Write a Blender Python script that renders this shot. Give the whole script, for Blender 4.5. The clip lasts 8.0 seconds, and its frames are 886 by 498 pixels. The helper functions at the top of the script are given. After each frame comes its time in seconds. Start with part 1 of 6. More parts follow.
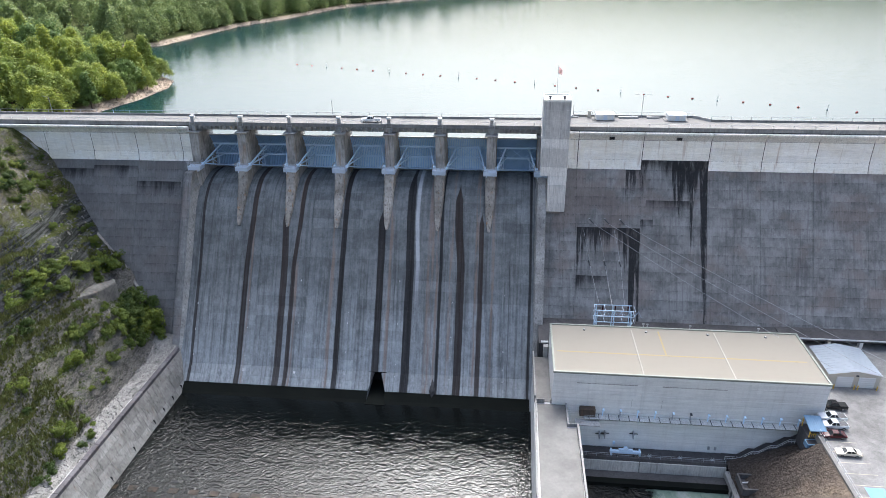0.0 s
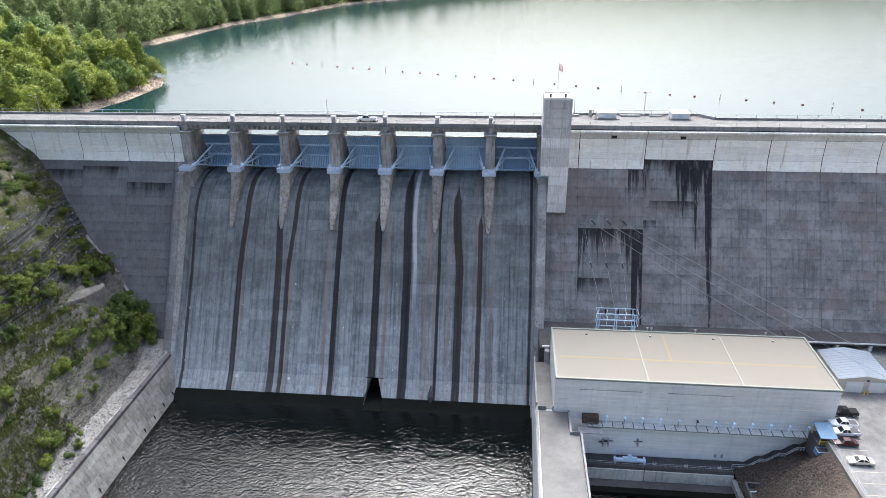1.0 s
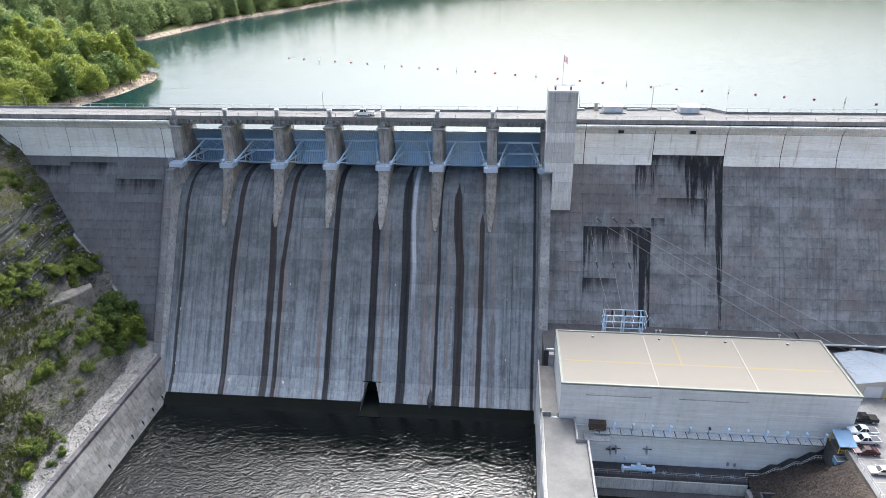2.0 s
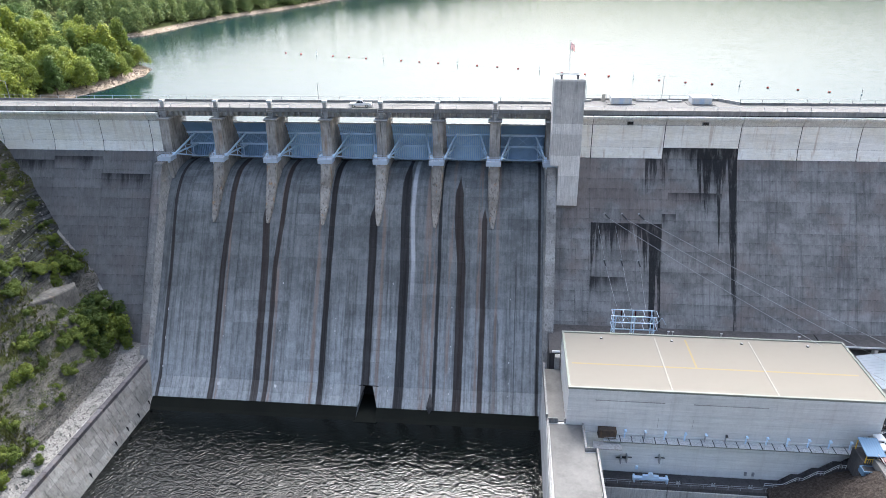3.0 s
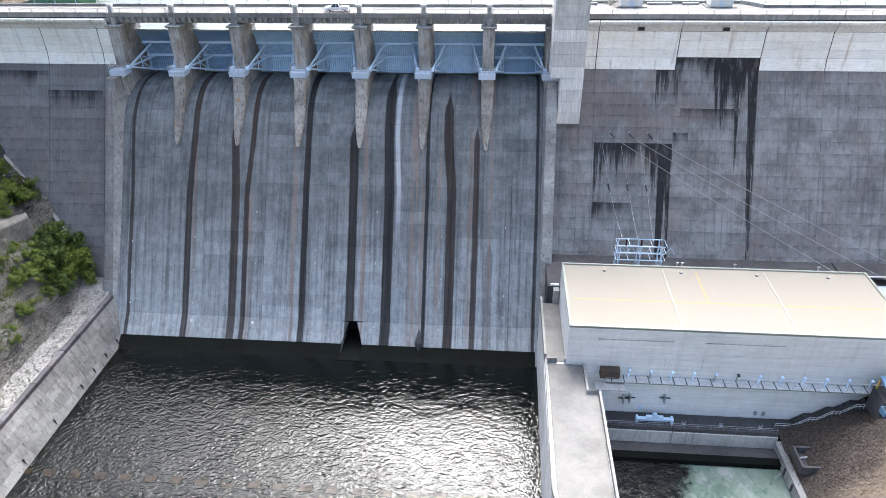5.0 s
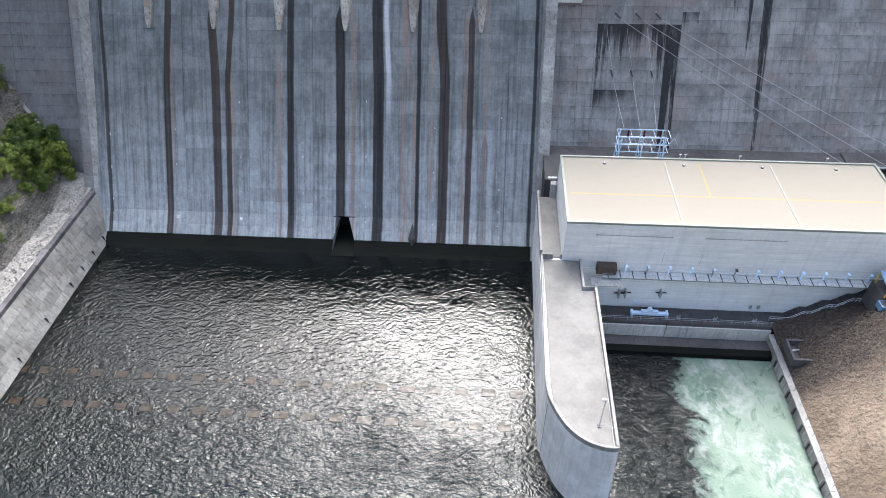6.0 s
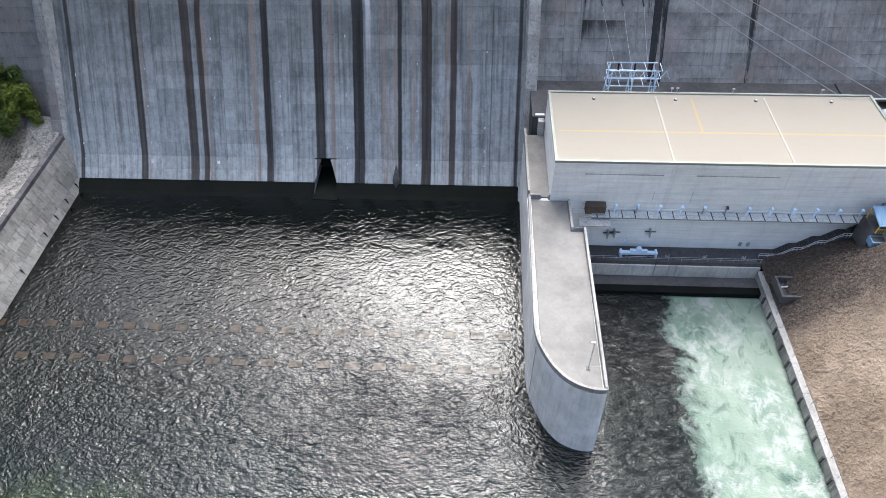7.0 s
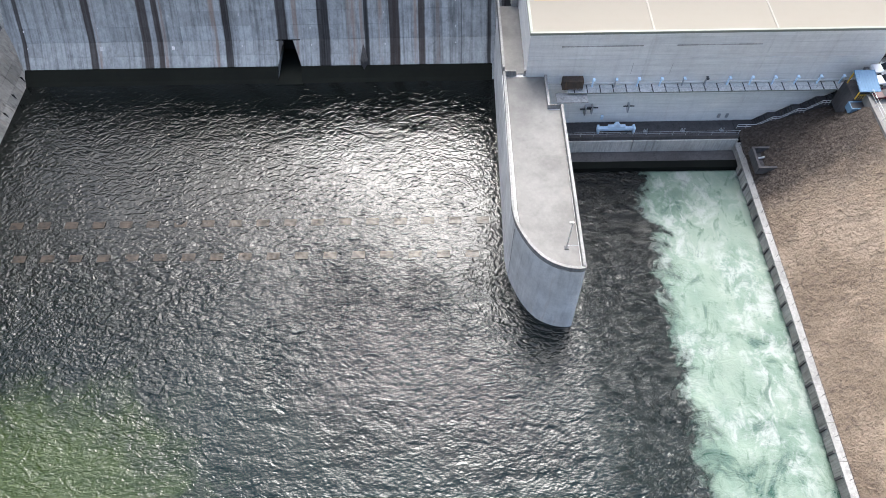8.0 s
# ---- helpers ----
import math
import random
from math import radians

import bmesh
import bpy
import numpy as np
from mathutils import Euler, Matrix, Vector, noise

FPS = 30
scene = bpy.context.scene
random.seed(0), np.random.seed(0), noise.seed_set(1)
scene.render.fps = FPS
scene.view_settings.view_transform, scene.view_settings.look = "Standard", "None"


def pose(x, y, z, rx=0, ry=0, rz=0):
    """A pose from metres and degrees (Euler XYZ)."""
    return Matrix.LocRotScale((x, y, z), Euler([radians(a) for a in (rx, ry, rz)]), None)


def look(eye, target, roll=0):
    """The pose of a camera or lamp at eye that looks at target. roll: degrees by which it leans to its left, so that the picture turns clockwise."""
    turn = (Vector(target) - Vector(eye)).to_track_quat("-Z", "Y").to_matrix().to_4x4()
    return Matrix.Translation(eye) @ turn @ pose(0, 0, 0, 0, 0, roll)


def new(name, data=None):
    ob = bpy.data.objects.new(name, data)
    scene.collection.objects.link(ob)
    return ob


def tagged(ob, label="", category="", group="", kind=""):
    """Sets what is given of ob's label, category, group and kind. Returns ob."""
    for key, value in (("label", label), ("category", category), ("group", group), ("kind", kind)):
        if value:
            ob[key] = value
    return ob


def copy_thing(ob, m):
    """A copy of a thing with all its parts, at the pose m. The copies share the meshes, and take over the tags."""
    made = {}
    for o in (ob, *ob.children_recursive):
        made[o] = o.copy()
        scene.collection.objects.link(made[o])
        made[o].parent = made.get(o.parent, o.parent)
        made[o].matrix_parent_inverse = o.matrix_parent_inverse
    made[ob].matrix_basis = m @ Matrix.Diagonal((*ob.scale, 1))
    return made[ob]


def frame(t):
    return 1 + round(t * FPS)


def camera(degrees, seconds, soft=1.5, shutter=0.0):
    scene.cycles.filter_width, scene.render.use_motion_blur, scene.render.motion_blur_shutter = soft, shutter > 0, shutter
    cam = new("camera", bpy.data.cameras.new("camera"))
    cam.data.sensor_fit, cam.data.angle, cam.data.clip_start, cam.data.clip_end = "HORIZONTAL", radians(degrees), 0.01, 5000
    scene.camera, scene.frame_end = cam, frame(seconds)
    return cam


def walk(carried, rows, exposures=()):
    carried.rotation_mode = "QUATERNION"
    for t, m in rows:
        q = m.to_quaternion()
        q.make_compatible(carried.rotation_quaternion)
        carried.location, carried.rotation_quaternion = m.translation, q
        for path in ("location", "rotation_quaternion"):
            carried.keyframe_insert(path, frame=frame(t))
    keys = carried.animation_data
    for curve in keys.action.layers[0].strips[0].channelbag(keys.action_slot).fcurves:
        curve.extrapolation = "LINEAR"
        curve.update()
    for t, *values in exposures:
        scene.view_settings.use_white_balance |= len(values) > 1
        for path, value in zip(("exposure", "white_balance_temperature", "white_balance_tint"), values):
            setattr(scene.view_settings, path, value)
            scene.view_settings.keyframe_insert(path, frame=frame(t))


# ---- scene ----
cam = camera(68.3, 8.0, soft=0.6)
PATH = [
    (0, (42.373, -177.285, 112.895), (42.173, -175.488, 112.04), -0.9),
    (0.5, (42.045, -175.226, 112.299), (41.852, -173.428, 111.443), -1.0),
    (1, (41.788, -172.789, 111.614), (41.595, -170.992, 110.757), -1.0),
    (1.5, (41.433, -169.953, 110.684), (41.241, -168.159, 109.822), -1.0),
    (3, (40.549, -160.229, 104.014), (40.353, -158.43, 103.163), -1.0),
    (3.5, (40.35, -156.754, 102.602), (40.151, -154.96, 101.739), -1.1),
    (4, (40.107, -153.049, 101.568), (39.913, -151.321, 100.581), -1.2),
    (4.2, (39.99, -151.614, 101.308), (39.795, -149.888, 100.317), -1.2),
    (5.3, (39.5, -145.545, 98.478), (39.351, -143.911, 97.333), -1.1),
    (5.5, (39.522, -144.612, 98.274), (39.375, -143.025, 97.065), -1.2),
    (6, (39.489, -142.369, 97.739), (39.356, -140.894, 96.395), -1.3),
    (6.5, (39.603, -140.574, 97.119), (39.488, -139.16, 95.709), -1.4),
    (7, (39.623, -139.54, 96.346), (39.534, -138.198, 94.866), -1.4),
    (7.5, (39.492, -138.831, 95.638), (39.443, -137.625, 94.043), -1.4),
    (8, (39.616, -138.156, 95.196), (39.6, -137.098, 93.499), -1.5),
]
walk(cam, [(t, look(eye, target, roll)) for t, eye, target, roll in PATH], [(0, 1.46, 5700, 7), (1.7, 1.52, 5700, 7), (3.5, 1.63, 5700, 7), (4.2, 1.74, 5700, 7), (5.3, 2.0, 5800, 7), (6, 1.88, 5800, 7), (8, 1.61, 5850, 7)])

# ---- world, sun ----
SUN_ELEV, SUN_AZ = radians(51), radians(2.0)
world = bpy.data.worlds.new("veiled_sky")
scene.world = world
world.use_nodes = True
wn, wl = world.node_tree.nodes, world.node_tree.links
wn.clear()
sky = wn.new("ShaderNodeTexSky")
sky.sky_type = "NISHITA"
sky.sun_disc = False
sky.sun_elevation, sky.sun_rotation = SUN_ELEV, SUN_AZ
sky.air_density, sky.dust_density, sky.ozone_density = 1.0, 10.0, 1.0
grey = wn.new("ShaderNodeHueSaturation")
grey.inputs["Saturation"].default_value = 0.85
bg = wn.new("ShaderNodeBackground")
bg.inputs["Strength"].default_value = 0.15
wout = wn.new("ShaderNodeOutputWorld")
wl.new(sky.outputs[0], grey.inputs["Color"])
wl.new(grey.outputs[0], bg.inputs["Color"])
wl.new(bg.outputs[0], wout.inputs[0])

sun = new("sun", bpy.data.lights.new("sun", "SUN"))
sun.data.energy, sun.data.angle, sun.data.color = 0.62, radians(28), (1.0, 0.995, 0.98)
sd = Vector((math.sin(SUN_AZ) * math.cos(SUN_ELEV), math.cos(SUN_AZ) * math.cos(SUN_ELEV), math.sin(SUN_ELEV)))
sun.matrix_world = look(sd * 300 + Vector((0, 0, 60)), (0, 0, 60))

# ---- materials ----


class Mat:
    """A small builder of node materials in world coordinates."""

    def __init__(self, name, rough=0.8, metal=0.0, spec=0.3):
        self.m = bpy.data.materials.new(name)
        self.m.use_nodes = True
        self.n, self.l = self.m.node_tree.nodes, self.m.node_tree.links
        self.b = self.n["Principled BSDF"]
        self.b.inputs["Roughness"].default_value = rough
        self.b.inputs["Metallic"].default_value = metal
        self.b.inputs["Specular IOR Level"].default_value = spec
        self.geo = self.n.new("ShaderNodeNewGeometry")
        self.pos = self.geo.outputs["Position"]
        self.col = None

    def put(self, socket, value):
        if isinstance(value, bpy.types.NodeSocket):
            self.l.new(value, socket)
        else:
            socket.default_value = value

    def noise(self, scale, detail=4.0, squash=(1, 1, 1), rough=0.55, distort=0.0, turn=0.0):
        """Noise in world metres; the squash runs along axes turned about z by some degrees."""
        mp = self.n.new("ShaderNodeMapping")
        mp.inputs["Scale"].default_value = squash
        if turn:
            pre = self.n.new("ShaderNodeMapping")
            pre.inputs["Rotation"].default_value = (0, 0, radians(turn))
            self.l.new(self.pos, pre.inputs["Vector"])
            self.l.new(pre.outputs[0], mp.inputs["Vector"])
        else:
            self.l.new(self.pos, mp.inputs["Vector"])
        t = self.n.new("ShaderNodeTexNoise")
        t.inputs["Scale"].default_value, t.inputs["Detail"].default_value = scale, detail
        t.inputs["Roughness"].default_value, t.inputs["Distortion"].default_value = rough, distort
        self.l.new(mp.outputs[0], t.inputs["Vector"])
        return t.outputs["Fac"]

    def ramp(self, fac, lo, hi, a=0.0, b=1.0):
        r = self.n.new("ShaderNodeMapRange")
        r.interpolation_type = "SMOOTHSTEP"
        for k, v in zip(("Value", "From Min", "From Max", "To Min", "To Max"), (fac, lo, hi, a, b)):
            self.put(r.inputs[k], v)
        return r.outputs[0]

    def math(self, op, a, b=0.0):
        r = self.n.new("ShaderNodeMath")
        r.operation = op
        self.put(r.inputs[0], a), self.put(r.inputs[1], b)
        return r.outputs[0]

    def mix(self, fac, a, b, mode="MIX"):
        r = self.n.new("ShaderNodeMix")
        r.data_type, r.blend_type = "RGBA", mode
        self.put(r.inputs["Factor"], fac), self.put(r.inputs["A"], a), self.put(r.inputs["B"], b)
        return r.outputs["Result"]

    def xyz(self):
        s = self.n.new("ShaderNodeSeparateXYZ")
        self.l.new(self.pos, s.inputs[0])
        return s.outputs

    def random(self):
        return self.n.new("ShaderNodeObjectInfo").outputs["Random"]

    def island(self):
        return self.geo.outputs["Random Per Island"]

    def bump(self, height, strength=0.3, distance=0.1):
        r = self.n.new("ShaderNodeBump")
        r.inputs["Strength"].default_value, r.inputs["Distance"].default_value = strength, distance
        self.put(r.inputs["Height"], height)
        self.l.new(r.outputs[0], self.b.inputs["Normal"])
        return self

    def done(self, colour, rough=None):
        self.put(self.b.inputs["Base Color"], colour)
        if rough is not None:
            self.put(self.b.inputs["Roughness"], rough)
        return self.m


def rgb(r, g, b):
    return (r, g, b, 1.0)


def concrete(name, base, dark, streak=0.5, vary=0.25, rust=0.0, lifts=0.0, grain=1.0, flow=(1.6, 1.6, 0.12), mottle=1.9):
    """Cast concrete: cloudy tone, dark runs down the face, fine grain; each panel has its own shade."""
    k = Mat(name, 0.88, 0, 0.2)
    cloud = k.noise(0.16, 5)
    runs = k.noise(grain, 4, (1.1, 1.1, 0.05), 0.6)
    fine = k.math("ADD", k.math("MULTIPLY", k.noise(3.0, 6, rough=0.7), 0.5), k.math("MULTIPLY", k.noise(2.4, 4, flow, 0.65), 0.5))
    c = k.mix(k.ramp(k.math("ADD", k.math("MULTIPLY", cloud, 0.6), k.math("MULTIPLY", k.noise(0.75, 7, rough=0.72), 0.4)), 0.36, 0.64), base, dark)
    c = k.mix(k.math("MULTIPLY", k.ramp(runs, 0.5, 0.75), streak), c, tuple(v * 0.35 for v in dark[:3]) + (1,))
    if rust:
        r = k.noise(0.8, 3, (1, 1, 0.06))
        c = k.mix(k.math("MULTIPLY", k.ramp(r, 0.56, 0.74), rust), c, rgb(0.3, 0.17, 0.08))
    tone = k.math("ADD", k.math("MULTIPLY", k.random(), vary), 1 - vary / 2)
    tone = k.math("MULTIPLY", tone, k.math("ADD", k.math("MULTIPLY", fine, mottle), 1 - mottle / 2))
    if lifts:
        z = k.xyz()[2]
        ph = k.math("FRACT", k.math("DIVIDE", z, lifts))
        line = k.ramp(k.math("ABSOLUTE", k.math("SUBTRACT", ph, 0.5)), 0.44, 0.5)
        tone = k.math("MULTIPLY", tone, k.math("SUBTRACT", 1.0, k.math("MULTIPLY", line, 0.1)))
    hs = k.n.new("ShaderNodeHueSaturation")
    k.put(hs.inputs["Value"], tone), k.put(hs.inputs["Color"], c)
    k.bump(k.math("ADD", fine, k.noise(0.6, 3)), 0.35, 0.05)
    return k.done(hs.outputs[0])


def banded(name, base, dark, bands):
    """Spillway concrete, scoured pale towards the toe, with leak stains that run down from the gates:
    (x low down, x high up, half width, strength, brownness, top)."""
    k = Mat(name, 0.8, 0, 0.3)
    x, y, z = k.xyz()
    cloud = k.noise(0.18, 5)
    fine = k.math("ADD", k.math("MULTIPLY", k.noise(2.2, 6, rough=0.7), 0.55), k.math("MULTIPLY", k.noise(2.0, 4, (1.6, 0.1, 0.1), 0.6), 0.45))
    runs = k.noise(0.9, 4, (1.3, 0.04, 0.03), 0.6)
    blotch = k.noise(0.8, 8, (1.0, 0.7, 0.6), 0.75)
    c = k.mix(k.ramp(k.math("ADD", k.math("MULTIPLY", cloud, 0.55), k.math("MULTIPLY", blotch, 0.45)), 0.38, 0.62), base, dark)
    lime = k.math("MULTIPLY", k.ramp(k.math("ADD", z, k.math("MULTIPLY", runs, 22.0)), 44.0, 10.0), 0.78)
    c = k.mix(lime, c, k.mix(k.ramp(blotch, 0.35, 0.7), rgb(0.43, 0.455, 0.475), rgb(0.31, 0.33, 0.345)))
    c = k.mix(k.math("MULTIPLY", k.ramp(k.math("ADD", runs, k.math("MULTIPLY", blotch, 0.25)), 0.56, 0.86), 0.6), c, tuple(v * 0.5 for v in dark[:3]) + (1,))
    patch = k.math("MULTIPLY", k.ramp(k.noise(1.1, 6, (1.0, 0.8, 0.7), 0.8), 0.56, 0.66), k.ramp(k.noise(0.14, 2), 0.45, 0.62))
    c = k.mix(k.math("MULTIPLY", patch, 0.5), c, tuple(v * 0.5 for v in dark[:3]) + (1,))
    wob = k.math("MULTIPLY", k.math("SUBTRACT", k.noise(0.3, 4, (1, 0.6, 0.6)), 0.5), 0.35)
    xx = k.math("ADD", x, wob)
    upper = k.ramp(z, 27.0, 43.0)
    worn = k.ramp(k.noise(0.5, 4, (2.2, 0.15, 0.15), 0.6), 0.35, 0.6)
    for mid, half in RUSTS:
        d = k.math("ABSOLUTE", k.math("SUBTRACT", xx, mid))
        v = k.math("MULTIPLY", k.ramp(d, half * 0.4, half + 0.35, 0.75, 0.0), worn)
        c = k.mix(v, c, rgb(0.24, 0.175, 0.14))
    d = k.math("ABSOLUTE", k.math("SUBTRACT", xx, k.math("ADD", 16.9, k.math("MULTIPLY", upper, -0.7))))
    c = k.mix(k.math("MULTIPLY", k.ramp(d, 0.3, 0.75, 0.75, 0.0), k.ramp(z, 16.0, 30.0)), c, rgb(0.47, 0.48, 0.5))
    streaky = k.ramp(k.noise(1.2, 3, (2.0, 0.03, 0.03), 0.5), 0.35, 0.65, 0.9, 1.0)
    for low, high, half, strength, brown, top in bands:
        d = k.math("ABSOLUTE", k.math("SUBTRACT", xx, k.math("ADD", low, k.math("MULTIPLY", upper, high - low))))
        d = k.math("ADD", d, k.ramp(z, top - 5.0, top, 0.0, half + 0.2))
        v = k.math("MULTIPLY", k.math("MULTIPLY", k.ramp(d, half - 0.16, half + 0.16, 1.0, 0.0), strength), streaky)
        c = k.mix(v, c, k.mix(brown, rgb(0.007, 0.007, 0.009), rgb(0.034, 0.021, 0.016)))
    tone = k.math("ADD", k.math("MULTIPLY", k.random(), 0.24), 0.86)
    tone = k.math("MULTIPLY", tone, k.math("ADD", k.math("MULTIPLY", fine, 1.15), 0.42))
    hs = k.n.new("ShaderNodeHueSaturation")
    k.put(hs.inputs["Value"], tone), k.put(hs.inputs["Color"], c)
    k.bump(k.math("ADD", fine, k.noise(0.6, 3)), 0.3, 0.05)
    return k.done(hs.outputs[0])


def paint(name, colour, rough=0.45, metal=0.0, wear=0.2, worn=None):
    k = Mat(name, rough, metal, 0.4)
    n1, n2 = k.noise(0.7, 5), k.noise(5.0, 5, rough=0.65)
    worn = worn or rgb(colour[0] * 0.6, colour[1] * 0.55, colour[2] * 0.5)
    c = k.mix(k.math("MULTIPLY", k.ramp(n1, 0.45, 0.75), wear), colour, worn)
    c = k.mix(k.math("MULTIPLY", k.ramp(n2, 0.5, 0.8), wear), c, worn)
    k.bump(n2, 0.1, 0.02)
    return k.done(c)


RUSTS = [(-18.2, 0.35), (-7.7, 0.5), (9.0, 0.4), (20.5, 0.9), (22.5, 0.3), (26.4, 0.3), (33.5, 0.4), (38.1, 0.3), (-31.9, 0.2)]
BANDS = [(-47.3, -47.8, 0.42, 0.9, 0.5, 70), (-33.2, -32.3, 0.75, 0.92, 0.65, 70), (-21.9, -22.6, 0.95, 0.9, 0.85, 44), (-19.2, -17.9, 0.62, 0.92, 0.85, 70),
         (-5.05, -4.8, 0.74, 0.95, 0.3, 70), (6.25, 6.0, 1.0, 0.95, 0.3, 44), (14.7, 14.2, 1.15, 0.95, 0.15, 52), (23.5, 23.3, 0.45, 0.95, 0.1, 70),
         (29.2, 28.0, 1.08, 0.95, 0.7, 49.5), (34.8, 34.6, 0.66, 0.9, 0.9, 44), (42.9, 42.2, 0.14, 0.7, 0.1, 34), (48.6, 48.4, 0.38, 0.9, 0.2, 70), (38.2, 38.0, 0.8, 0.3, 0.2, 22)]
M_DARK = concrete("weathered_dark_concrete", rgb(0.135, 0.128, 0.135), rgb(0.085, 0.08, 0.085), 0.6, 0.3, 0.1)
M_SOOT = concrete("leak_blackened_concrete", rgb(0.06, 0.058, 0.06), rgb(0.02, 0.02, 0.021), 0.9, 0.3)
M_BAND = concrete("clean_upper_concrete", rgb(0.86, 0.85, 0.81), rgb(0.78, 0.75, 0.67), 0.14, 0.12, 0.45, 0, 1.0, (0.15, 0.15, 1.3), 1.0)
M_CORNICE = concrete("flared_cornice_concrete", rgb(0.68, 0.67, 0.64), rgb(0.58, 0.56, 0.52), 0.3, 0.15, 0.2)
M_PIER = concrete("pier_concrete", rgb(0.42, 0.395, 0.365), rgb(0.2, 0.187, 0.172), 0.85, 0.2, 0.5, 0, 2.4)
M_SPILL = banded("spillway_concrete", rgb(0.2, 0.208, 0.208), rgb(0.12, 0.127, 0.128), BANDS)
M_PALE = concrete("powerhouse_concrete", rgb(0.74, 0.735, 0.715), rgb(0.66, 0.655, 0.64), 0.12, 0.08, 0.05, 2.3, 1.0, (0.05, 0.05, 0.7), 0.8)
# powerhouse concrete again, lightened to put more light on the lower front
M_PALELIT = concrete("brightened_lower_concrete", rgb(0.84, 0.84, 0.82), rgb(0.76, 0.76, 0.74), 0.08, 0.06, 0.08, 2.3, 1.0, (0.05, 0.05, 0.7), 0.7)
M_WALKWAY = concrete("pale_walkway_concrete", rgb(0.6, 0.6, 0.59), rgb(0.5, 0.5, 0.49), 0.0, 0.2)
M_CANOPY = paint("canopy_blue_metal", rgb(0.14, 0.24, 0.36), 0.5, 0.0, 0.1)
M_TOWER = concrete("tower_concrete", rgb(0.74, 0.72, 0.69), rgb(0.58, 0.57, 0.55), 0.25, 0.3)
M_TOWERTOP = concrete("weathered_tower_concrete", rgb(0.58, 0.57, 0.55), rgb(0.42, 0.412, 0.4), 0.5, 0.3)
M_WALL = concrete("training_wall_concrete", rgb(0.5, 0.49, 0.465), rgb(0.34, 0.33, 0.315), 0.45, 0.3, 0.1, 0, 1.6)
M_DIVIDE = concrete("divide_wall_concrete", rgb(0.66, 0.66, 0.65), rgb(0.52, 0.52, 0.51), 0.3, 0.2, 0.25, 0, 1.2, (0.3, 0.3, 0.1), 1.2)
M_CHAN = concrete("channel_wall_concrete", rgb(0.31, 0.3, 0.28), rgb(0.19, 0.182, 0.17), 0.75, 0.4, 0.15, 0, 1.6)
M_DECK = concrete("deck_concrete", rgb(0.215, 0.206, 0.193), rgb(0.15, 0.144, 0.135), 0.0, 0.1, 0, 0, 1.0, (1, 1, 1), 0.7)
M_COPING = concrete("coping_concrete", rgb(0.3, 0.292, 0.28), rgb(0.21, 0.204, 0.195), 0.2, 0.15)
M_PARAPET = concrete("crest_parapet_concrete", rgb(0.27, 0.262, 0.25), rgb(0.17, 0.165, 0.158), 0.4, 0.2)
M_SEAM = paint("pale_roof_joint", rgb(0.32, 0.297, 0.255), 0.8, 0, 0.2)
M_ROAD = concrete("road_concrete", rgb(0.205, 0.196, 0.185), rgb(0.165, 0.158, 0.148), 0.0, 0.1)
M_GIRD = concrete("girder_concrete", rgb(0.45, 0.44, 0.425), rgb(0.3, 0.292, 0.28), 0.5, 0.2)
M_LOT = concrete("lot_paving", rgb(0.23, 0.222, 0.215), rgb(0.14, 0.134, 0.128), 0.0, 0.1)
# near black: wet algae on the foot, dark reflection below the sluice, apron edge
M_NEARBLACK = concrete("algae_and_reflection_black", rgb(0.005, 0.0065, 0.0045), rgb(0.0025, 0.0035, 0.0025), 0.3, 0.2)
M_APRON = concrete("dark_apron_concrete", rgb(0.1, 0.095, 0.095), rgb(0.065, 0.062, 0.062), 0.4, 0.2)
# gate blue raised almost to white: brighter light on the middle gates, as colour
M_GATELIT = paint("lit_gate_paint", rgb(0.78, 0.9, 0.98), 0.6, 0, 0.4, rgb(0.5, 0.64, 0.8))
M_BLUE = paint("gate_blue_paint", rgb(0.54, 0.74, 0.95), 0.5, 0, 0.45, rgb(0.32, 0.47, 0.64))
M_PBLUE = paint("pale_blue_paint", rgb(0.7, 0.85, 1.0), 0.45, 0, 0.2)
M_RACK = paint("rack_blue_steel", rgb(0.42, 0.54, 0.66), 0.5, 0, 0.25)
M_CAP = paint("cap_steel", rgb(0.55, 0.62, 0.72), 0.5, 0, 0.25)
M_ROOF = paint("cream_roof_membrane", rgb(0.232, 0.208, 0.174), 0.9, 0, 0.15, rgb(0.21, 0.182, 0.14))
M_YEL = paint("yellow_roof_stripe", rgb(0.29, 0.225, 0.12), 0.9, 0, 0.3, rgb(0.295, 0.262, 0.212))
M_TRIM = paint("pale_green_trim", rgb(0.235, 0.25, 0.215), 0.5, 0.1, 0.15)
M_WHITE = paint("white_paint", rgb(0.66, 0.66, 0.655), 0.4, 0, 0.12)
M_STEEL = paint("galvanised_steel", rgb(0.42, 0.43, 0.44), 0.45, 0.5, 0.25)
M_DSTEEL = paint("dark_steel", rgb(0.06, 0.06, 0.065), 0.5, 0.3, 0.3)
M_BLACK = paint("black_opening", rgb(0.008, 0.008, 0.008), 0.9, 0, 0.0)
M_METALROOF = paint("white_metal_roof", rgb(0.5, 0.55, 0.61), 0.5, 0.0, 0.08)
M_BEIGE = paint("beige_metal_siding", rgb(0.5, 0.47, 0.4), 0.5, 0, 0.15)
M_YPOST = paint("yellow_post_paint", rgb(0.7, 0.45, 0.06), 0.5, 0, 0.2)
M_RED = paint("buoy_red", rgb(0.5, 0.06, 0.035), 0.5, 0, 0.2)
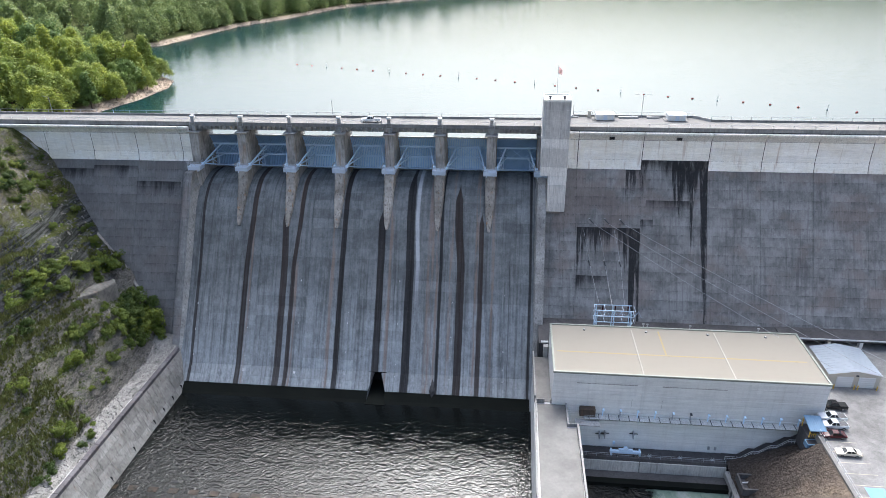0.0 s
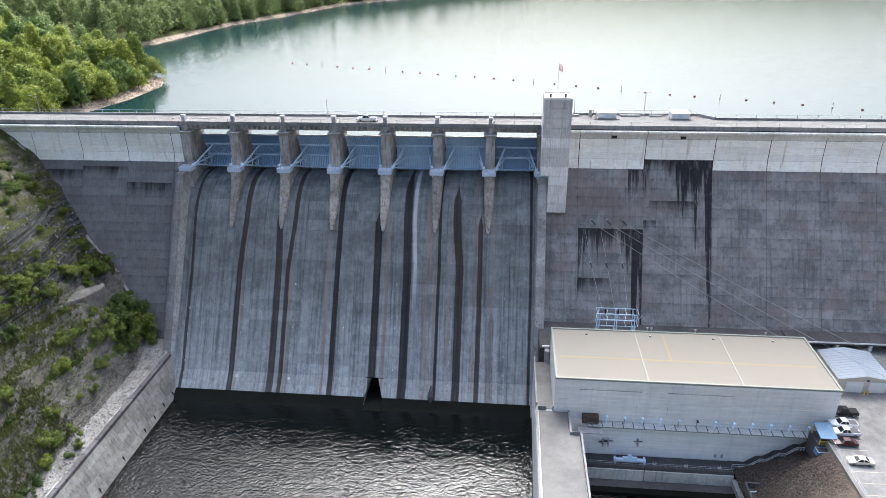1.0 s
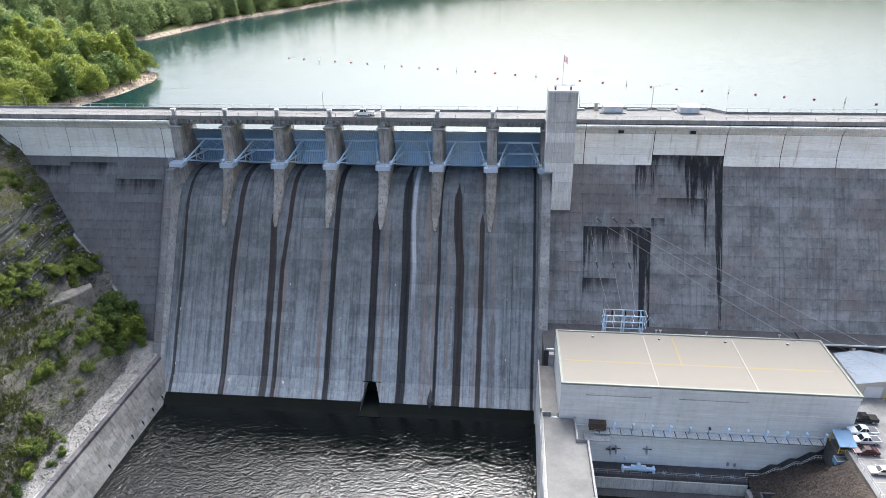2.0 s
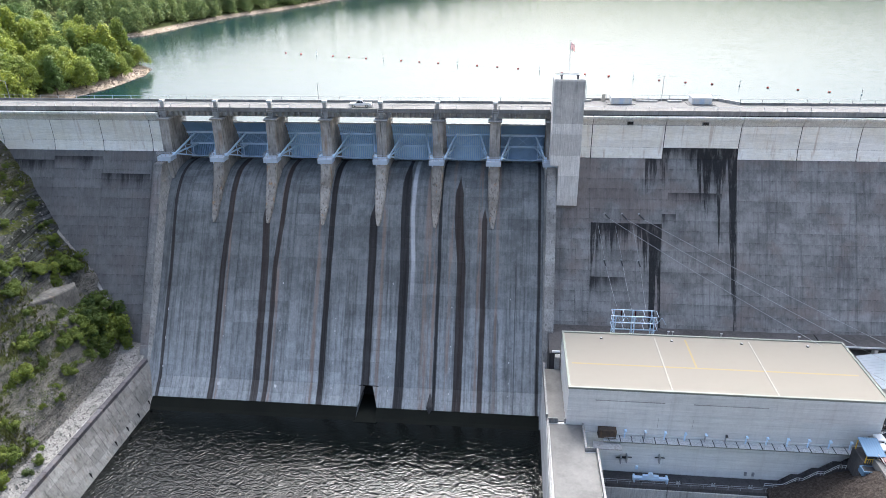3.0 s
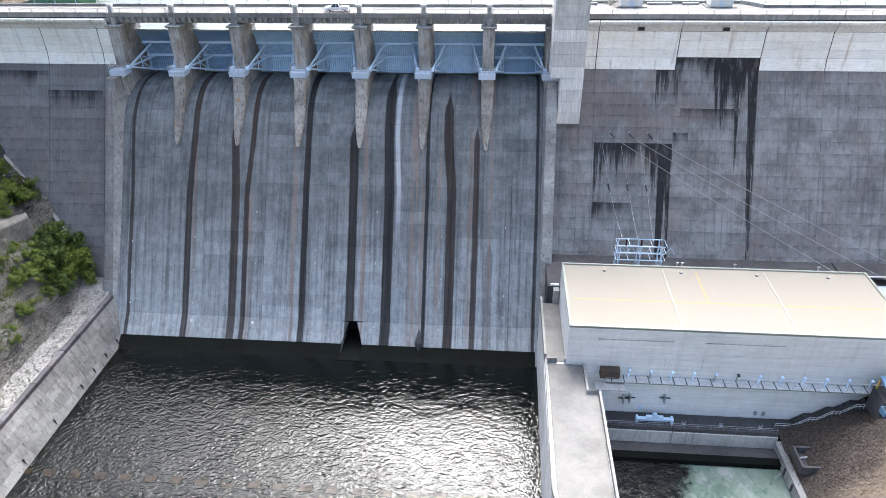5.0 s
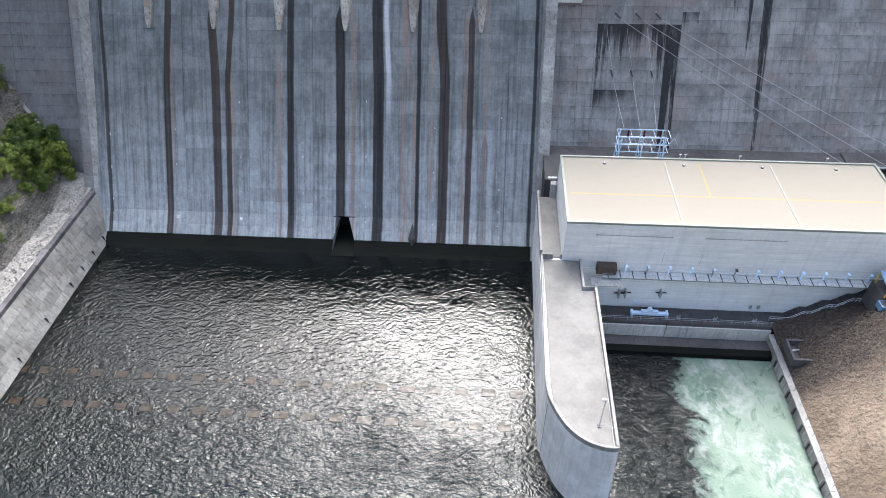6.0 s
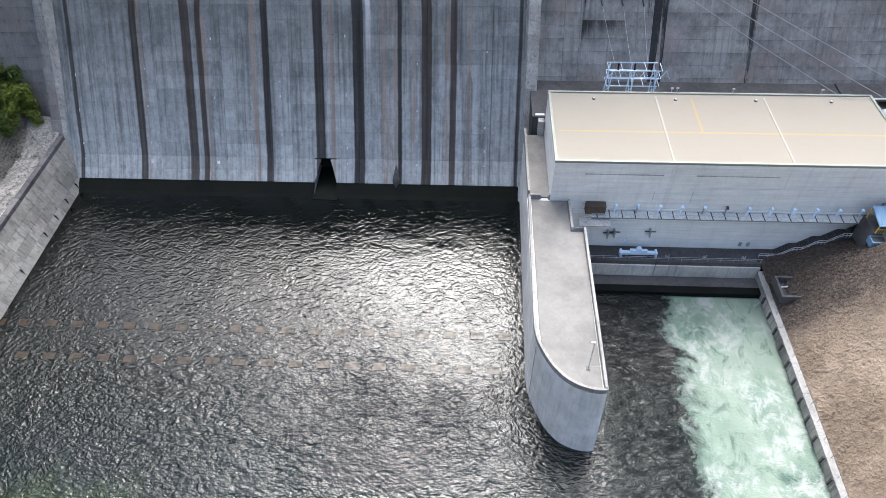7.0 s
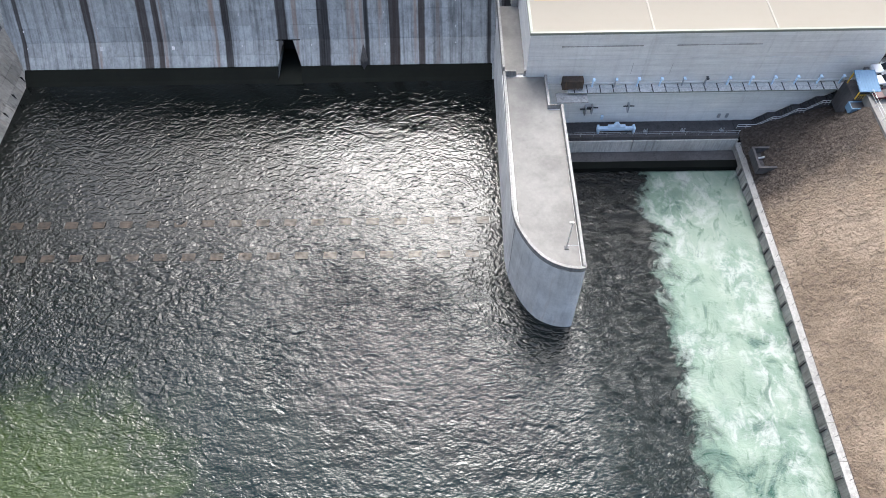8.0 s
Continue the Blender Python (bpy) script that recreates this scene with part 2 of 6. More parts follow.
M_TAN = concrete("rusty_mottled_steel", rgb(0.15, 0.105, 0.075), rgb(0.05, 0.042, 0.036), 0.0, 0.4, 0.3, 0, 1.5)
M_TYRE = paint("tyre_rubber", rgb(0.015, 0.015, 0.015), 0.9, 0, 0.2)
M_CHROME = paint("bright_metal", rgb(0.6, 0.6, 0.6), 0.25, 0.9, 0.1)
M_CARGLASS = paint("car_glass", rgb(0.012, 0.015, 0.018), 0.05, 0, 0.0)
M_CARWHITE = paint("car_white", rgb(0.62, 0.63, 0.64), 0.2, 0, 0.05)
M_CARBLACK = paint("car_black", rgb(0.012, 0.012, 0.014), 0.15, 0, 0.05)
M_CARRED = paint("car_maroon", rgb(0.05, 0.008, 0.012), 0.2, 0, 0.05)
M_CARCREAM = paint("car_cream", rgb(0.62, 0.58, 0.5), 0.25, 0.2, 0.05)
M_LAMP = paint("lamp_lens", rgb(0.7, 0.7, 0.65), 0.15, 0, 0.0)
M_TAIL = paint("tail_lens", rgb(0.35, 0.01, 0.01), 0.2, 0, 0.0)
M_SIGNBLUE = paint("marking_blue", rgb(0.16, 0.34, 0.66), 0.7, 0, 0.3)
M_LINE = paint("marking_yellow_white", rgb(0.4, 0.36, 0.28), 0.7, 0, 0.5)
M_FLAG = paint("faded_flag_cloth", rgb(0.75, 0.6, 0.6), 0.9, 0, 0.3)


def rock_material():
    """Dark bedded rock in the bluff, tan rubble over it, stony soil and scrub below."""
    k = Mat("bank_rock_and_scrub", 0.95, 0, 0.1)
    x, y, z = k.xyz()
    big, mid, fine = k.noise(0.055, 4), k.noise(0.28, 7, rough=0.72), k.noise(2.6, 7, rough=0.8)
    strata = k.noise(0.75, 7, (0.16, 0.1, 2.2), 0.72, 0.4)
    beds = k.noise(0.8, 6, (0.7, 0.22, 0.9), 0.72, 0.9)
    rock = k.mix(k.ramp(strata, 0.36, 0.64), rgb(0.016, 0.017, 0.019), rgb(0.15, 0.153, 0.162))
    rock = k.mix(k.ramp(mid, 0.45, 0.7, 0.0, 0.6), rock, rgb(0.055, 0.057, 0.062))
    # thin dark bedding gaps and pale broken lips
    gap = k.noise(1.0, 4, (0.1, 0.08, 2.6), 0.6, 0.25)
    rock = k.mix(k.ramp(k.math("ABSOLUTE", k.math("SUBTRACT", gap, 0.48)), 0.0, 0.022, 0.85, 0.0), rock, rgb(0.008, 0.008, 0.008))
    chip = k.math("MULTIPLY", k.ramp(k.noise(1.4, 5, (0.7, 0.7, 1.6), 0.75), 0.58, 0.66), k.ramp(mid, 0.45, 0.6))
    rock = k.mix(chip, rock, rgb(0.42, 0.4, 0.36))
    grit = k.math("ADD", k.math("MULTIPLY", fine, 0.5), k.math("MULTIPLY", beds, 0.5))
    soil = k.mix(k.ramp(grit, 0.38, 0.62), rgb(0.07, 0.066, 0.057), rgb(0.34, 0.32, 0.285))
    soil = k.mix(k.ramp(beds, 0.56, 0.66, 0.0, 0.75), soil, rgb(0.03, 0.028, 0.024))
    tan = k.mix(k.ramp(grit, 0.36, 0.62), rgb(0.075, 0.064, 0.046), rgb(0.34, 0.295, 0.23))
    level = k.math("ADD", k.math("ADD", z, k.math("MULTIPLY", y, 0.13)), k.math("MULTIPLY", k.math("SUBTRACT", big, 0.5), 6.0))
    c = k.mix(k.ramp(level, 23.0, 26.5), soil, rock)
    c = k.mix(k.math("MULTIPLY", k.ramp(level, 42.5, 46.5), k.ramp(mid, 0.35, 0.6, 0.4, 1.0)), c, tan)
    tilt = k.n.new("ShaderNodeSeparateXYZ")
    k.l.new(k.geo.outputs["True Normal"], tilt.inputs[0])
    flat = k.ramp(k.math("ADD", tilt.outputs[2], k.math("MULTIPLY", k.math("SUBTRACT", mid, 0.5), 0.9)), 0.6, 0.78)
    grass = k.mix(k.ramp(fine, 0.3, 0.7), rgb(0.02, 0.03, 0.006), rgb(0.15, 0.165, 0.04))
    g = k.math("MULTIPLY", k.ramp(k.math("ADD", big, k.math("MULTIPLY", mid, 0.7)), 0.76, 0.92), k.ramp(flat, 0.0, 1.0, 0.12, 0.9))
    g = k.math("MAXIMUM", g, k.math("MULTIPLY", k.ramp(level, 41.0, 45.0), k.ramp(mid, 0.42, 0.58, 0.1, 0.85)))
    c = k.mix(g, c, grass)
    k.bump(k.math("ADD", k.math("MULTIPLY", strata, 1.3), k.math("ADD", fine, mid)), 1.0, 0.9)
    return k.done(c)


def soil_material():
    k = Mat("rough_brown_soil", 0.95, 0, 0.1)
    a, f, g = k.noise(0.12, 5), k.noise(1.0, 8, rough=0.72), k.noise(0.7, 5, (0.35, 1.5, 1))
    c = k.mix(k.ramp(a, 0.35, 0.65), rgb(0.2, 0.155, 0.115), rgb(0.29, 0.23, 0.175))
    c = k.mix(k.math("MULTIPLY", k.ramp(g, 0.5, 0.72), 0.35), c, rgb(0.07, 0.055, 0.045))
    c = k.mix(k.math("MULTIPLY", k.ramp(f, 0.55, 0.75), 0.6), c, rgb(0.31, 0.255, 0.205))
    x, y, z = k.xyz()
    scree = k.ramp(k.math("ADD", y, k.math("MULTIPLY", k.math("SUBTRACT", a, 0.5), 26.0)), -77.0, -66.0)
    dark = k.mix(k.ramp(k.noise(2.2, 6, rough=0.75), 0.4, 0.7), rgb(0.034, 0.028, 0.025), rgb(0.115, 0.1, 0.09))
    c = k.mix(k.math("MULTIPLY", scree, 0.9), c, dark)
    crack = k.noise(0.9, 6, rough=0.72, distort=1.5)
    c = k.mix(k.math("MULTIPLY", k.ramp(crack, 0.52, 0.62), 0.35), c, rgb(0.07, 0.055, 0.044))
    k.bump(k.math("ADD", f, k.math("ADD", k.math("MULTIPLY", g, 0.6), k.math("MULTIPLY", crack, -0.9))), 1.0, 0.45)
    return k.done(c)


def gravel_material(name, lo, hi):
    k = Mat(name, 0.95, 0, 0.15)
    a, f = k.noise(0.35, 4), k.noise(2.6, 7, rough=0.75)
    c = k.mix(k.ramp(f, 0.3, 0.72), lo, hi)
    c = k.mix(k.math("MULTIPLY", k.ramp(a, 0.4, 0.7), 0.5), c, tuple(0.6 * v for v in lo[:3]) + (1,))
    tone = k.math("ADD", k.math("MULTIPLY", k.island(), 0.5), 0.75)
    hs = k.n.new("ShaderNodeHueSaturation")
    k.put(hs.inputs["Value"], tone), k.put(hs.inputs["Color"], c)
    k.bump(f, 0.8, 0.2)
    return k.done(hs.outputs[0])


def forest_floor_material():
    k = Mat("forest_floor", 0.95, 0, 0.1)
    z = k.xyz()[2]
    f, g = k.noise(0.7, 6, rough=0.7), k.noise(0.08, 4)
    leafy = k.mix(k.ramp(f, 0.3, 0.7), rgb(0.03, 0.04, 0.012), rgb(0.09, 0.1, 0.03))
    shore = k.mix(k.ramp(f, 0.35, 0.65), rgb(0.24, 0.18, 0.13), rgb(0.46, 0.38, 0.3))
    hgt = k.math("ADD", z, k.math("MULTIPLY", f, 1.2))
    c = k.mix(k.ramp(hgt, 61.2, 62.0, 1.0, 0.0), leafy, shore)
    k.bump(f, 0.8, 0.3)
    return k.done(c)


def leaf_material(name, a, b, c):
    k = Mat(name, 0.6, 0, 0.25)
    col = k.mix(k.random(), a, b)
    col = k.mix(k.math("MULTIPLY", k.island(), 0.7), col, c)
    hs = k.n.new("ShaderNodeHueSaturation")
    k.put(hs.inputs["Color"], col)
    k.put(hs.inputs["Value"], k.math("ADD", k.math("MULTIPLY", k.noise(0.35, 3), 0.7), 0.65))
    k.put(k.b.inputs["Base Color"], hs.outputs[0])
    tr = k.n.new("ShaderNodeBsdfTranslucent")
    k.l.new(hs.outputs[0], tr.inputs["Color"])
    mx = k.n.new("ShaderNodeMixShader")
    mx.inputs[0].default_value = 0.3
    k.l.new(k.b.outputs[0], mx.inputs[1]), k.l.new(tr.outputs[0], mx.inputs[2])
    k.l.new(mx.outputs[0], k.n["Material Output"].inputs["Surface"])
    return k.m


def tail_water_material():
    """Dark green river water, wind-rippled, with a churned pale outflow below the turbines."""
    k = Mat("tail_water", 0.03, 0, 0.72)
    k.b.inputs["IOR"].default_value = 1.33
    x, y, z = k.xyz()
    big, warp = k.noise(0.05, 4), k.noise(0.09, 5, rough=0.62, distort=1.2)
    # body colour blackened near the dam to deepen its dark reflection, greener farther out
    off_dam = k.ramp(k.math("ADD", y, k.math("MULTIPLY", big, 30.0)), -55.0, -115.0)
    base = k.mix(off_dam, rgb(0.0006, 0.0016, 0.0012), rgb(0.0015, 0.0065, 0.0058))
    # olive shoal showing through the water
    sx = k.math("MULTIPLY", k.math("ADD", x, 20.0), 1 / 23.0)
    sy = k.math("MULTIPLY", k.math("ADD", y, 121.0), 1 / 17.0)
    dist = k.math("SQRT", k.math("ADD", k.math("MULTIPLY", sx, sx), k.math("MULTIPLY", sy, sy)))
    shoal = k.ramp(k.math("ADD", dist, k.math("MULTIPLY", k.math("SUBTRACT", warp, 0.5), 1.6)), 0.4, 1.35, 0.55, 0.0)
    base = k.mix(shoal, base, rgb(0.05, 0.07, 0.022))
    # outflow
    curl = k.noise(0.3, 7, rough=0.62, distort=1.4)
    edge = k.math("ADD", 76.6, k.math("MULTIPLY", k.math("SUBTRACT", warp, 0.5), 15.0))
    edge = k.math("ADD", edge, k.math("MULTIPLY", k.math("SUBTRACT", curl, 0.5), 7.0))
    side = k.ramp(k.math("SUBTRACT", x, edge), -2.0, 2.6)
    side = k.math("MULTIPLY", side, k.ramp(k.math("ADD", x, k.math("MULTIPLY", curl, 2.2)), 94.2, 95.4, 1.0, 0.25))
    head = k.ramp(y, -61.3, -61.9)
    hx, hy = k.math("MULTIPLY", k.math("SUBTRACT", x, 80.5), 1 / 4.2), k.math("MULTIPLY", k.math("ADD", y, 67.6), 1 / 3.4)
    hole = k.math("SQRT", k.math("ADD", k.math("MULTIPLY", hx, hx), k.math("MULTIPLY", hy, hy)))
    hole = k.ramp(k.math("ADD", hole, k.math("MULTIPLY", k.math("SUBTRACT", curl, 0.5), 5.0)), 0.3, 1.3, 0.4, 0.0)
    plume = k.math("MULTIPLY", k.math("MULTIPLY", side, head), k.math("SUBTRACT", 1.0, hole))
    frothy = k.noise(0.11, 9, (1.1, 0.9, 1), 0.62, 1.1)
    fall = k.ramp(y, -126.0, -98.0, 0.16, 0.0)
    foam = k.math("MULTIPLY", plume, k.ramp(k.math("SUBTRACT", frothy, fall), 0.2, 0.42))
    base = k.mix(k.math("MULTIPLY", side, head), base, rgb(0.02, 0.06, 0.045))
    soft = k.noise(0.16, 4, (1, 0.7, 1), 0.5, 0.8)
    milk = k.mix(k.ramp(soft, 0.35, 0.65), rgb(0.115, 0.165, 0.13), rgb(0.17, 0.215, 0.172))
    veins = k.ramp(k.noise(0.36, 9, (1.1, 0.8, 1), 0.7, 0.5), 0.44, 0.62)
    white = k.math("MULTIPLY", veins, k.ramp(k.noise(0.07, 3), 0.38, 0.55))
    milk = k.mix(white, milk, rgb(0.26, 0.285, 0.262))
    wisp = k.ramp(k.noise(0.24, 7, (1.2, 0.8, 1), 0.66, 0.9), 0.55, 0.68, 0.0, 0.75)
    milk = k.mix(wisp, milk, rgb(0.045, 0.085, 0.062))
    col = k.mix(foam, base, milk)
    # ripples with sharp crests
    crest = lambda n: k.math("MULTIPLY", k.math("ABSOLUTE", k.math("SUBTRACT", n, 0.5)), -2.0)
    ripple = crest(k.noise(0.42, 3, (0.8, 1.25, 1), 0.55, 0.5, 14))
    cross = crest(k.noise(0.58, 3, (0.7, 1.25, 1), 0.55, 0.5, -24))
    fine = crest(k.noise(1.25, 2, (0.8, 1.25, 1), 0.5, 0.4, 8))
    h = k.math("ADD", k.math("MULTIPLY", cross, 0.8), k.math("ADD", ripple, k.math("MULTIPLY", fine, 0.5)))
    small = k.math("ADD", k.math("MULTIPLY", crest(k.noise(0.78, 2, (0.85, 1.15, 1), 0.5, 0.4, -16)), 1.0), k.math("MULTIPLY", fine, 0.3))
    shelter = k.ramp(k.math("ADD", y, k.math("MULTIPLY", big, 14.0)), -78.0, -52.0)
    h = k.math("ADD", k.math("MULTIPLY", h, k.math("SUBTRACT", 1.0, shelter)), k.math("MULTIPLY", small, shelter))
    h = k.math("MULTIPLY", h, k.ramp(k.noise(0.06, 3), 0.3, 0.7, 0.75, 1.25))
    lee = k.math("ADD", y, k.math("MULTIPLY", big, 14.0))
    h = k.math("MULTIPLY", h, k.math("MULTIPLY", k.math("MULTIPLY", k.ramp(lee, -82.0, -46.0, 1.0, 0.34), k.ramp(y, -112.0, -84.0, 0.6, 1.0)), k.ramp(lee, -50.0, -33.0, 1.0, 0.5)))
    h = k.math("MULTIPLY", h, k.ramp(x, -46.0, 14.0, 1.5, 1.0))
    swirl = crest(k.noise(0.55, 4, (0.9, 1.1, 1), 0.6, 1.6))
    h = k.math("ADD", h, k.math("MULTIPLY", k.ramp(x, 58.0, 66.0, 0.0, 1.6), swirl))
    h = k.math("MULTIPLY", h, k.math("SUBTRACT", 1.0, k.math("MULTIPLY", foam, 0.75)))
    k.bump(h, 1.0, 0.27)
    return k.done(col, k.ramp(foam, 0.0, 0.5, 0.015, 0.7))


def lake_material():
    k = Mat("lake_water", 0.1, 0, 0.5)
    k.b.inputs["IOR"].default_value = 1.33
    n = k.noise(0.01, 3)
    c = k.mix(n, rgb(0.006, 0.024, 0.025), rgb(0.011, 0.042, 0.04))
    rip = k.noise(0.5, 3, (0.45, 1.6, 1), 0.55, 0.4)
    k.bump(k.math("ADD", rip, k.noise(0.3, 3, (0.5, 1.5, 1), 0.6, 0.5)), 0.3, 0.2)
    return k.done(c)


M_ROCK, M_SOIL, M_FLOOR = rock_material(), soil_material(), forest_floor_material()
M_GRAVEL = gravel_material("pale_gravel", rgb(0.13, 0.125, 0.117), rgb(0.36, 0.345, 0.32))
M_SHORE = gravel_material("tan_shore_rock", rgb(0.2, 0.15, 0.11), rgb(0.38, 0.31, 0.24))
M_STONE = gravel_material("bank_stone", rgb(0.13, 0.125, 0.12), rgb(0.34, 0.32, 0.3))
M_LEAF = leaf_material("tree_leaves", rgb(0.085, 0.145, 0.035), rgb(0.42, 0.44, 0.05), rgb(0.19, 0.26, 0.08))
M_LEAFFAR = leaf_material("far_tree_leaves", rgb(0.125, 0.185, 0.07), rgb(0.125, 0.185, 0.07), rgb(0.44, 0.48, 0.17))
M_BUSH = leaf_material("bush_leaves", rgb(0.03, 0.058, 0.014), rgb(0.23, 0.27, 0.04), rgb(0.085, 0.125, 0.03))
M_GRASS = leaf_material("dry_scrub", rgb(0.07, 0.085, 0.022), rgb(0.07, 0.085, 0.022), rgb(0.17, 0.17, 0.06))
M_BARK = concrete("bark", rgb(0.13, 0.1, 0.075), rgb(0.07, 0.055, 0.045), 0.4, 0.3)


def awash_material():
    """Tan concrete with a film of rippled water over it."""
    k = Mat("awash_tan_concrete", 0.22, 0, 0.45)
    k.b.inputs["IOR"].default_value = 1.33
    h = k.math("ADD", k.math("MULTIPLY", k.noise(0.28, 2, (0.8, 1.4, 1), 0.5, 0.3), 0.5), k.noise(0.85, 3, (0.7, 1.5, 1), 0.6, 0.9))
    k.bump(h, 1.0, 0.12)
    return k.done(k.mix(k.ramp(k.noise(0.8, 4), 0.35, 0.65), rgb(0.012, 0.009, 0.006), rgb(0.035, 0.025, 0.017)))


M_TAILWATER, M_LAKE, M_TANWET = tail_water_material(), lake_material(), awash_material()

# ---- building helpers ----


def box(bm, x0, y0, z0, x1, y1, z1, bevel=0.0):
    vs = bmesh.ops.create_cube(bm, size=1.0)["verts"]
    bmesh.ops.transform(bm, verts=vs, matrix=Matrix.Translation(((x0 + x1) / 2, (y0 + y1) / 2, (z0 + z1) / 2)) @ Matrix.Diagonal((abs(x1 - x0), abs(y1 - y0), abs(z1 - z0), 1)))
    if bevel:
        es = list({e for v in vs for e in v.link_edges})
        bmesh.ops.bevel(bm, geom=es, offset=bevel, segments=1, affect="EDGES")
    return bm


def bar(bm, a, b, r=0.05, sides=6):
    """A round bar from a to b."""
    a, b = Vector(a), Vector(b)
    d = b - a
    m = Matrix.Translation((a + b) / 2) @ d.to_track_quat("Z", "Y").to_matrix().to_4x4()
    bmesh.ops.create_cone(bm, cap_ends=True, segments=sides, radius1=r, radius2=r, depth=d.length, matrix=m)
    return bm


def beam(bm, a, b, w=0.2, h=0.2):
    """A rectangular beam from a to b."""
    a, b = Vector(a), Vector(b)
    d = b - a
    m = Matrix.Translation((a + b) / 2) @ d.to_track_quat("Z", "Y").to_matrix().to_4x4() @ Matrix.Diagonal((w, h, d.length, 1))
    bmesh.ops.create_cube(bm, size=1.0, matrix=m)
    return bm


def prism_x(bm, pts, x0, x1):
    """Extrudes a closed outline of (y, z) along x."""
    a = [bm.verts.new((x0, y, z)) for y, z in pts]
    b = [bm.verts.new((x1, y, z)) for y, z in pts]
    n = len(pts)
    for i in range(n):
        bm.faces.new((a[i], a[(i + 1) % n], b[(i + 1) % n], b[i]))
    bm.faces.new(a[::-1]), bm.faces.new(b)
    bmesh.ops.recalc_face_normals(bm, faces=bm.faces)
    return bm


def prism_z(bm, pts, z0, z1):
    """Extrudes a closed outline of (x, y) upward."""
    a = [bm.verts.new((x, y, z0)) for x, y in pts]
    b = [bm.verts.new((x, y, z1)) for x, y in pts]
    n = len(pts)
    for i in range(n):
        bm.faces.new((a[i], a[(i + 1) % n], b[(i + 1) % n], b[i]))
    bm.faces.new(a[::-1]), bm.faces.new(b)
    bmesh.ops.recalc_face_normals(bm, faces=bm.faces)
    return bm


def mesh_of(name, bm, material, smooth=False):
    me = bpy.data.meshes.new(name)
    bm.to_mesh(me)
    bm.free()
    me.materials.append(material)
    if smooth:
        for p in me.polygons:
            p.use_smooth = True
    return me


def part(name, bm, material, parent, label="", smooth=False):
    ob = new(name, mesh_of(name, bm, material, smooth))
    ob.parent = parent
    return tagged(ob, label)


def thing(name, label, category, at=(0, 0, 0), group="", kind=""):
    ob = new(name)
    ob.location = at
    ob.empty_display_size = 0.5
    return tagged(ob, label, category, group, kind)


def solid(name, bm, material, label, category, group="", kind="", smooth=False):
    return tagged(new(name, mesh_of(name, bm, material, smooth)), label, category, group, kind)


def sheet(name, xs, ys, height, material, label, category, kind="structure", keep=None):
    """A ground sheet over a grid of x and y, with a height for each."""
    xs, ys = np.asarray(xs, float), np.asarray(ys, float)
    verts = [(x, y, height(x, y)) for y in ys for x in xs]
    w = len(xs)
    faces = [(j * w + i, j * w + i + 1, (j + 1) * w + i + 1, (j + 1) * w + i) for j in range(len(ys) - 1) for i in range(w - 1)
             if keep is None or keep((xs[i] + xs[i + 1]) / 2, (ys[j] + ys[j + 1]) / 2)]
    me = bpy.data.meshes.new(name)
    me.from_pydata(verts, [], faces)
    me.materials.append(material)
    for p in me.polygons:
        p.use_smooth = True
    return tagged(new(name, me), label, category, "", kind)


def fbm(x, y, s, octaves=4):
    return noise.fractal(Vector((x * s, y * s, 3.7)), 1.0, 2.0, octaves)


B = bmesh.new

# ---- ground, water ----
TAIL, LAKE, ROAD, LOT = -1.3, 59.5, 65.2, 15.0
SHORE_Y = [-400, 14, 39, 60, 80, 95, 100, 112, 135, 165, 183, 198, 240, 293, 347, 440, 496, 600, 800, 2200]
SHORE_X = [-112, -109, -103.3, -99, -98.8, -103.5, -109, -135, -185, -205, -186, -162, -158, -152, -132, -109, -66, 20, 300, 1600]
WALL_Y = [-400, -140, -121, -99, -88.7, -77.4, -62, -40]
WALL_X = [96.0, 94.2, 94.0, 93.9, 93.9, 93.8, 93.6, 93.6]


def shore_x(y):
    return float(np.interp(y, SHORE_Y, SHORE_X))


def channel_x(y):
    return float(np.interp(y, WALL_Y, WALL_X))


def bank_height(x, y):
    """The rocky left bank below the dam."""
    d = -57.0 - x
    k = 1.09 + 0.0121 * min(max(-10 - y, 0), 28)
    z = 6.6 + max(0.0, d) * k
    step = 4.6
    t = z / step + 0.6 * fbm(x, y, 0.03, 2)
    f = t - math.floor(t)
    z += step * 0.85 * (min(f / 0.28, 1.0) - f) * min(1.0, max(0.0, d) / 5) * min(1.0, max(0.25, (-4 - 0.57 * (54 - min(54, z)) - y) / 8))
    u = z / 1.3 + 0.8 * fbm(x + 9, y, 0.07, 2)
    f = u - math.floor(u)
    z += 1.3 * 0.75 * max(0.0, min(1.0, 0.2 + 3 * fbm(x - 70, y, 0.04, 2))) * max(0.0, min(1.0, (z - 18) / 8)) * (min(f / 0.4, 1.0) - f) * min(1.0, max(0.0, d) / 5)
    z += 1.1 * abs(fbm(x + 40, y, 0.13, 3)) * min(1.0, max(0.0, d) / 4)
    z += (1.7 * fbm(x, y, 0.06) + 0.55 * fbm(x, y, 0.3)) * min(1.0, max(0.0, d - 1) / 6)
    z += 2.0 * math.exp(-((2.9 - 0.57 * (55 - min(55, z)) - y) / 6) ** 2) * min(1.0, max(0.0, d - 4) / 8)
    z += 2.2 * math.exp(-((x + 71) / 5) ** 2 - ((y + 14) / 5) ** 2)
    top = 63.6 if y > -25 else 63.6 + 0.25 * (-25 - y)
    z = min(z, top + 0.6 * fbm(x, y, 0.1))
    return z


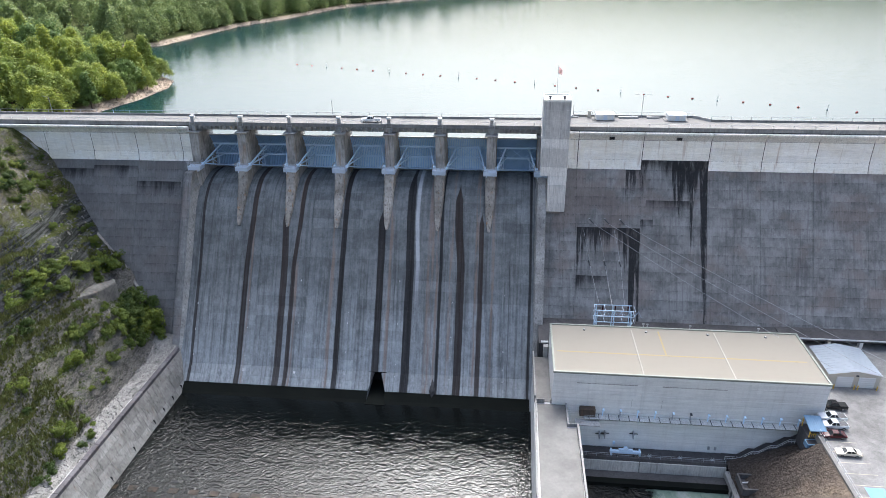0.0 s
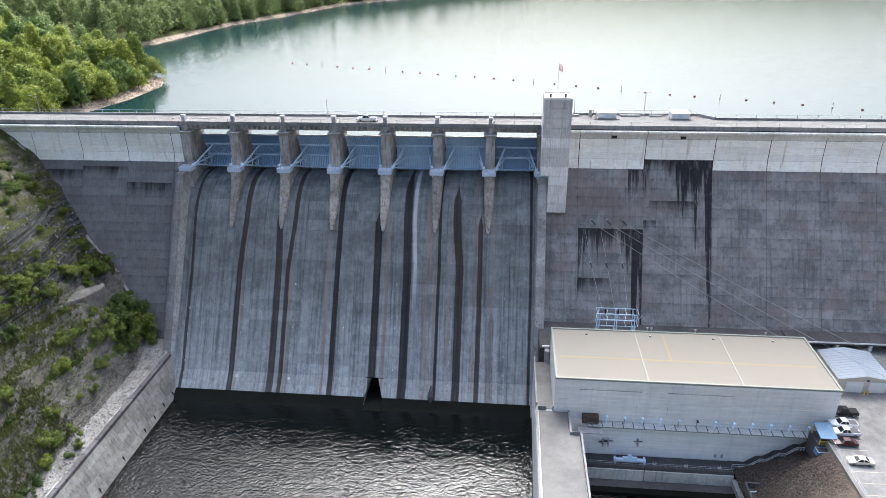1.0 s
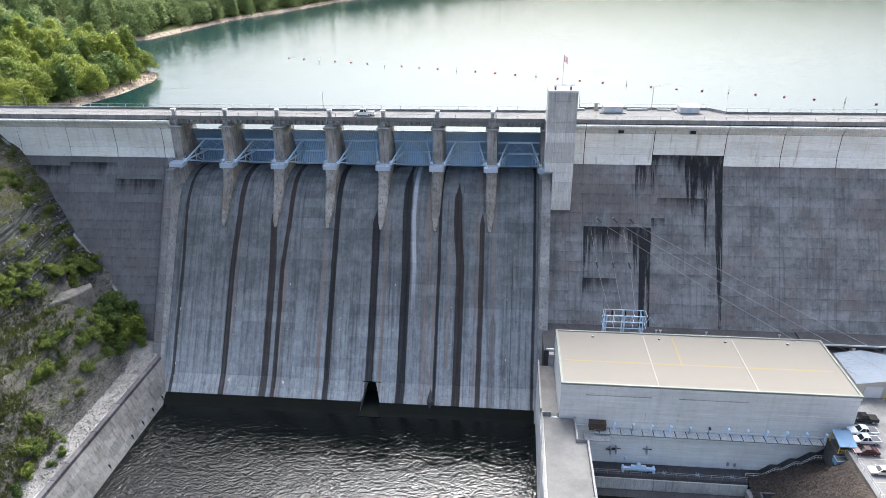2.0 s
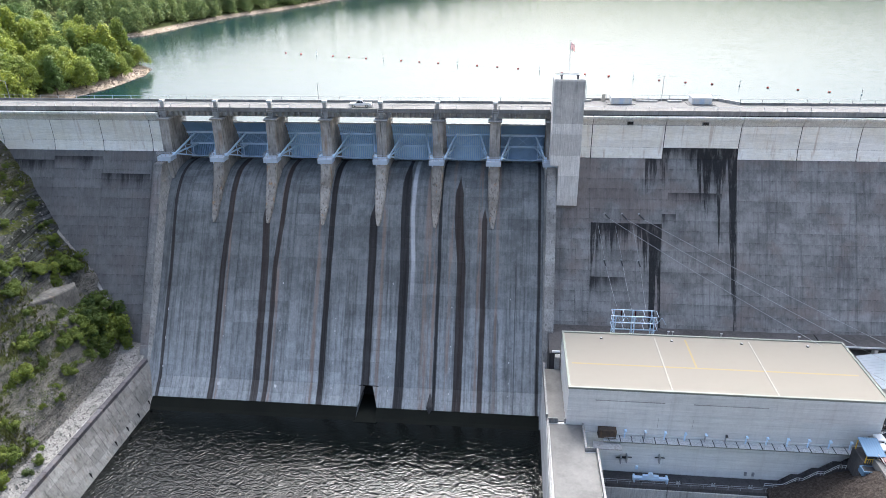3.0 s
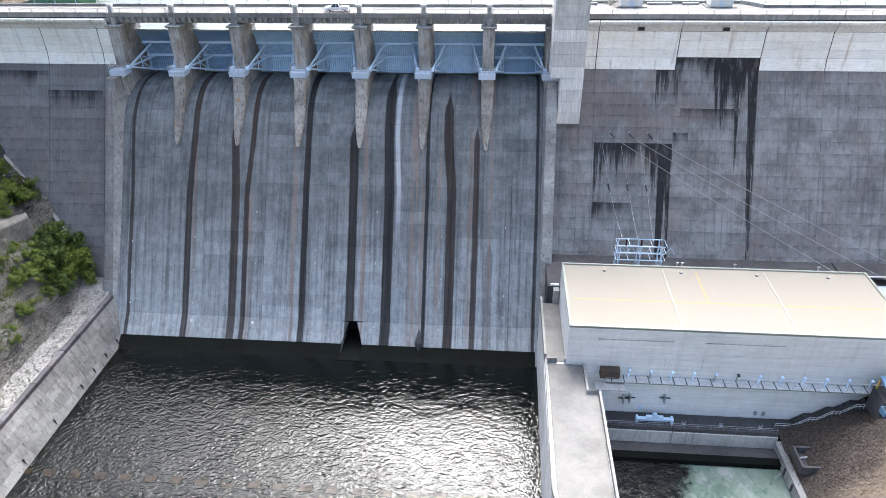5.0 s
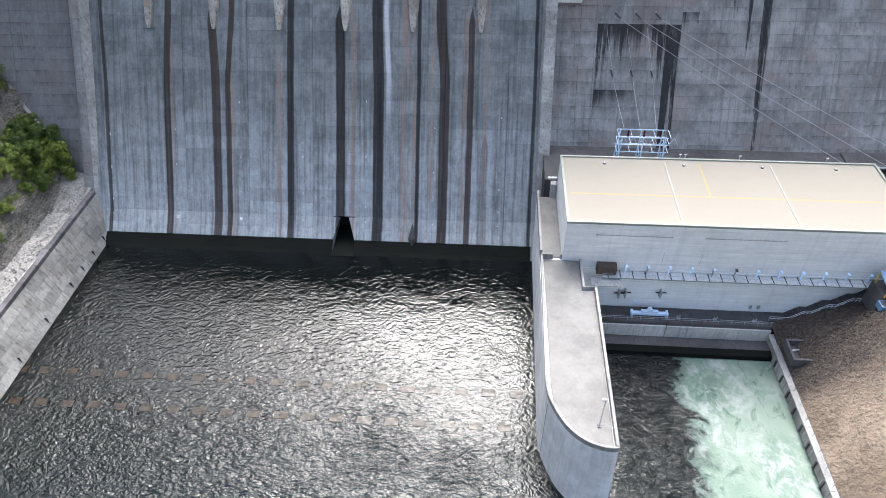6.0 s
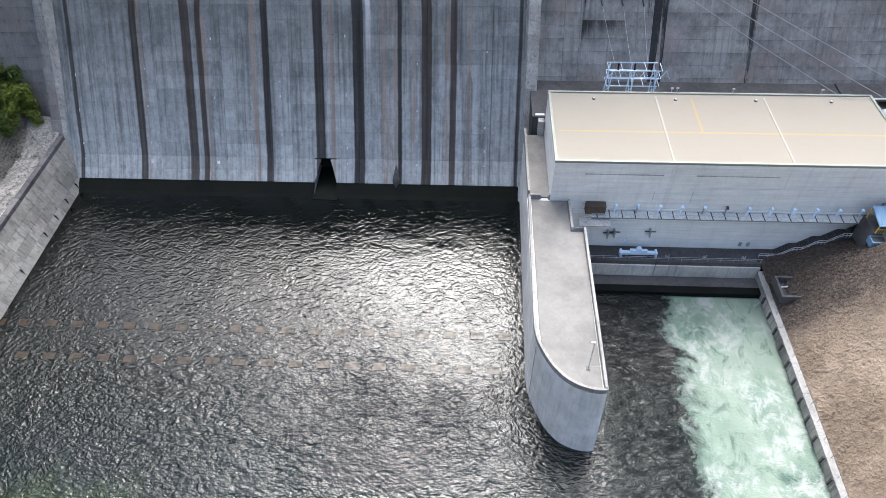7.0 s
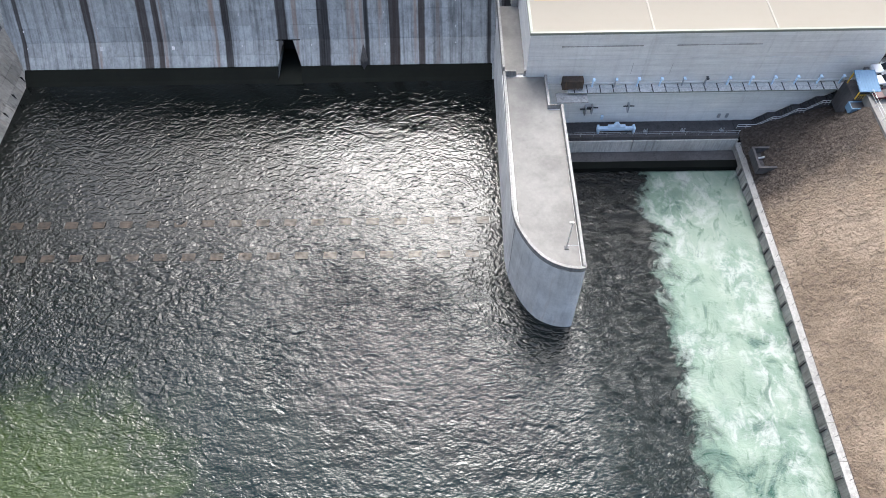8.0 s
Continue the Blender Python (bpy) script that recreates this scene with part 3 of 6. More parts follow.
def land_height(x, y):
    """The wooded land above the dam: a stony shore, then rising ground."""
    s = (shore_x(y) - x) * 0.8
    if s < 0:
        return LAKE + max(s * 0.5, -14)
    z = LAKE + min(s * 0.3, 1.6) + max(0.0, s - 5) * 0.24
    z = min(z, LAKE + 34 + 8 * fbm(x, y, 0.004, 2))
    return z + 0.5 * fbm(x, y, 0.12) * min(1, s / 4)


def ground_height(x, y):
    if y > 8:
        z = land_height(x, y)
        if y < 30 and x < -100:
            z = min(z, 64.6)
        if x > 60 and y < 40:
            z = min(z, 40)
        far = max(0.0, math.hypot(x, y) - 900)
        return z + min(120, far * 0.12) if z > LAKE or y > 1500 else z
    if x < -60:
        return bank_height(x, y) - 7.0
    if x < 116:
        return -9.0
    return 14.0 + max(0, x - 190) * 0.35


def spread(*runs):
    out = []
    for a, b, n in runs:
        out += list(np.linspace(a, b, n, endpoint=False))
    return out + [runs[-1][1]]


GX = spread((-4200, -400, 26), (-400, -210, 30), (-210, -90, 60), (-90, 130, 40), (130, 400, 20), (400, 4200, 26))
GY = spread((-4200, -400, 20), (-400, -130, 24), (-130, 0, 34), (0, 130, 65), (130, 560, 90), (560, 4200, 40))
sheet("ground", GX, GY, ground_height, M_FLOOR, "wooded ground with a bare stony shoreline round the lake", "ground")

sheet("left_bank", spread((-190, -130, 30), (-130, -54, 115)), spread((-260, -120, 50), (-120, 4, 180)), bank_height, M_ROCK,
      "steep rocky bank with ledges, soil and scrub beside the dam", "bank",
      keep=lambda x, y: y < 2.6 - 0.57 * (54 - min(54, bank_height(x, y))) + 1.5)


def soil_height(x, y):
    w = channel_x(y) + 0.9
    t = min(1.0, max(0.0, (x - w) / (109.9 - w)))
    near = min(1.0, max(0.0, (y + 61) / 5.0))
    return 1.05 + 0.8 * near + (13.6 - 7.0 * near) * t ** 0.92 + 0.2 * fbm(x, y, 0.35) * min(1, 6 * t * (1 - t) + 0.1)


def soil_slope():
    """The bare slope between the tailrace wall and the car park."""
    ys = spread((-300, -140, 30), (-140, -54.5, 74))
    n = 22
    verts, faces = [], []
    for y in ys:
        w = channel_x(y) + 0.8
        for i in range(n + 1):
            x = w + (max(110.0, w + 3) - w) * i / n
            verts.append((x, y, soil_height(x, y)))
    for j in range(len(ys) - 1):
        for i in range(n):
            a = j * (n + 1) + i
            faces.append((a, a + 1, a + n + 2, a + n + 1))
    me = bpy.data.meshes.new("soil_slope")
    me.from_pydata(verts, [], faces)
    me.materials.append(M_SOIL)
    for p in me.polygons:
        p.use_smooth = True
    return tagged(new("soil_slope", me), "bare brown soil slope with loose clods below the car park", "slope", "", "structure")


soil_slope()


def tail_height(x, y):
    """Low swell over the tailwater, boiling below the turbines, flat far off."""
    near = max(0.0, min(1.0, (y + 150) / 15)) * max(0.0, min(1.0, (-34 - y) / 12))
    z = 0.035 * fbm(x, 1.7 * y, 0.25, 3) * (1 + max(0.0, min(1.5, (-60 - y) / 20)))
    boil = max(0.0, min(1.0, (x - 62) / 12)) * max(0.0, min(1.0, (-60 - y) / 3))
    return TAIL + near * (z + 0.32 * boil * fbm(x + 300, y, 0.22, 4))


sheet("tail_water", spread((-49, 96.5, 243)), spread((-600, -150, 8), (-150, -33.0, 195)), tail_height, M_TAILWATER, "dark rippled tailwater with pale churned outflow", "water")
sheet("lake", spread((-900, 4000, 2)), spread((13.2, 4000, 2)), lambda x, y: LAKE, M_LAKE, "pale calm lake water behind the dam", "water")

# ---- dam ----
SPILL_X0, SPILL_X1, PITCH, PIER0 = -48.2, 49.2, 14.63, -51.2


def spill_z(y):
    if y > 9:
        return 49.5 - 0.012 * (y - 9) ** 2
    if y > -6.5:
        return 49.5 - 9.2 * ((9 - y) / 15.5) ** 2.55
    if y > -30.3:
        return 4.2 + (y + 30.3) / 0.66 * (36.1 / 36.06)
    return float(np.interp(y, [-40, -36, -33.9, -32.2, -30.3], [-2.8, -0.9, 0.6, 2.25, 4.2]))


def spill_line():
    """(y, z) from the crest down to the toe in lifts of about 2.3 m."""
    ys = [12.6, 10.5, 8.0, 5.5, 3.0, 0.8, -1.2, -3.0, -4.8, -6.5]
    y = -6.5
    while y > -30.0:
        y -= 1.58
        ys.append(max(y, -30.3))
    ys += [-32.2, -33.9]
    return [(y, spill_z(y)) for y in ys]


def face_y(z):
    return 2.9 if z > 55 else 2.9 - 0.57 * (55 - z)


PANELS = {}


def panel(parent, x0, x1, lo, hi, material, gap=0.05, thick=0.16, name="panel", joint=0.1):
    """One cast panel with chamfered edges between the (y, z) points lo and hi of a face."""
    w = round(x1 - x0 - joint, 3)
    (ya, za), (yb, zb) = lo, hi
    length = math.hypot(yb - ya, zb - za)
    key = (w, round(length - gap, 2), material.name)
    if key not in PANELS:
        h, c = key[1], 0.03
        out = [(0, 0), (w, 0), (w, h), (0, h)]
        verts = [(a, thick, b) for a, b in out] + [(a, 0.02, b) for a, b in out]
        verts += [(c, 0, c), (w - c, 0, c), (w - c, 0, h - c), (c, 0, h - c)]
        faces = [(8, 9, 10, 11)]
        for i in range(4):
            j = (i + 1) % 4
            faces += [(4 + i, 4 + j, 8 + j, 8 + i), (i, j, 4 + j, 4 + i)]
        me = bpy.data.meshes.new(name)
        me.from_pydata(verts, [], faces)
        me.materials.append(material)
        PANELS[key] = me
    ob = new(name, PANELS[key])
    ob.parent = parent
    ob.matrix_basis = Matrix.Translation((x0 + joint / 2, ya, za)) @ Matrix.Rotation(-math.atan2(yb - ya, zb - za), 4, "X")
    return ob


def leaky_face(name, leaks):
    """Dark face concrete with black leaks that hang from lift joints: (x0, x1, top, length)."""
    k = Mat(name, 0.85, 0, 0.25)
    x, y, z = k.xyz()
    cloud = k.noise(0.16, 5)
    fine = k.math("ADD", k.math("MULTIPLY", k.noise(3.0, 6, rough=0.7), 0.5), k.math("MULTIPLY", k.noise(2.4, 4, (1.6, 0.12, 0.12), 0.65), 0.5))
    runs = k.noise(1.0, 4, (1.1, 0.06, 0.05), 0.6)
    blotch = k.noise(0.8, 8, (1.0, 0.8, 0.7), 0.75)
    col = k.mix(k.ramp(k.math("ADD", k.math("MULTIPLY", cloud, 0.55), k.math("MULTIPLY", blotch, 0.45)), 0.38, 0.62), rgb(0.27, 0.268, 0.262), rgb(0.15, 0.149, 0.146))
    col = k.mix(k.math("MULTIPLY", k.ramp(runs, 0.5, 0.72), 0.5), col, rgb(0.085, 0.082, 0.085))
    brown = k.noise(0.12, 3)
    old = k.math("MULTIPLY", k.ramp(x, 90.0, 66.0), k.math("MULTIPLY", k.ramp(x, 50.0, 54.0), k.ramp(z, 30.0, 48.0)))
    under = k.math("MULTIPLY", k.ramp(z, 50.5, 54.0), k.ramp(x, 94.0, 98.0))
    brown = k.math("ADD", brown, k.math("MULTIPLY", k.math("MAXIMUM", old, under), 0.14))
    col = k.mix(k.math("MULTIPLY", k.ramp(brown, 0.5, 0.66), 0.55), col, rgb(0.2, 0.165, 0.15))
    col = k.mix(k.math("MULTIPLY", k.ramp(k.math("ADD", x, k.math("MULTIPLY", cloud, 8.0)), -47.0, -53.0), 0.6), col, rgb(0.125, 0.122, 0.122))
    lime = k.noise(1.3, 3, (1.6, 0.1, 0.12), 0.5)
    col = k.mix(k.math("MULTIPLY", k.ramp(lime, 0.68, 0.8), 0.5), col, rgb(0.32, 0.31, 0.3))
    seep = k.math("FRACT", k.math("DIVIDE", k.math("ADD", z, 0.05), 2.25))
    seep = k.math("MULTIPLY", k.ramp(seep, 0.55, 0.98), k.ramp(k.noise(0.9, 5, (1.0, 0.02, 0.25), 0.7), 0.42, 0.68))
    col = k.mix(k.math("MULTIPLY", seep, 0.5), col, rgb(0.06, 0.058, 0.06))
    hang = k.math("MULTIPLY", k.ramp(k.noise(0.3, 2, (1.0, 0.01, 0.02), 0.5), 0.3, 0.66), k.ramp(k.noise(1.0, 7, (1.0, 0.01, 0.03), 0.85), 0.3, 0.62))
    hang = k.math("ADD", hang, 0.07)
    total = None
    for x0, x1, top, length in leaks:
        depth = k.math("MULTIPLY", hang, length)
        v = k.ramp(k.math("ADD", z, k.math("SUBTRACT", depth, top)), -2.2, 2.2)
        v = k.math("MULTIPLY", v, k.math("LESS_THAN", z, top))
        v = k.math("MULTIPLY", v, k.math("MULTIPLY", k.math("GREATER_THAN", x, x0), k.math("LESS_THAN", x, x1)))
        total = v if total is None else k.math("MAXIMUM", total, v)
    blot = k.ramp(k.noise(0.7, 5, (1.4, 0.2, 0.35), 0.65), 0.28, 0.5, 0.45, 0.95)
    col = k.mix(k.math("MULTIPLY", total, blot), col, rgb(0.016, 0.016, 0.018))
    tone = k.math("ADD", k.math("MULTIPLY", k.random(), 0.22), 0.89)
    tone = k.math("MULTIPLY", tone, k.math("ADD", k.math("MULTIPLY", fine, 1.1), 0.45))
    hs = k.n.new("ShaderNodeHueSaturation")
    k.put(hs.inputs["Value"], tone), k.put(hs.inputs["Color"], col)
    k.bump(k.math("ADD", fine, k.noise(0.6, 3)), 0.35, 0.05)
    return k.done(hs.outputs[0])


LEAKS = [(61.2, 78.6, 39.6, 11), (61.2, 70, 27.8, 3.5), (66, 70.5, 39.6, 17), (75.6, 78.4, 39.6, 70), (74.4, 80.6, 56.6, 11), (80.6, 87.0, 56.6, 6), (87.0, 92.0, 56.6, 15),
         (91.6, 96.6, 56.6, 27), (94.8, 96.5, 56.6, 60), (78.6, 82.0, 41.8, 3.0), (80.0, 93.0, 46.5, 3.0), (-100, -84, 51.5, 2.5), (-84, -70, 52.5, 2.6), (-70, -56, 48.5, 2.8)]
M_FACE = leaky_face("dam_face_concrete", LEAKS)

CORE = 0.14
DAM_X0, DAM_X1 = -116.0, 262.0


def dam_block(name, x0, x1, joints, label, low):
    """A non-overflow length of dam: core, cast panels, flared cornice."""
    dam = thing(name, label, "dam", ((x0 + x1) / 2, 0, 0), kind="structure")
    dam.location = (0, 0, 0)
    prof = [(13, -6), (13, 64.6), (3.2, 64.6), (3.2, 62.3), (2.9 + CORE, 62.2), (2.9 + CORE, 55), (face_y(-6) + CORE, -6)]
    part("core", prism_x(B(), prof, x0, x1), M_SOOT, dam)
    for a, b in zip(joints, joints[1:]):
        bm = B()
        prism_x(bm, [(2.9, 62.25), (2.45, 63.2), (1.9, 63.8), (1.75, 64.0), (1.75, 64.5), (3.1, 64.5), (3.1, 62.25)], a + 0.1, b - 0.1)
        part("cornice", bm, M_CORNICE, dam, "clean flared concrete cornice")
        z = 62.2
        edge = 56.6 if 74 < (a + b) / 2 < 96.7 else 54.0
        for nxt in (60.3, 58.4, 56.6, 53.95):
            panel(dam, a, b, (face_y(nxt), nxt), (2.9, z), M_BAND if z > edge else M_FACE, gap=0.03, joint=0.2)
            z = nxt
        while z > low:
            nxt = z - 2.25
            panel(dam, a, b, (face_y(nxt), nxt), (face_y(z), z), M_FACE, gap=0.03, joint=0.05)
            z = nxt
    return dam


dam_left = dam_block("dam_left", DAM_X0, -53.4, [-116, -98.8, -83.9, -69.7, -55.6, -52.4], "concrete gravity dam wing with pale upper band and dark stained face", 4.0)
dam_right = dam_block("dam_right", 52.0, DAM_X1, [52.4, 57.6, 60.85, 78.55, 96.6, 110.7, 124.5, 138.5, 152.5, 166.5, 180.5, 194.5, 208.5, 222.5, 236.5, 262],
                      "long concrete gravity dam wing with pale upper band and black leak stains", 13.0)

spill = thing("spillway", "sloping concrete spillway face with dark vertical leak stains", "spillway", kind="structure")
LINE = spill_line()


def spill_core(x0, x1, back):
    prof = [(13, -6)] + [(13, 47)] + [(y + CORE, z - 0.1) for y, z in LINE]
    if back:
        prof = [p for p in prof if p[1] > 4.6] + [(-26.6, 4.6), (-26.6, -6)]
    else:
        prof += [(-36, -1.0), (-40, -2.9), (-44, -6)]
    return prism_x(B(), prof, x0, x1)


HOLE = (4.75, 9.65)
part("core", spill_core(SPILL_X0 - 4, HOLE[0], False), M_SPILL, spill)
part("core", spill_core(HOLE[1], SPILL_X1 + 3, False), M_SPILL, spill)
part("core", spill_core(HOLE[0], HOLE[1], True), M_BLACK, spill, "black sluice opening in the toe")
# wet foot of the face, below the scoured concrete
part("wet_foot", prism_x(B(), [(-33.9, 0.56), (-36.1, -0.88), (-38.0, -1.85), (-38.0, -2.4), (-33.6, 0.2)], SPILL_X0, HOLE[0] + 0.01), M_NEARBLACK, spill, "dark algae-covered wet concrete foot")
part("wet_foot", prism_x(B(), [(-33.9, 0.56), (-36.1, -0.88), (-38.0, -1.85), (-38.0, -2.4), (-33.6, 0.2)], HOLE[1] - 0.01, SPILL_X1), M_NEARBLACK, spill, "dark algae-covered wet concrete foot")
cols = [SPILL_X0] + [PIER0 + PITCH * (i + 0.5) for i in range(7)] + [SPILL_X1]
for a, b in zip(cols, cols[1:]):
    for (yb, zb), (ya, za) in zip(LINE, LINE[1:]):
        mat = M_SPILL
        cuts = [(a, b)]
        if zb < 4.7 and a < HOLE[0] and b > HOLE[1]:
            cuts = [(a, HOLE[0]), (HOLE[1], b)]
        for c, d in cuts:
            panel(spill, c, d, (ya, za), (yb, zb), mat, gap=0.02, joint=0.05)

# slanting sides of the sluice opening, narrow at the top
for xa, xb in ((HOLE[0], HOLE[0] + 1.45), (HOLE[1], HOLE[1] - 1.45)):
    bm = B()
    v = [bm.verts.new(p) for p in ((xa, -30.3, 4.2), (xb, -30.3, 4.2), (xa, -33.9, 0.6), (xa, -29.7, 3.6), (xb, -29.7, 3.6), (xa, -33.3, 0.0))]
    for f in ((0, 1, 2), (5, 4, 3), (0, 3, 4, 1), (1, 4, 5, 2), (2, 5, 3, 0)):
        bm.faces.new([v[n] for n in f])
    bmesh.ops.recalc_face_normals(bm, faces=bm.faces)
    part("cheek", bm, M_SPILL, spill)


def spill_back(z):
    ys = np.linspace(-40, 8.9, 120)
    return float(np.interp(z, [spill_z(y) for y in ys], ys))


M_LIME = concrete("lime_crust", rgb(0.62, 0.62, 0.62), rgb(0.45, 0.45, 0.46), 0.3, 0.3)


def split_cone():
    """The pointed stub that stands in the toe below a pier."""
    bm = B()
    pts = [(-0.85, -0.6), (0.0, -1.5), (0.85, -0.6), (0.85, 1.0), (-0.85, 1.0)]
    low = [bm.verts.new((22.7 + x, -33.6 + y, -1.2)) for x, y in pts]
    mid = [bm.verts.new((22.7 + x * 0.85, -33.0 + y * 0.8, 1.5)) for x, y in pts]
    tip = bm.verts.new((22.7, -31.4, 4.0))
    for i in range(5):
        j = (i + 1) % 5
        bm.faces.new((low[i], low[j], mid[j], mid[i])), bm.faces.new((mid[i], mid[j], tip))
    return bm


mark = random.Random(4)
for i in range(7):
    xm = PIER0 + PITCH * i + 4.5 + mark.uniform(-0.5, 0.9)
    for zm in (3.6, mark.uniform(6, 9), mark.uniform(10, 16), mark.uniform(17, 27)):
        ym = spill_back(zm)
        big = zm < 4 and i in (1, 2)
        hh = 1.3 if big else mark.uniform(0.2, 0.7)
        ww = 0.6 if big else 0.22
        ob = part("lime_patch", box(B(), -ww / 2, -0.012, -hh / 2, ww / 2, 0.05, hh / 2), M_LIME, spill, "small white lime patch")
        lean = 0.66 if zm > 4.3 else 1.05
        ob.matrix_basis = Matrix.Translation((xm, ym - 0.02, zm)) @ Matrix.Rotation(-math.atan(lean), 4, "X")
# added plate just above the water, coloured as the opening's dark reflection
part("sluice_floor", box(B(), HOLE[0] - 0.3, -37.4, -2.0, HOLE[1] + 0.3, -26.7, -1.2), M_NEARBLACK, spill)
part("pointed_stub", split_cone(), M_APRON, spill, "dark pointed stub at the waterline")


def wall_y(z):
    return -15.4 + 0.585 * (z - 29.5)


def side_wall(name, xo, xi, xi_low, low, label):
    """A wall that runs down the spillway's edge; the inner side leans out towards the toe."""
    ob = thing(name, label, "wall", kind="structure")
    zs = [52.0] + [52 - 2.3 * i for i in range(1, 24) if 52 - 2.3 * i > low] + [low]
    for z1, z0 in zip(zs, zs[1:]):
        bm = B()
        f0, f1 = (52 - z0) / 52, (52 - z1) / 52
        a0, a1 = xi + (xi_low - xi) * f0, xi + (xi_low - xi) * f1
        g = 0.03
        y0, y1 = wall_y(z0) + g * 0.5, wall_y(z1) - g * 0.5
        t0 = spill_back(z0) + 1.5
        t1 = spill_back(z1) + 1.5
        w = (xi - xo) * 0.78
        v = [bm.verts.new(p) for p in ((xo, y0, z0 + g), (xo + w, y0, z0 + g), (a0, t0, z0 + g), (xo, t0 + 3, z0 + g),
                                       (xo, y1, z1), (xo + w, y1, z1), (a1, t1, z1), (xo, t1 + 3, z1))]
        for f in ((0, 1, 5, 4), (1, 2, 6, 5), (2, 3, 7, 6), (3, 0, 4, 7), (4, 5, 6, 7), (3, 2, 1, 0)):
            bm.faces.new([v[i] for i in f])
        bmesh.ops.recalc_face_normals(bm, faces=bm.faces)
        lift = part("wall_lift", bm, M_PIER if z0 > 49 else M_SIDE, ob)
        if xo < 0:
            lift.data.materials.append(M_FACE)
            lift.data.polygons[0].material_index = 1
    return ob


M_SIDE = concrete("side_wall_concrete", rgb(0.38, 0.37, 0.35), rgb(0.24, 0.232, 0.22), 0.6, 0.3, 0, 0, 1.8)
side_wall("side_wall_left", -53.4, -50.6, -47.6, 5.0, "sloping concrete wall along the spillway edge, streaked grey")
side_wall("side_wall_right", 52.3, 49.3, 49.2, 0.0, "sloping concrete wall along the spillway edge, streaked grey")


def pier(x, end=False):
    """A gate pier: upright shaft, tapering nose down the spillway, steel-capped trunnion block with a railing, post on the bridge."""
    ob = thing("gate_pier", "stained concrete spillway pier with steel cap and railing", "pier", (x, 0, 48), "spillway piers")
    hw = 1.3
    bm = B()
    prism_x(bm, [(12.5, 40), (12.5, 62.9), (2.6, 62.9), (2.0, 53.0), (0.2, 53.0), (0.2, 40)], -hw, hw)
    bmesh.ops.translate(bm, verts=bm.verts, vec=(0, 0, -48))
    part("shaft", bm, M_PIER, ob)
    if not end:
        bm = B()
        rows = [(52.0, -0.5, 1.45), (48.0, -2.0, 1.43), (44.5, -4.2, 1.36), (41.8, -6.1, 1.12), (39.6, -7.7, 0.78), (38.2, -8.5, 0.4)]
        rings = [[bm.verts.new(p) for p in ((-w, 3.0, z - 48), (-w, y + 0.5, z - 48), (-w * 0.72, y, z - 48), (w * 0.72, y, z - 48), (w, y + 0.5, z - 48), (w, 3.0, z - 48))] for z, y, w in rows]
        for r, q in zip(rings, rings[1:]):
            for i in range(5):
                bm.faces.new((r[i], r[i + 1], q[i + 1], q[i]))
        bm.faces.new(rings[0][::-1])
        bmesh.ops.recalc_face_normals(bm, faces=bm.faces)
        part("nose", bm, M_NOSE, ob, "rust-streaked tapering pier nose")
    bm = box(B(), -2.1, -0.6, 4.05, 1.75, 2.6, 5.3, 0.06)
    part("cap", bm, M_CAP, ob, "pale steel cap block")
    for s in (-1.2, 0.9):
        part("bracket", box(B(), s - 0.12, -0.5, 3.6, s + 0.12, 0.6, 4.05), M_CAP, ob)
    bm = B()
    pts = [(-2.0, -0.5), (1.65, -0.5), (1.65, 2.5), (-2.0, 2.5)]
    for (xa, ya), (xb, yb) in zip(pts, pts[1:] + pts[:1]):
        for h in (5.75, 6.15, 6.5):
            bar(bm, (xa, ya, h), (xb, yb, h), 0.045, 5)
        for t in (0, 0.33, 0.66):
            px, py = xa + (xb - xa) * t, ya + (yb - ya) * t
            bar(bm, (px, py, 5.25), (px, py, 6.5), 0.05, 5)
    part("railing", bm, M_STEEL, ob, "grey pipe railing")
    part("post", box(B(), -0.45, 3.2, 14.6, 0.45, 4.1, 19.1, 0.04), M_GIRD, ob, "concrete bridge post")
    part("post_cap", box(B(), -0.6, 3.05, 19.1, 0.6, 4.25, 19.65, 0.05), M_WHITE, ob, "pale post cap")
    lad = part("ladder_frame", bar(B(), (-0.75, 2.9, 15.0), (-0.75, 2.9, 18.6), 0.05, 5), M_STEEL, ob, "steel ladder")
    part("ladder_stile", bar(B(), (0.75, 2.9, 15.0), (0.75, 2.9, 18.6), 0.05, 5), M_STEEL, lad)
    for i in range(7):
        part("rung", bar(B(), (-0.75, 2.9, 15.1 + 0.5 * i), (0.75, 2.9, 15.1 + 0.5 * i), 0.035, 5), M_STEEL, lad)
    part("corbel", prism_x(B(), [(1.9, 15.0), (2.3, 14.55), (5, 14.55), (5, 15.0)], -1.75, 1.75), M_GIRD, ob)
    return ob


M_NOSE = concrete("rusty_nose_concrete", rgb(0.4, 0.37, 0.33), rgb(0.2, 0.18, 0.155), 0.9, 0.3, 1.0, 0, 1.9, (1.6, 0.5, 0.1), 1.2)
p_first = pier(PIER0 + PITCH)
for i in range(2, 7):
    copy_thing(p_first, pose(PIER0 + PITCH * i, 0, 48))
e_first = pier(PIER0, True)
copy_thing(e_first, pose(PIER0 + PITCH * 7 - 0.3, 0, 48))


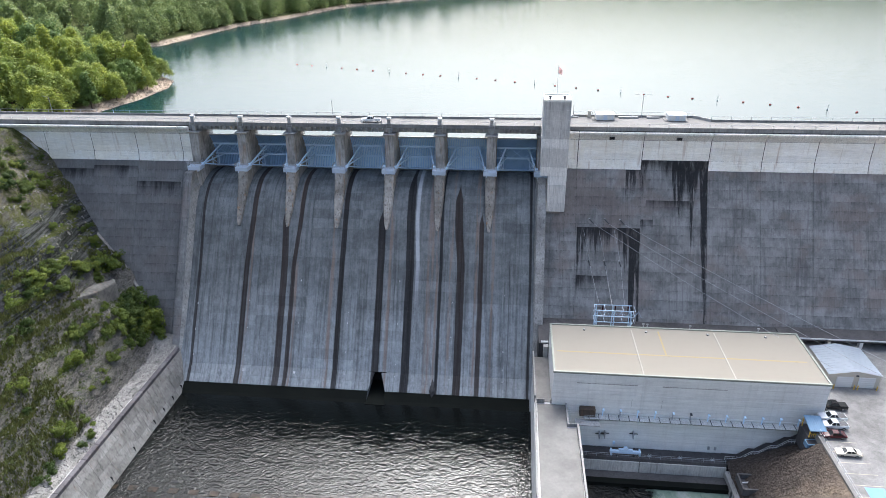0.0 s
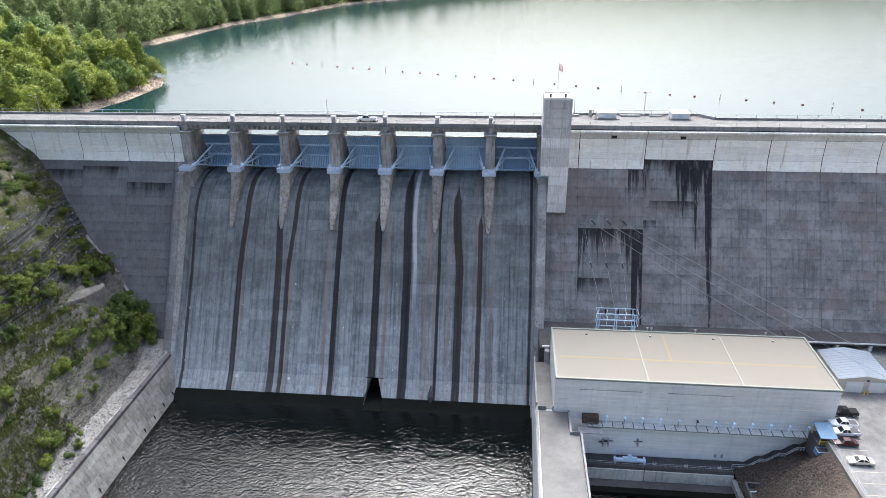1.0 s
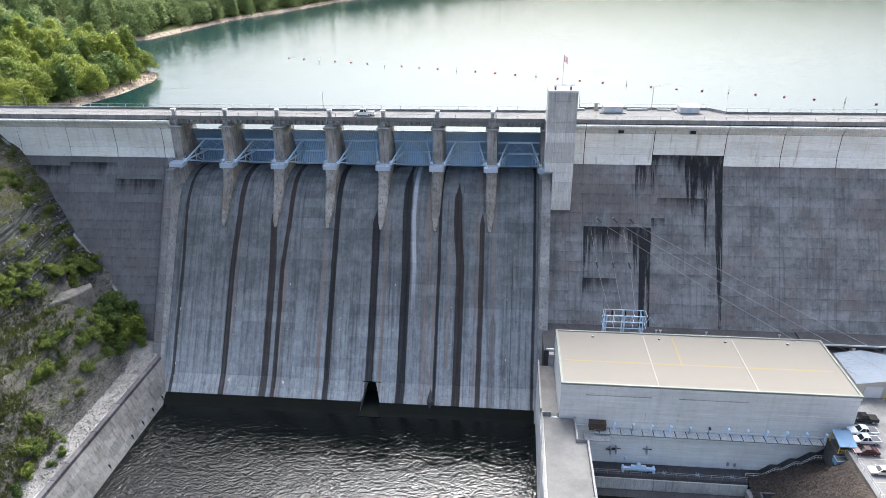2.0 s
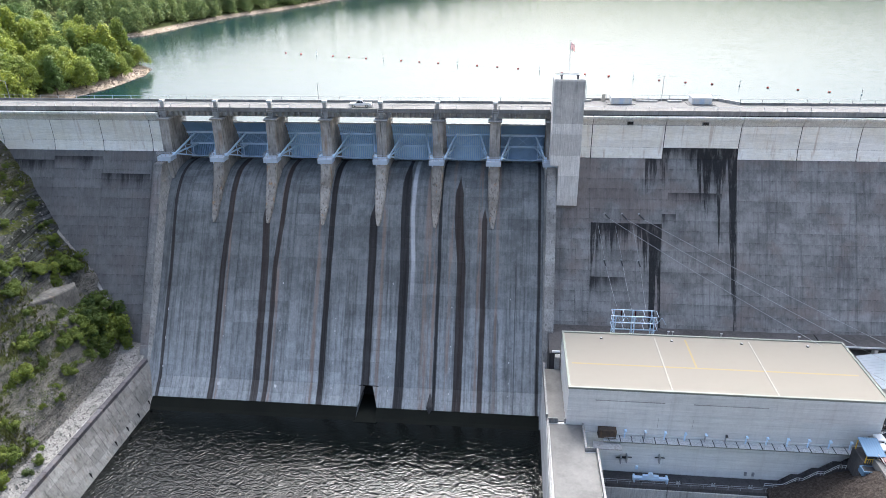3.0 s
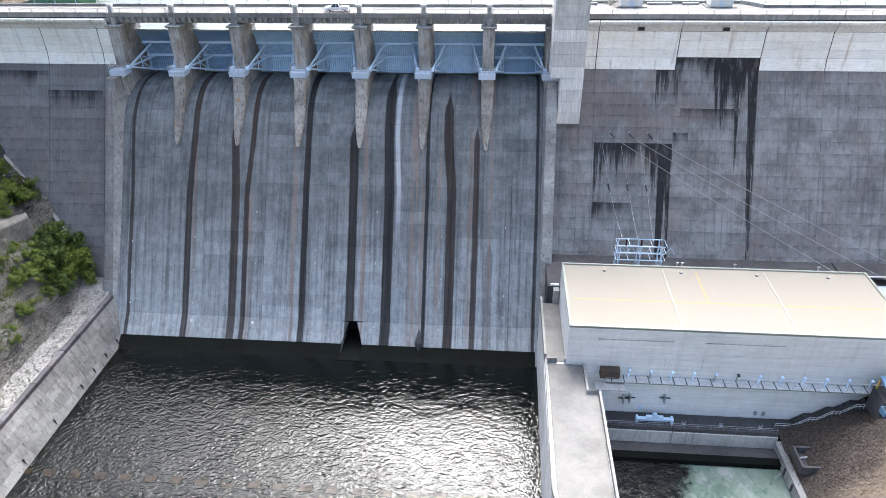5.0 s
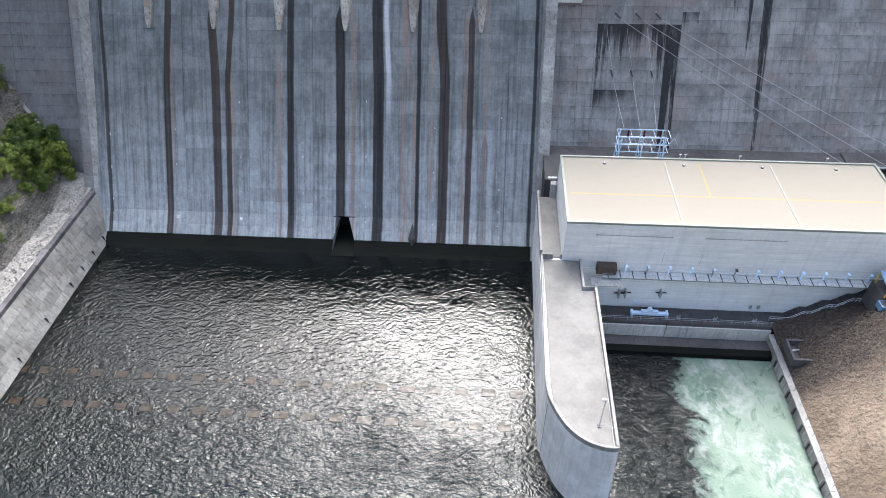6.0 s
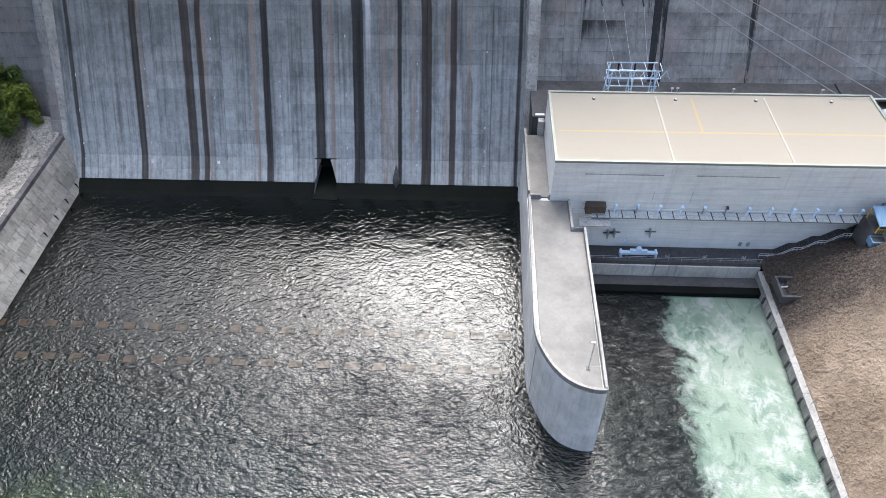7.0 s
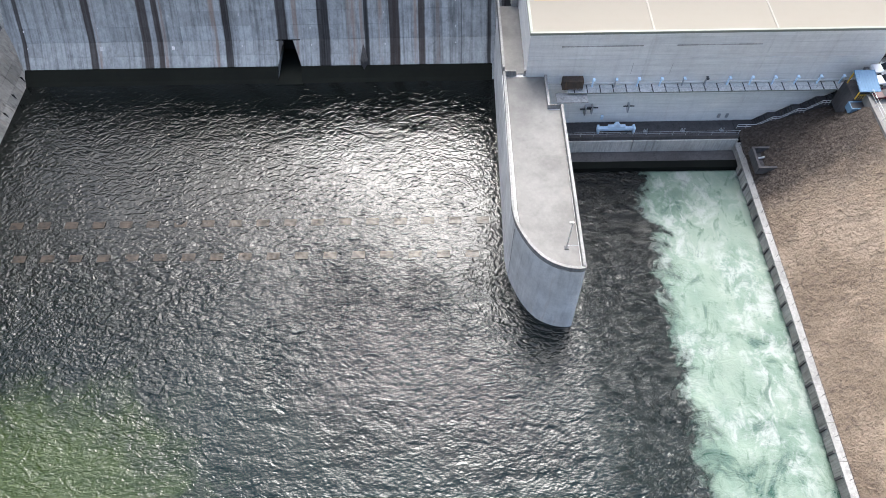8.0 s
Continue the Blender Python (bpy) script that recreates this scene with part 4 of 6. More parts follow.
def tainter_gate(x, skin, ribs, label):
    """A radial gate seen from downstream: curved skin, upright ribs, girders, bracing, and two arms from the trunnions."""
    ob = thing("tainter_gate", label, "gate", (x, 1.8, 53.0), "spillway gates")
    R, half = 10.9, 5.95
    a0, a1 = math.asin(-3.5 / R), math.asin(7.3 / R)
    at = lambda t, r=R: (r * math.cos(a0 + (a1 - a0) * t), r * math.sin(a0 + (a1 - a0) * t))
    bm = B()
    steps = 14
    grid = [[bm.verts.new((s * half, *at(i / steps, R + d))) for i in range(steps + 1)] for s in (-1, 1) for d in (0, 0.06)]
    for i in range(steps):
        bm.faces.new((grid[0][i], grid[2][i], grid[2][i + 1], grid[0][i + 1]))
        bm.faces.new((grid[1][i + 1], grid[3][i + 1], grid[3][i], grid[1][i]))
    part("skin_plate", bm, skin, ob)
    me = None
    for n in range(23):
        xx = -half + 0.1 + n * (2 * half - 0.2) / 22
        if me is None:
            bm = B()
            for i in range(8):
                (ya, za), (yb, zb) = at(i / 8, R - 0.26), at((i + 1) / 8, R - 0.26)
                beam(bm, (0, ya, za), (0, yb, zb), 0.13, 0.5)
            me = mesh_of("rib", bm, ribs)
        rib = new("rib", me)
        rib.parent, rib.location = ob, (xx, 0, 0)
    for t, h in ((0.03, 0.35), (0.36, 0.5), (0.68, 0.5)):
        y, z = at(t, R - 0.6)
        part("girder", beam(B(), (-half, y, z), (half, y, z), 0.45, h), M_PBLUE, ob)
    for a, b in ((-half, -half / 3), (-half / 3, half / 3), (half / 3, half)):
        for t0, t1 in ((0.36, 0.68), (0.68, 0.36)):
            y0, z0 = at(t0, R - 0.7)
            y1, z1 = at(t1, R - 0.7)
            part("brace", beam(B(), (a, y0, z0), (b, y1, z1), 0.12, 0.12), M_BLUE, ob)
    for s in (-1, 1):
        arm = part("trunnion", bar(B(), (s * 5.1, 0, 0.5), (s * 6.0, 0, 0.5), 0.5, 12), M_PBLUE, ob, "pale blue trunnion hub")
        ends = []
        for t in (0.03, 0.36, 0.68):
            y, z = at(t, R - 0.8)
            ends.append(Vector((s * 3.3, y, z)))
            part("arm_strut", beam(B(), (s * 5.5, 0.2, 0.5), ends[-1], 0.34, 0.38), M_PBLUE, arm)
        hub = Vector((s * 5.5, 0.2, 0.5))
        for f in (0.45, 0.75):
            p = [hub.lerp(e, f) for e in ends]
            part("arm_tie", beam(B(), p[0], p[1], 0.18, 0.18), M_PBLUE, arm)
            part("arm_tie", beam(B(), p[1], p[2], 0.18, 0.18), M_PBLUE, arm)
        part("arm_tie", beam(B(), hub.lerp(ends[0], 0.75), hub.lerp(ends[1], 0.45), 0.15, 0.15), M_PBLUE, arm)
        part("arm_tie", beam(B(), hub.lerp(ends[1], 0.75), hub.lerp(ends[2], 0.45), 0.15, 0.15), M_PBLUE, arm)
    bm = B()
    y, z = at(0.0, R - 0.3)
    zig = [[bm.verts.new((-half + n * 2 * half / 56, y - (0.3 if n % 2 else 0.05), zz)) for n in range(57)] for zz in (z - 0.75, z + 0.1)]
    for n in range(56):
        bm.faces.new((zig[0][n], zig[0][n + 1], zig[1][n + 1], zig[1][n]))
    bmesh.ops.solidify(bm, geom=bm.faces[:], thickness=0.05)
    part("bottom_seal", bm, M_STEEL, ob, "grey ribbed bottom edge")
    part("top_edge", beam(B(), (-half, *at(1.0, R - 0.1)), (half, *at(1.0, R - 0.1)), 0.25, 0.4), M_STEEL, ob)
    return ob


M_GATEDARK = paint("dull_gate_blue", rgb(0.36, 0.52, 0.7), 0.5, 0, 0.45, rgb(0.22, 0.34, 0.48))
g_dull = tainter_gate(PIER0 + PITCH * 0.5, M_GATEDARK, M_GATEDARK, "dull blue steel radial spillway gate with ribs and arms")
# the four brighter gates have that light painted into their skin
g_lit = tainter_gate(PIER0 + PITCH * 2.5, M_GATELIT, M_BLUE, "pale blue steel radial spillway gate with ribs and arms")
for i in (1, 6):
    copy_thing(g_dull, pose(PIER0 + PITCH * (i + 0.5), 1.8, 53.0))
for i in (3, 4, 5):
    copy_thing(g_lit, pose(PIER0 + PITCH * (i + 0.5), 1.8, 53.0))

# ---- road, bridge, rails ----
NEAR, FARE = 3.4, 12.8
solid("road", prism_z(B(), [(-220, NEAR), (262, NEAR), (262, FARE), (98.4, FARE), (94.4, 17.2), (60, 17.2), (58, FARE), (-220, FARE)], 64.62, ROAD), M_ROAD,
      "pale concrete roadway along the dam crest", "road", kind="structure")
solid("widened_deck_base", prism_z(B(), [(98.0, 13.02), (94.4, 17.0), (60, 17.0), (58.3, 13.02)], 50, 64.6), M_BAND, "concrete base below the widened crest deck", "wall", kind="structure")
bridge = thing("spillway_bridge", "grey concrete girder bridge over the spillway gates", "bridge", (0, 0, 63), kind="structure")
for y in (4.5, 7.0, 9.5, 12.3):
    part("girder", box(B(), -53.2, y - 0.3, 0.25, 51.8, y + 0.3, 1.6), M_GIRD, bridge)
bracket = None
for i in range(69):
    x = -52 + i * 1.51
    if bracket is None:
        bracket = mesh_of("bracket", prism_x(B(), [(4.2, 1.6), (2.85, 1.6), (2.85, 1.25), (3.5, 0.45), (4.2, 0.3)], -0.17, 0.17), M_GIRD)
    o = new("bracket", bracket)
    o.parent, o.location = bridge, (x, 0, 0)


def parapet(name, pts, label, tall=0.6):
    """A low solid parapet with posts and a thin rail on top."""
    ob = thing(name, label, "railing", pts[0] + (ROAD,))
    ob.location = (0, 0, 0)
    post = mesh_of("post", box(B(), -0.06, -0.06, 0, 0.06, 0.06, 0.95), M_STEEL)
    for (xa, ya), (xb, yb) in zip(pts, pts[1:]):
        d = Vector((xb - xa, yb - ya, 0))
        beam_len = d.length
        part("kerb_wall", beam(B(), (xa, ya, ROAD + tall / 2 - 0.15), (xb, yb, ROAD + tall / 2 - 0.15), tall + 0.3, 0.34) if abs(d.x) < abs(d.y) else
             box(B(), min(xa, xb), ya - 0.17, ROAD - 0.5, max(xa, xb), ya + 0.17, ROAD + tall), M_PARAPET, ob)
        part("rail", bar(B(), (xa, ya, ROAD + tall + 0.85), (xb, yb, ROAD + tall + 0.85), 0.045, 5), M_STEEL, ob)
        for i in range(int(beam_len / 5.4) + 1):
            o = new("post", post)
            p = Vector((xa, ya, ROAD + tall - 0.02)) + d * (i * 5.4 / beam_len)
            o.parent, o.location = ob, p
    return ob


parapet("crest_railing", [(-200, 3.3), (50.2, 3.3)], "grey concrete parapet with thin metal posts and rail on the crest")
parapet("crest_railing", [(57.9, 3.3), (262, 3.3)], "grey concrete parapet with thin metal posts and rail on the crest")
parapet("crest_railing", [(-200, 12.7), (58.2, 12.7)], "grey concrete parapet with thin metal posts and rail on the crest")
parapet("crest_railing", [(60.2, 17.0), (94.3, 17.0)], "grey concrete parapet round the widened crest deck")
parapet("crest_railing", [(98.4, 12.7), (262, 12.7)], "grey concrete parapet with thin metal posts and rail on the crest")
for a, b in (((58.2, 12.7), (60.2, 17.0)), ((94.3, 17.0), (98.4, 12.7))):
    m = Vector((b[0] - a[0], b[1] - a[1], 0))
    bm = B()
    vs = bmesh.ops.create_cube(bm, size=1)["verts"]
    bmesh.ops.transform(bm, verts=vs, matrix=Matrix.Translation(((a[0] + b[0]) / 2, (a[1] + b[1]) / 2, ROAD + 0.2)) @ Matrix.Rotation(math.atan2(m.y, m.x), 4, "Z") @ Matrix.Diagonal((m.length, 0.34, 1.1, 1)))
    solid("corner_parapet", bm, M_GIRD, "slanting grey parapet corner of the widened deck", "railing")

# ---- tower ----
tower = thing("elevator_tower", "tall square concrete tower with horizontal cast courses", "tower", (53.95, -1.0, 43.6))
z = 0.0
while z < 30.2:
    h = min(2.6, 30.7 - z)
    part("course", box(B(), -3.55 if z > 9.5 else -1.5, -4.0, z + 0.015, 3.55, 4.0, z + h - 0.015, 0.03), M_TOWER if z < 20 else M_TOWERTOP, tower)
    z += h
part("top_slab", box(B(), -3.62, -4.06, 30.7, 3.62, 4.06, 30.9, 0.03), M_TOWER, tower)
for a in ((-3.55, -4.0, -3.3, 4.0), (3.3, -4.0, 3.55, 4.0), (-3.3, 3.75, 3.3, 4.0), (-3.3, -4.0, 3.3, -3.75)):
    part("upstand", box(B(), a[0], a[1], 30.9, a[2], a[3], 31.25), M_BAND, tower)
for s in (-1.9, 1.9):
    vent = part("roof_vent", bar(B(), (s, -1.5, 30.85), (s, -1.5, 31.6), 0.28, 10), M_DSTEEL, tower, "dark roof vent")
    part("vent_hood", bar(B(), (s, -1.5, 31.6), (s, -1.5, 31.8), 0.42, 10), M_DSTEEL, vent)
flagpole = thing("flagpole", "thin white flagpole with a limp faded flag", "flagpole", (54.0, 1.5, 74.45))
part("pole", bar(B(), (0, 0, 0), (0, 0, 8.0), 0.07, 8), M_WHITE, flagpole)
part("ball", bar(B(), (0, 0, 8.0), (0, 0, 8.18), 0.12, 8), M_CHROME, flagpole)
bm = B()
vs = []
for i in range(9):
    u = i / 8
    vs.append([bm.verts.new((0.07 + 1.0 * u, 0.25 * math.sin(u * 6), 7.8 - 0.75 * u - v * (1.7 - 0.2 * u))) for v in np.linspace(0, 1, 6)])
for a, b in zip(vs, vs[1:]):
    for i in range(5):
        bm.faces.new((a[i], b[i], b[i + 1], a[i + 1]))
bmesh.ops.solidify(bm, geom=bm.faces[:], thickness=0.02)
part("flag", bm, M_FLAG, flagpole, "faded pinkish flag cloth")

# ---- powerhouse ----
PX0, PX1, PYB, PYF, PTOP = 53.57, 114.05, -31.56, -52.23, 23.4
house = thing("powerhouse", "long pale concrete powerhouse with flat cream roof", "building", ((PX0 + PX1) / 2, (PYB + PYF) / 2, 1.6))
HX, HY, HZ = (PX0 + PX1) / 2, (PYB + PYF) / 2, 1.6


def at_house(bm):
    bmesh.ops.translate(bm, verts=bm.verts, vec=(-HX, -HY, -HZ))
    return bm


cuts = [PX0, 73.75, 93.9, PX1]
for a, b in zip(cuts, cuts[1:]):
    part("wall", at_house(box(B(), a + 0.02, PYF + 0.25, 1.0, b - 0.02, PYB, 22.9)), M_PALE, house)
    for z0, z1, y in ((1.6, 12.0, PYF), (12.0, 12.35, PYF - 0.12), (12.35, 17.6, PYF + 0.04), (17.6, 22.3, PYF + 0.1), (22.3, 23.05, PYF - 0.12)):
        part("facade_band", at_house(box(B(), a + 0.012, y, z0 + 0.02, b - 0.012, y + 0.5, z1 - 0.02, 0.02)), M_PALELIT if z0 < 2 else M_PALE, house)
    part("roof", at_house(box(B(), a + (0.35 if a == PX0 else 0.0), PYF + 0.3, 22.9, b - (0.35 if b == PX1 else 0.0), PYB - 0.3, 23.2)), M_ROOF, house, "cream roof membrane")
for s in cuts[1:3]:
    part("roof_seam", at_house(box(B(), s - 0.16, PYF + 0.35, 23.2, s + 0.16, PYB - 1.2, 23.29, 0.02)), M_SEAM, house, "white raised roof joint")
part("roof_stripe", at_house(box(B(), PX0 + 1.2, -43.9, 23.2, PX1 - 2, -43.45, 23.206)), M_YEL, house, "yellowish stained strip")
part("roof_stripe", at_house(box(B(), 80.1, -43.45, 23.2, 80.55, PYB - 1.5, 23.206)), M_YEL, house, "yellowish stained strip")
for a in ((PX0 - 0.1, PYF - 0.14, PX1 + 0.1, PYF + 0.34), (PX0 - 0.1, PYB - 0.35, PX1 + 0.1, PYB + 0.1), (PX0 - 0.1, PYF + 0.34, PX0 + 0.35, PYB - 0.35), (PX1 - 0.35, PYF + 0.34, PX1 + 0.1, PYB - 0.35)):
    part("roof_edge", at_house(box(B(), a[0], a[1], 22.95, a[2], a[3], 23.45, 0.04)), M_TRIM, house, "pale green metal roof edge")
for x in (62, 77.3, 92.2, 106):
    d = part("roof_drain", at_house(bar(B(), (x, PYB - 2.2, 23.19), (x, PYB - 2.2, 23.4), 0.3, 10)), M_DSTEEL, house, "dark roof drain")
    part("drain_grate", at_house(bar(B(), (x, PYB - 2.2, 23.4), (x, PYB - 2.2, 23.5), 0.2, 8)), M_STEEL, d)
for x0, x1 in ((59, 72.6), (78.2, 92.4)):
    part("louvre_slot", at_house(box(B(), x0, PYF + 0.03, 20.3, x1, PYF + 0.3, 20.5)), M_GIRD, house, "long dark horizontal slot")
# walkway along the front, with brackets
walk_y0, walk_y1, walk_z = PYF - 2.1, PYF - 0.12, 11.9
part("walkway", at_house(box(B(), 61.0, walk_y0, walk_z - 0.12, 111.5, walk_y1, walk_z, 0.02)), M_WALKWAY, house, "pale narrow concrete walkway")
part("walkway_edge", at_house(box(B(), 61.0, walk_y0 - 0.08, walk_z - 0.12, 111.5, walk_y0, walk_z + 0.06)), M_TRIM, house, "pale blue walkway edge")
for i in range(12):
    x = 65.4 + 3.955 * i
    p = part("stand", at_house(box(B(), x - 0.14, PYF - 0.75, walk_z, x + 0.14, PYF - 0.5, walk_z + 1.9, 0.04)), M_PBLUE if i not in (1, 4, 5) else M_STEEL, house, "pale blue steel stand")
    part("stand_head", at_house(box(B(), x - 0.12, PYF - 1.05, walk_z + 1.65, x + 0.3, PYF - 0.4, walk_z + 1.95, 0.03)), M_PBLUE if i != 5 else M_DSTEEL, p)
for i in range(22):
    x = 62.2 + 2.3 * i
    part("walkway_joint", at_house(box(B(), x - 0.09, walk_y0, walk_z + 0.004, x + 0.09, walk_y1, walk_z + 0.05)), M_DSTEEL, house)
    part("bracket", at_house(prism_x(B(), [(walk_y0, walk_z - 0.13), (PYF - 0.0, walk_z - 0.13), (PYF - 0.0, walk_z - 1.3)], x - 0.06, x + 0.06)), M_DSTEEL, house)
rail = part("walkway_rail", at_house(bar(B(), (61, walk_y0 - 0.04, walk_z + 1.05), (111.5, walk_y0 - 0.04, walk_z + 1.05), 0.03, 5)), M_STEEL, house, "thin pipe rail")
for i in range(22):
    part("rail_post", at_house(bar(B(), (61.1 + 2.4 * i, walk_y0 - 0.04, walk_z), (61.1 + 2.4 * i, walk_y0 - 0.04, walk_z + 1.05), 0.03, 5)), M_STEEL, rail)
# rusty grating box and landing at the divide wall
part("grating_box", at_house(box(B(), 60.0, PYF - 1.6, walk_z + 0.3, 63.6, PYF - 0.1, walk_z + 2.2, 0.05)), M_TAN, house, "rust-mottled brown grating box")
part("landing", at_house(box(B(), 59.0, PYF - 3.8, walk_z - 0.7, 64.5, PYF - 1.5, walk_z - 0.5)), M_GIRD, house, "grey steel landing")
# pipes, small fixtures on the lower front
for x, z in ((65.2, 6.6), (66.4, 6.9), (73.0, 7.2)):
    f = part("hoist_bracket", at_house(box(B(), x - 0.12, PYF - 1.1, z - 1.4, x + 0.12, PYF - 0.02, z + 0.3)), M_STEEL, house, "dark steel bracket on the wall")
    part("bracket_arm", at_house(beam(B(), (x - 1.0, PYF - 0.8, z), (x + 1.0, PYF - 0.8, z), 0.16, 0.16)), M_DSTEEL, f)
for x in (68.6, 92.0, 90.5):
    part("wall_box", at_house(box(B(), x, PYF - 0.3, 3.2, x + 0.5, PYF, 4.1, 0.03)), M_PBLUE if x < 70 else M_STEEL, house)
for x in (71.8, 78.6):
    part("crack_repair", at_house(box(B(), x - 0.03, PYF + 0.028, 14.2, x + 0.03, PYF + 0.3, 16.6)), M_GIRD, house, "thin dark crack line")

# tailrace deck in front of the powerhouse
deck = thing("tailrace_deck", "dark lower deck in front of the powerhouse with pale edge beam", "deck", (77, -57, 1.0), kind="structure")
deck.location = (0, 0, 0)
part("slab", box(B(), 59.2, -56.5, -5, 93.7, PYF + 0.2, 2.2), M_APRON, deck)
for a, b in ((59.2, 74.2), (74.35, 93.7)):
    part("edge_beam", box(B(), a, -57.0, 1.9, b, -56.5, 3.3, 0.03), M_APRON, deck)
    part("edge_face", box(B(), a, -57.3, -0.6, b, -56.98, 2.4, 0.02), M_WALL, deck, "pale edge face")
part("apron", prism_x(B(), [(-57.3, -0.55), (-59.9, -0.2), (-59.9, -4), (-57.3, -4)], 59.2, 93.7), M_APRON, deck, "dark sloping apron")
# outer strip of the apron, near black down to the waterline
part("wet_apron", prism_x(B(), [(-59.9, -0.2), (-61.3, -0.45), (-61.3, -4), (-59.9, -4)], 59.2, 93.7), M_NEARBLACK, deck, "black apron edge")
rl = part("rail", bar(B(), (59.4, -56.75, 4.3), (93.6, -56.75, 4.3), 0.035, 5), M_STEEL, deck, "thin pipe rail")
part("rail", bar(B(), (59.4, -56.75, 3.85), (93.6, -56.75, 3.85), 0.03, 5), M_STEEL, deck)
for i in range(15):
    x = 59.5 + 2.42 * i
    part("rail_post", bar(B(), (x, -56.75, 3.25), (x, -56.75, 4.3), 0.035, 5), M_STEEL, rl)


def hoist_cart():
    """The long pale blue lifting beam parked on the lower deck."""
    ob = thing("lifting_beam", "pale blue steel lifting beam lying on the lower deck", "lifting beam", (71.3, -54.6, 2.2))
    part("main_beam", box(B(), -3.6, -0.35, 0.5, 3.6, 0.35, 1.1, 0.04), M_PBLUE, ob)
    part("yoke", prism_z(B(), [(-1.6, -0.3), (1.6, -0.3), (1.6, 0.3), (-1.6, 0.3)], 1.1, 1.6), M_PBLUE, ob)
    part("sheave", bar(B(), (0, -0.35, 1.75), (0, 0.35, 1.75), 0.5, 12), M_PBLUE, ob)
    for s in (-3.3, 3.3):
        part("end_plate", box(B(), s - 0.2, -0.6, 0.0, s + 0.2, 0.6, 1.3, 0.03), M_PBLUE, ob)
    for s in (-2, 2):
        part("skid", box(B(), s - 0.15, -0.7, 0.0, s + 0.15, 0.7, 0.5), M_DSTEEL, ob)
    return ob


hoist_cart()
for x in (76.9, 83.9, 91.2):
    ob = thing("deck_bollard", "small grey steel fixture on the lower deck", "fixture", (x, -54.8, 2.2), "deck fixtures")
    part("base", box(B(), -0.4, -0.25, 0, 0.4, 0.25, 0.15), M_STEEL, ob)
    part("horn", bar(B(), (-0.25, 0, 0.1), (-0.25, 0, 0.7), 0.12, 8), M_STEEL, ob)
    part("horn", bar(B(), (0.25, 0, 0.1), (0.25, 0, 0.7), 0.12, 8), M_STEEL, ob)

# ---- divide wall with rounded nose ----
NOSE = [(49.3, -80.5), (49.6, -83.2), (50.6, -85.8), (51.9, -88.2), (53.8, -90.2), (56.2, -91.4), (58.6, -91.7), (59.3, -91.4)]
for _ in range(2):
    NOSE = [NOSE[0]] + [(a[0] + (b[0] - a[0]) * t, a[1] + (b[1] - a[1]) * t) for a, b in zip(NOSE, NOSE[1:]) for t in (0.25, 0.75)] + [NOSE[-1]]
divide = thing("divide_wall", "thick concrete divide wall with a flat top and rounded nose", "wall", kind="structure")
outer = [(49.6, -33.0)] + NOSE + [(59.25, -59.7), (57.1, -59.7), (57.1, -52.7), (53.6, -52.7), (53.6, -33.0)]
BAT = [(x + (0.0 if y > -80 else (54 - x) * -0.02), y - (1.9 if y < -82 else 0.0) * min(1, (-y - 82) / 8)) for x, y in outer]
bm = B()
lo, hi = [bm.verts.new((x, y, -5)) for x, y in BAT], [bm.verts.new((x, y, 13.75)) for x, y in outer]
for i in range(len(outer)):
    j = (i + 1) % len(outer)
    bm.faces.new((lo[i], lo[j], hi[j], hi[i]))
bm.faces.new(hi), bm.faces.new(lo[::-1])
bmesh.ops.recalc_face_normals(bm, faces=bm.faces)
part("body", bm, M_DIVIDE, divide)
part("top_slab", prism_z(B(), [(50.2, -52.3), (50.2, -80.5), (50.4, -83), (51.1, -85.5), (52.3, -87.7), (54.1, -89.5), (56.4, -90.7), (58.7, -91.0), (58.8, -60.2), (56.7, -60.2), (56.7, -52.3)], 13.6, 13.95), M_DECK, divide, "pale worn concrete top")


part("walk_slab", box(B(), 49.9, -51.4, 13.6, 53.55, -33.2, 13.93), M_DECK, divide, "worn concrete walk")


def coping(pts, w=0.42, z0=13.7, z1=14.8):
    """A thin parapet along a line of (x, y), to the right hand of its direction."""
    bm = B()
    n = len(pts)
    rows = []
    for i, p in enumerate(pts):
        a, b = Vector(pts[max(0, i - 1)]), Vector(pts[min(n - 1, i + 1)])
        d = (b - a).normalized()
        off = Vector((-d.y, d.x)) * w
        q = Vector(p) + off
        rows.append([bm.verts.new((*p, z0)), bm.verts.new((*p, z1)), bm.verts.new((*q, z1)), bm.verts.new((*q, z0))])
    for a, b in zip(rows, rows[1:]):
        for i in range(4):
            j = (i + 1) % 4
            bm.faces.new((a[i], a[j], b[j], b[i]))
    bm.faces.new(rows[0]), bm.faces.new(rows[-1][::-1])
    bmesh.ops.recalc_face_normals(bm, faces=bm.faces)
    return bm


part("parapet", coping([(49.6, -51.6)] + NOSE + [(59.25, -59.7), (57.1, -59.7), (57.1, -52.7)]), M_COPING, divide, "thin pale parapet")
part("parapet", coping([(49.45, -33.0), (49.5, -51.4)], 0.4, 13.7, 15.6), M_COPING, divide, "thin pale parapet")
part("cross_parapet", box(B(), 49.9, -51.9, 13.8, 51.9, -51.5, 15.0), M_COPING, divide)
part("cross_parapet", box(B(), 53.2, -51.9, 13.8, 57.3, -51.5, 15.0), M_COPING, divide)
bm = B()
for i in range(6):
    y = -58 - 5.2 * i
    box(bm, 49.54, y - 0.06, 0.2, 49.62, y + 0.06, 13.7)
part("wall_joint", bm, M_GIRD, divide, "dark vertical joints")
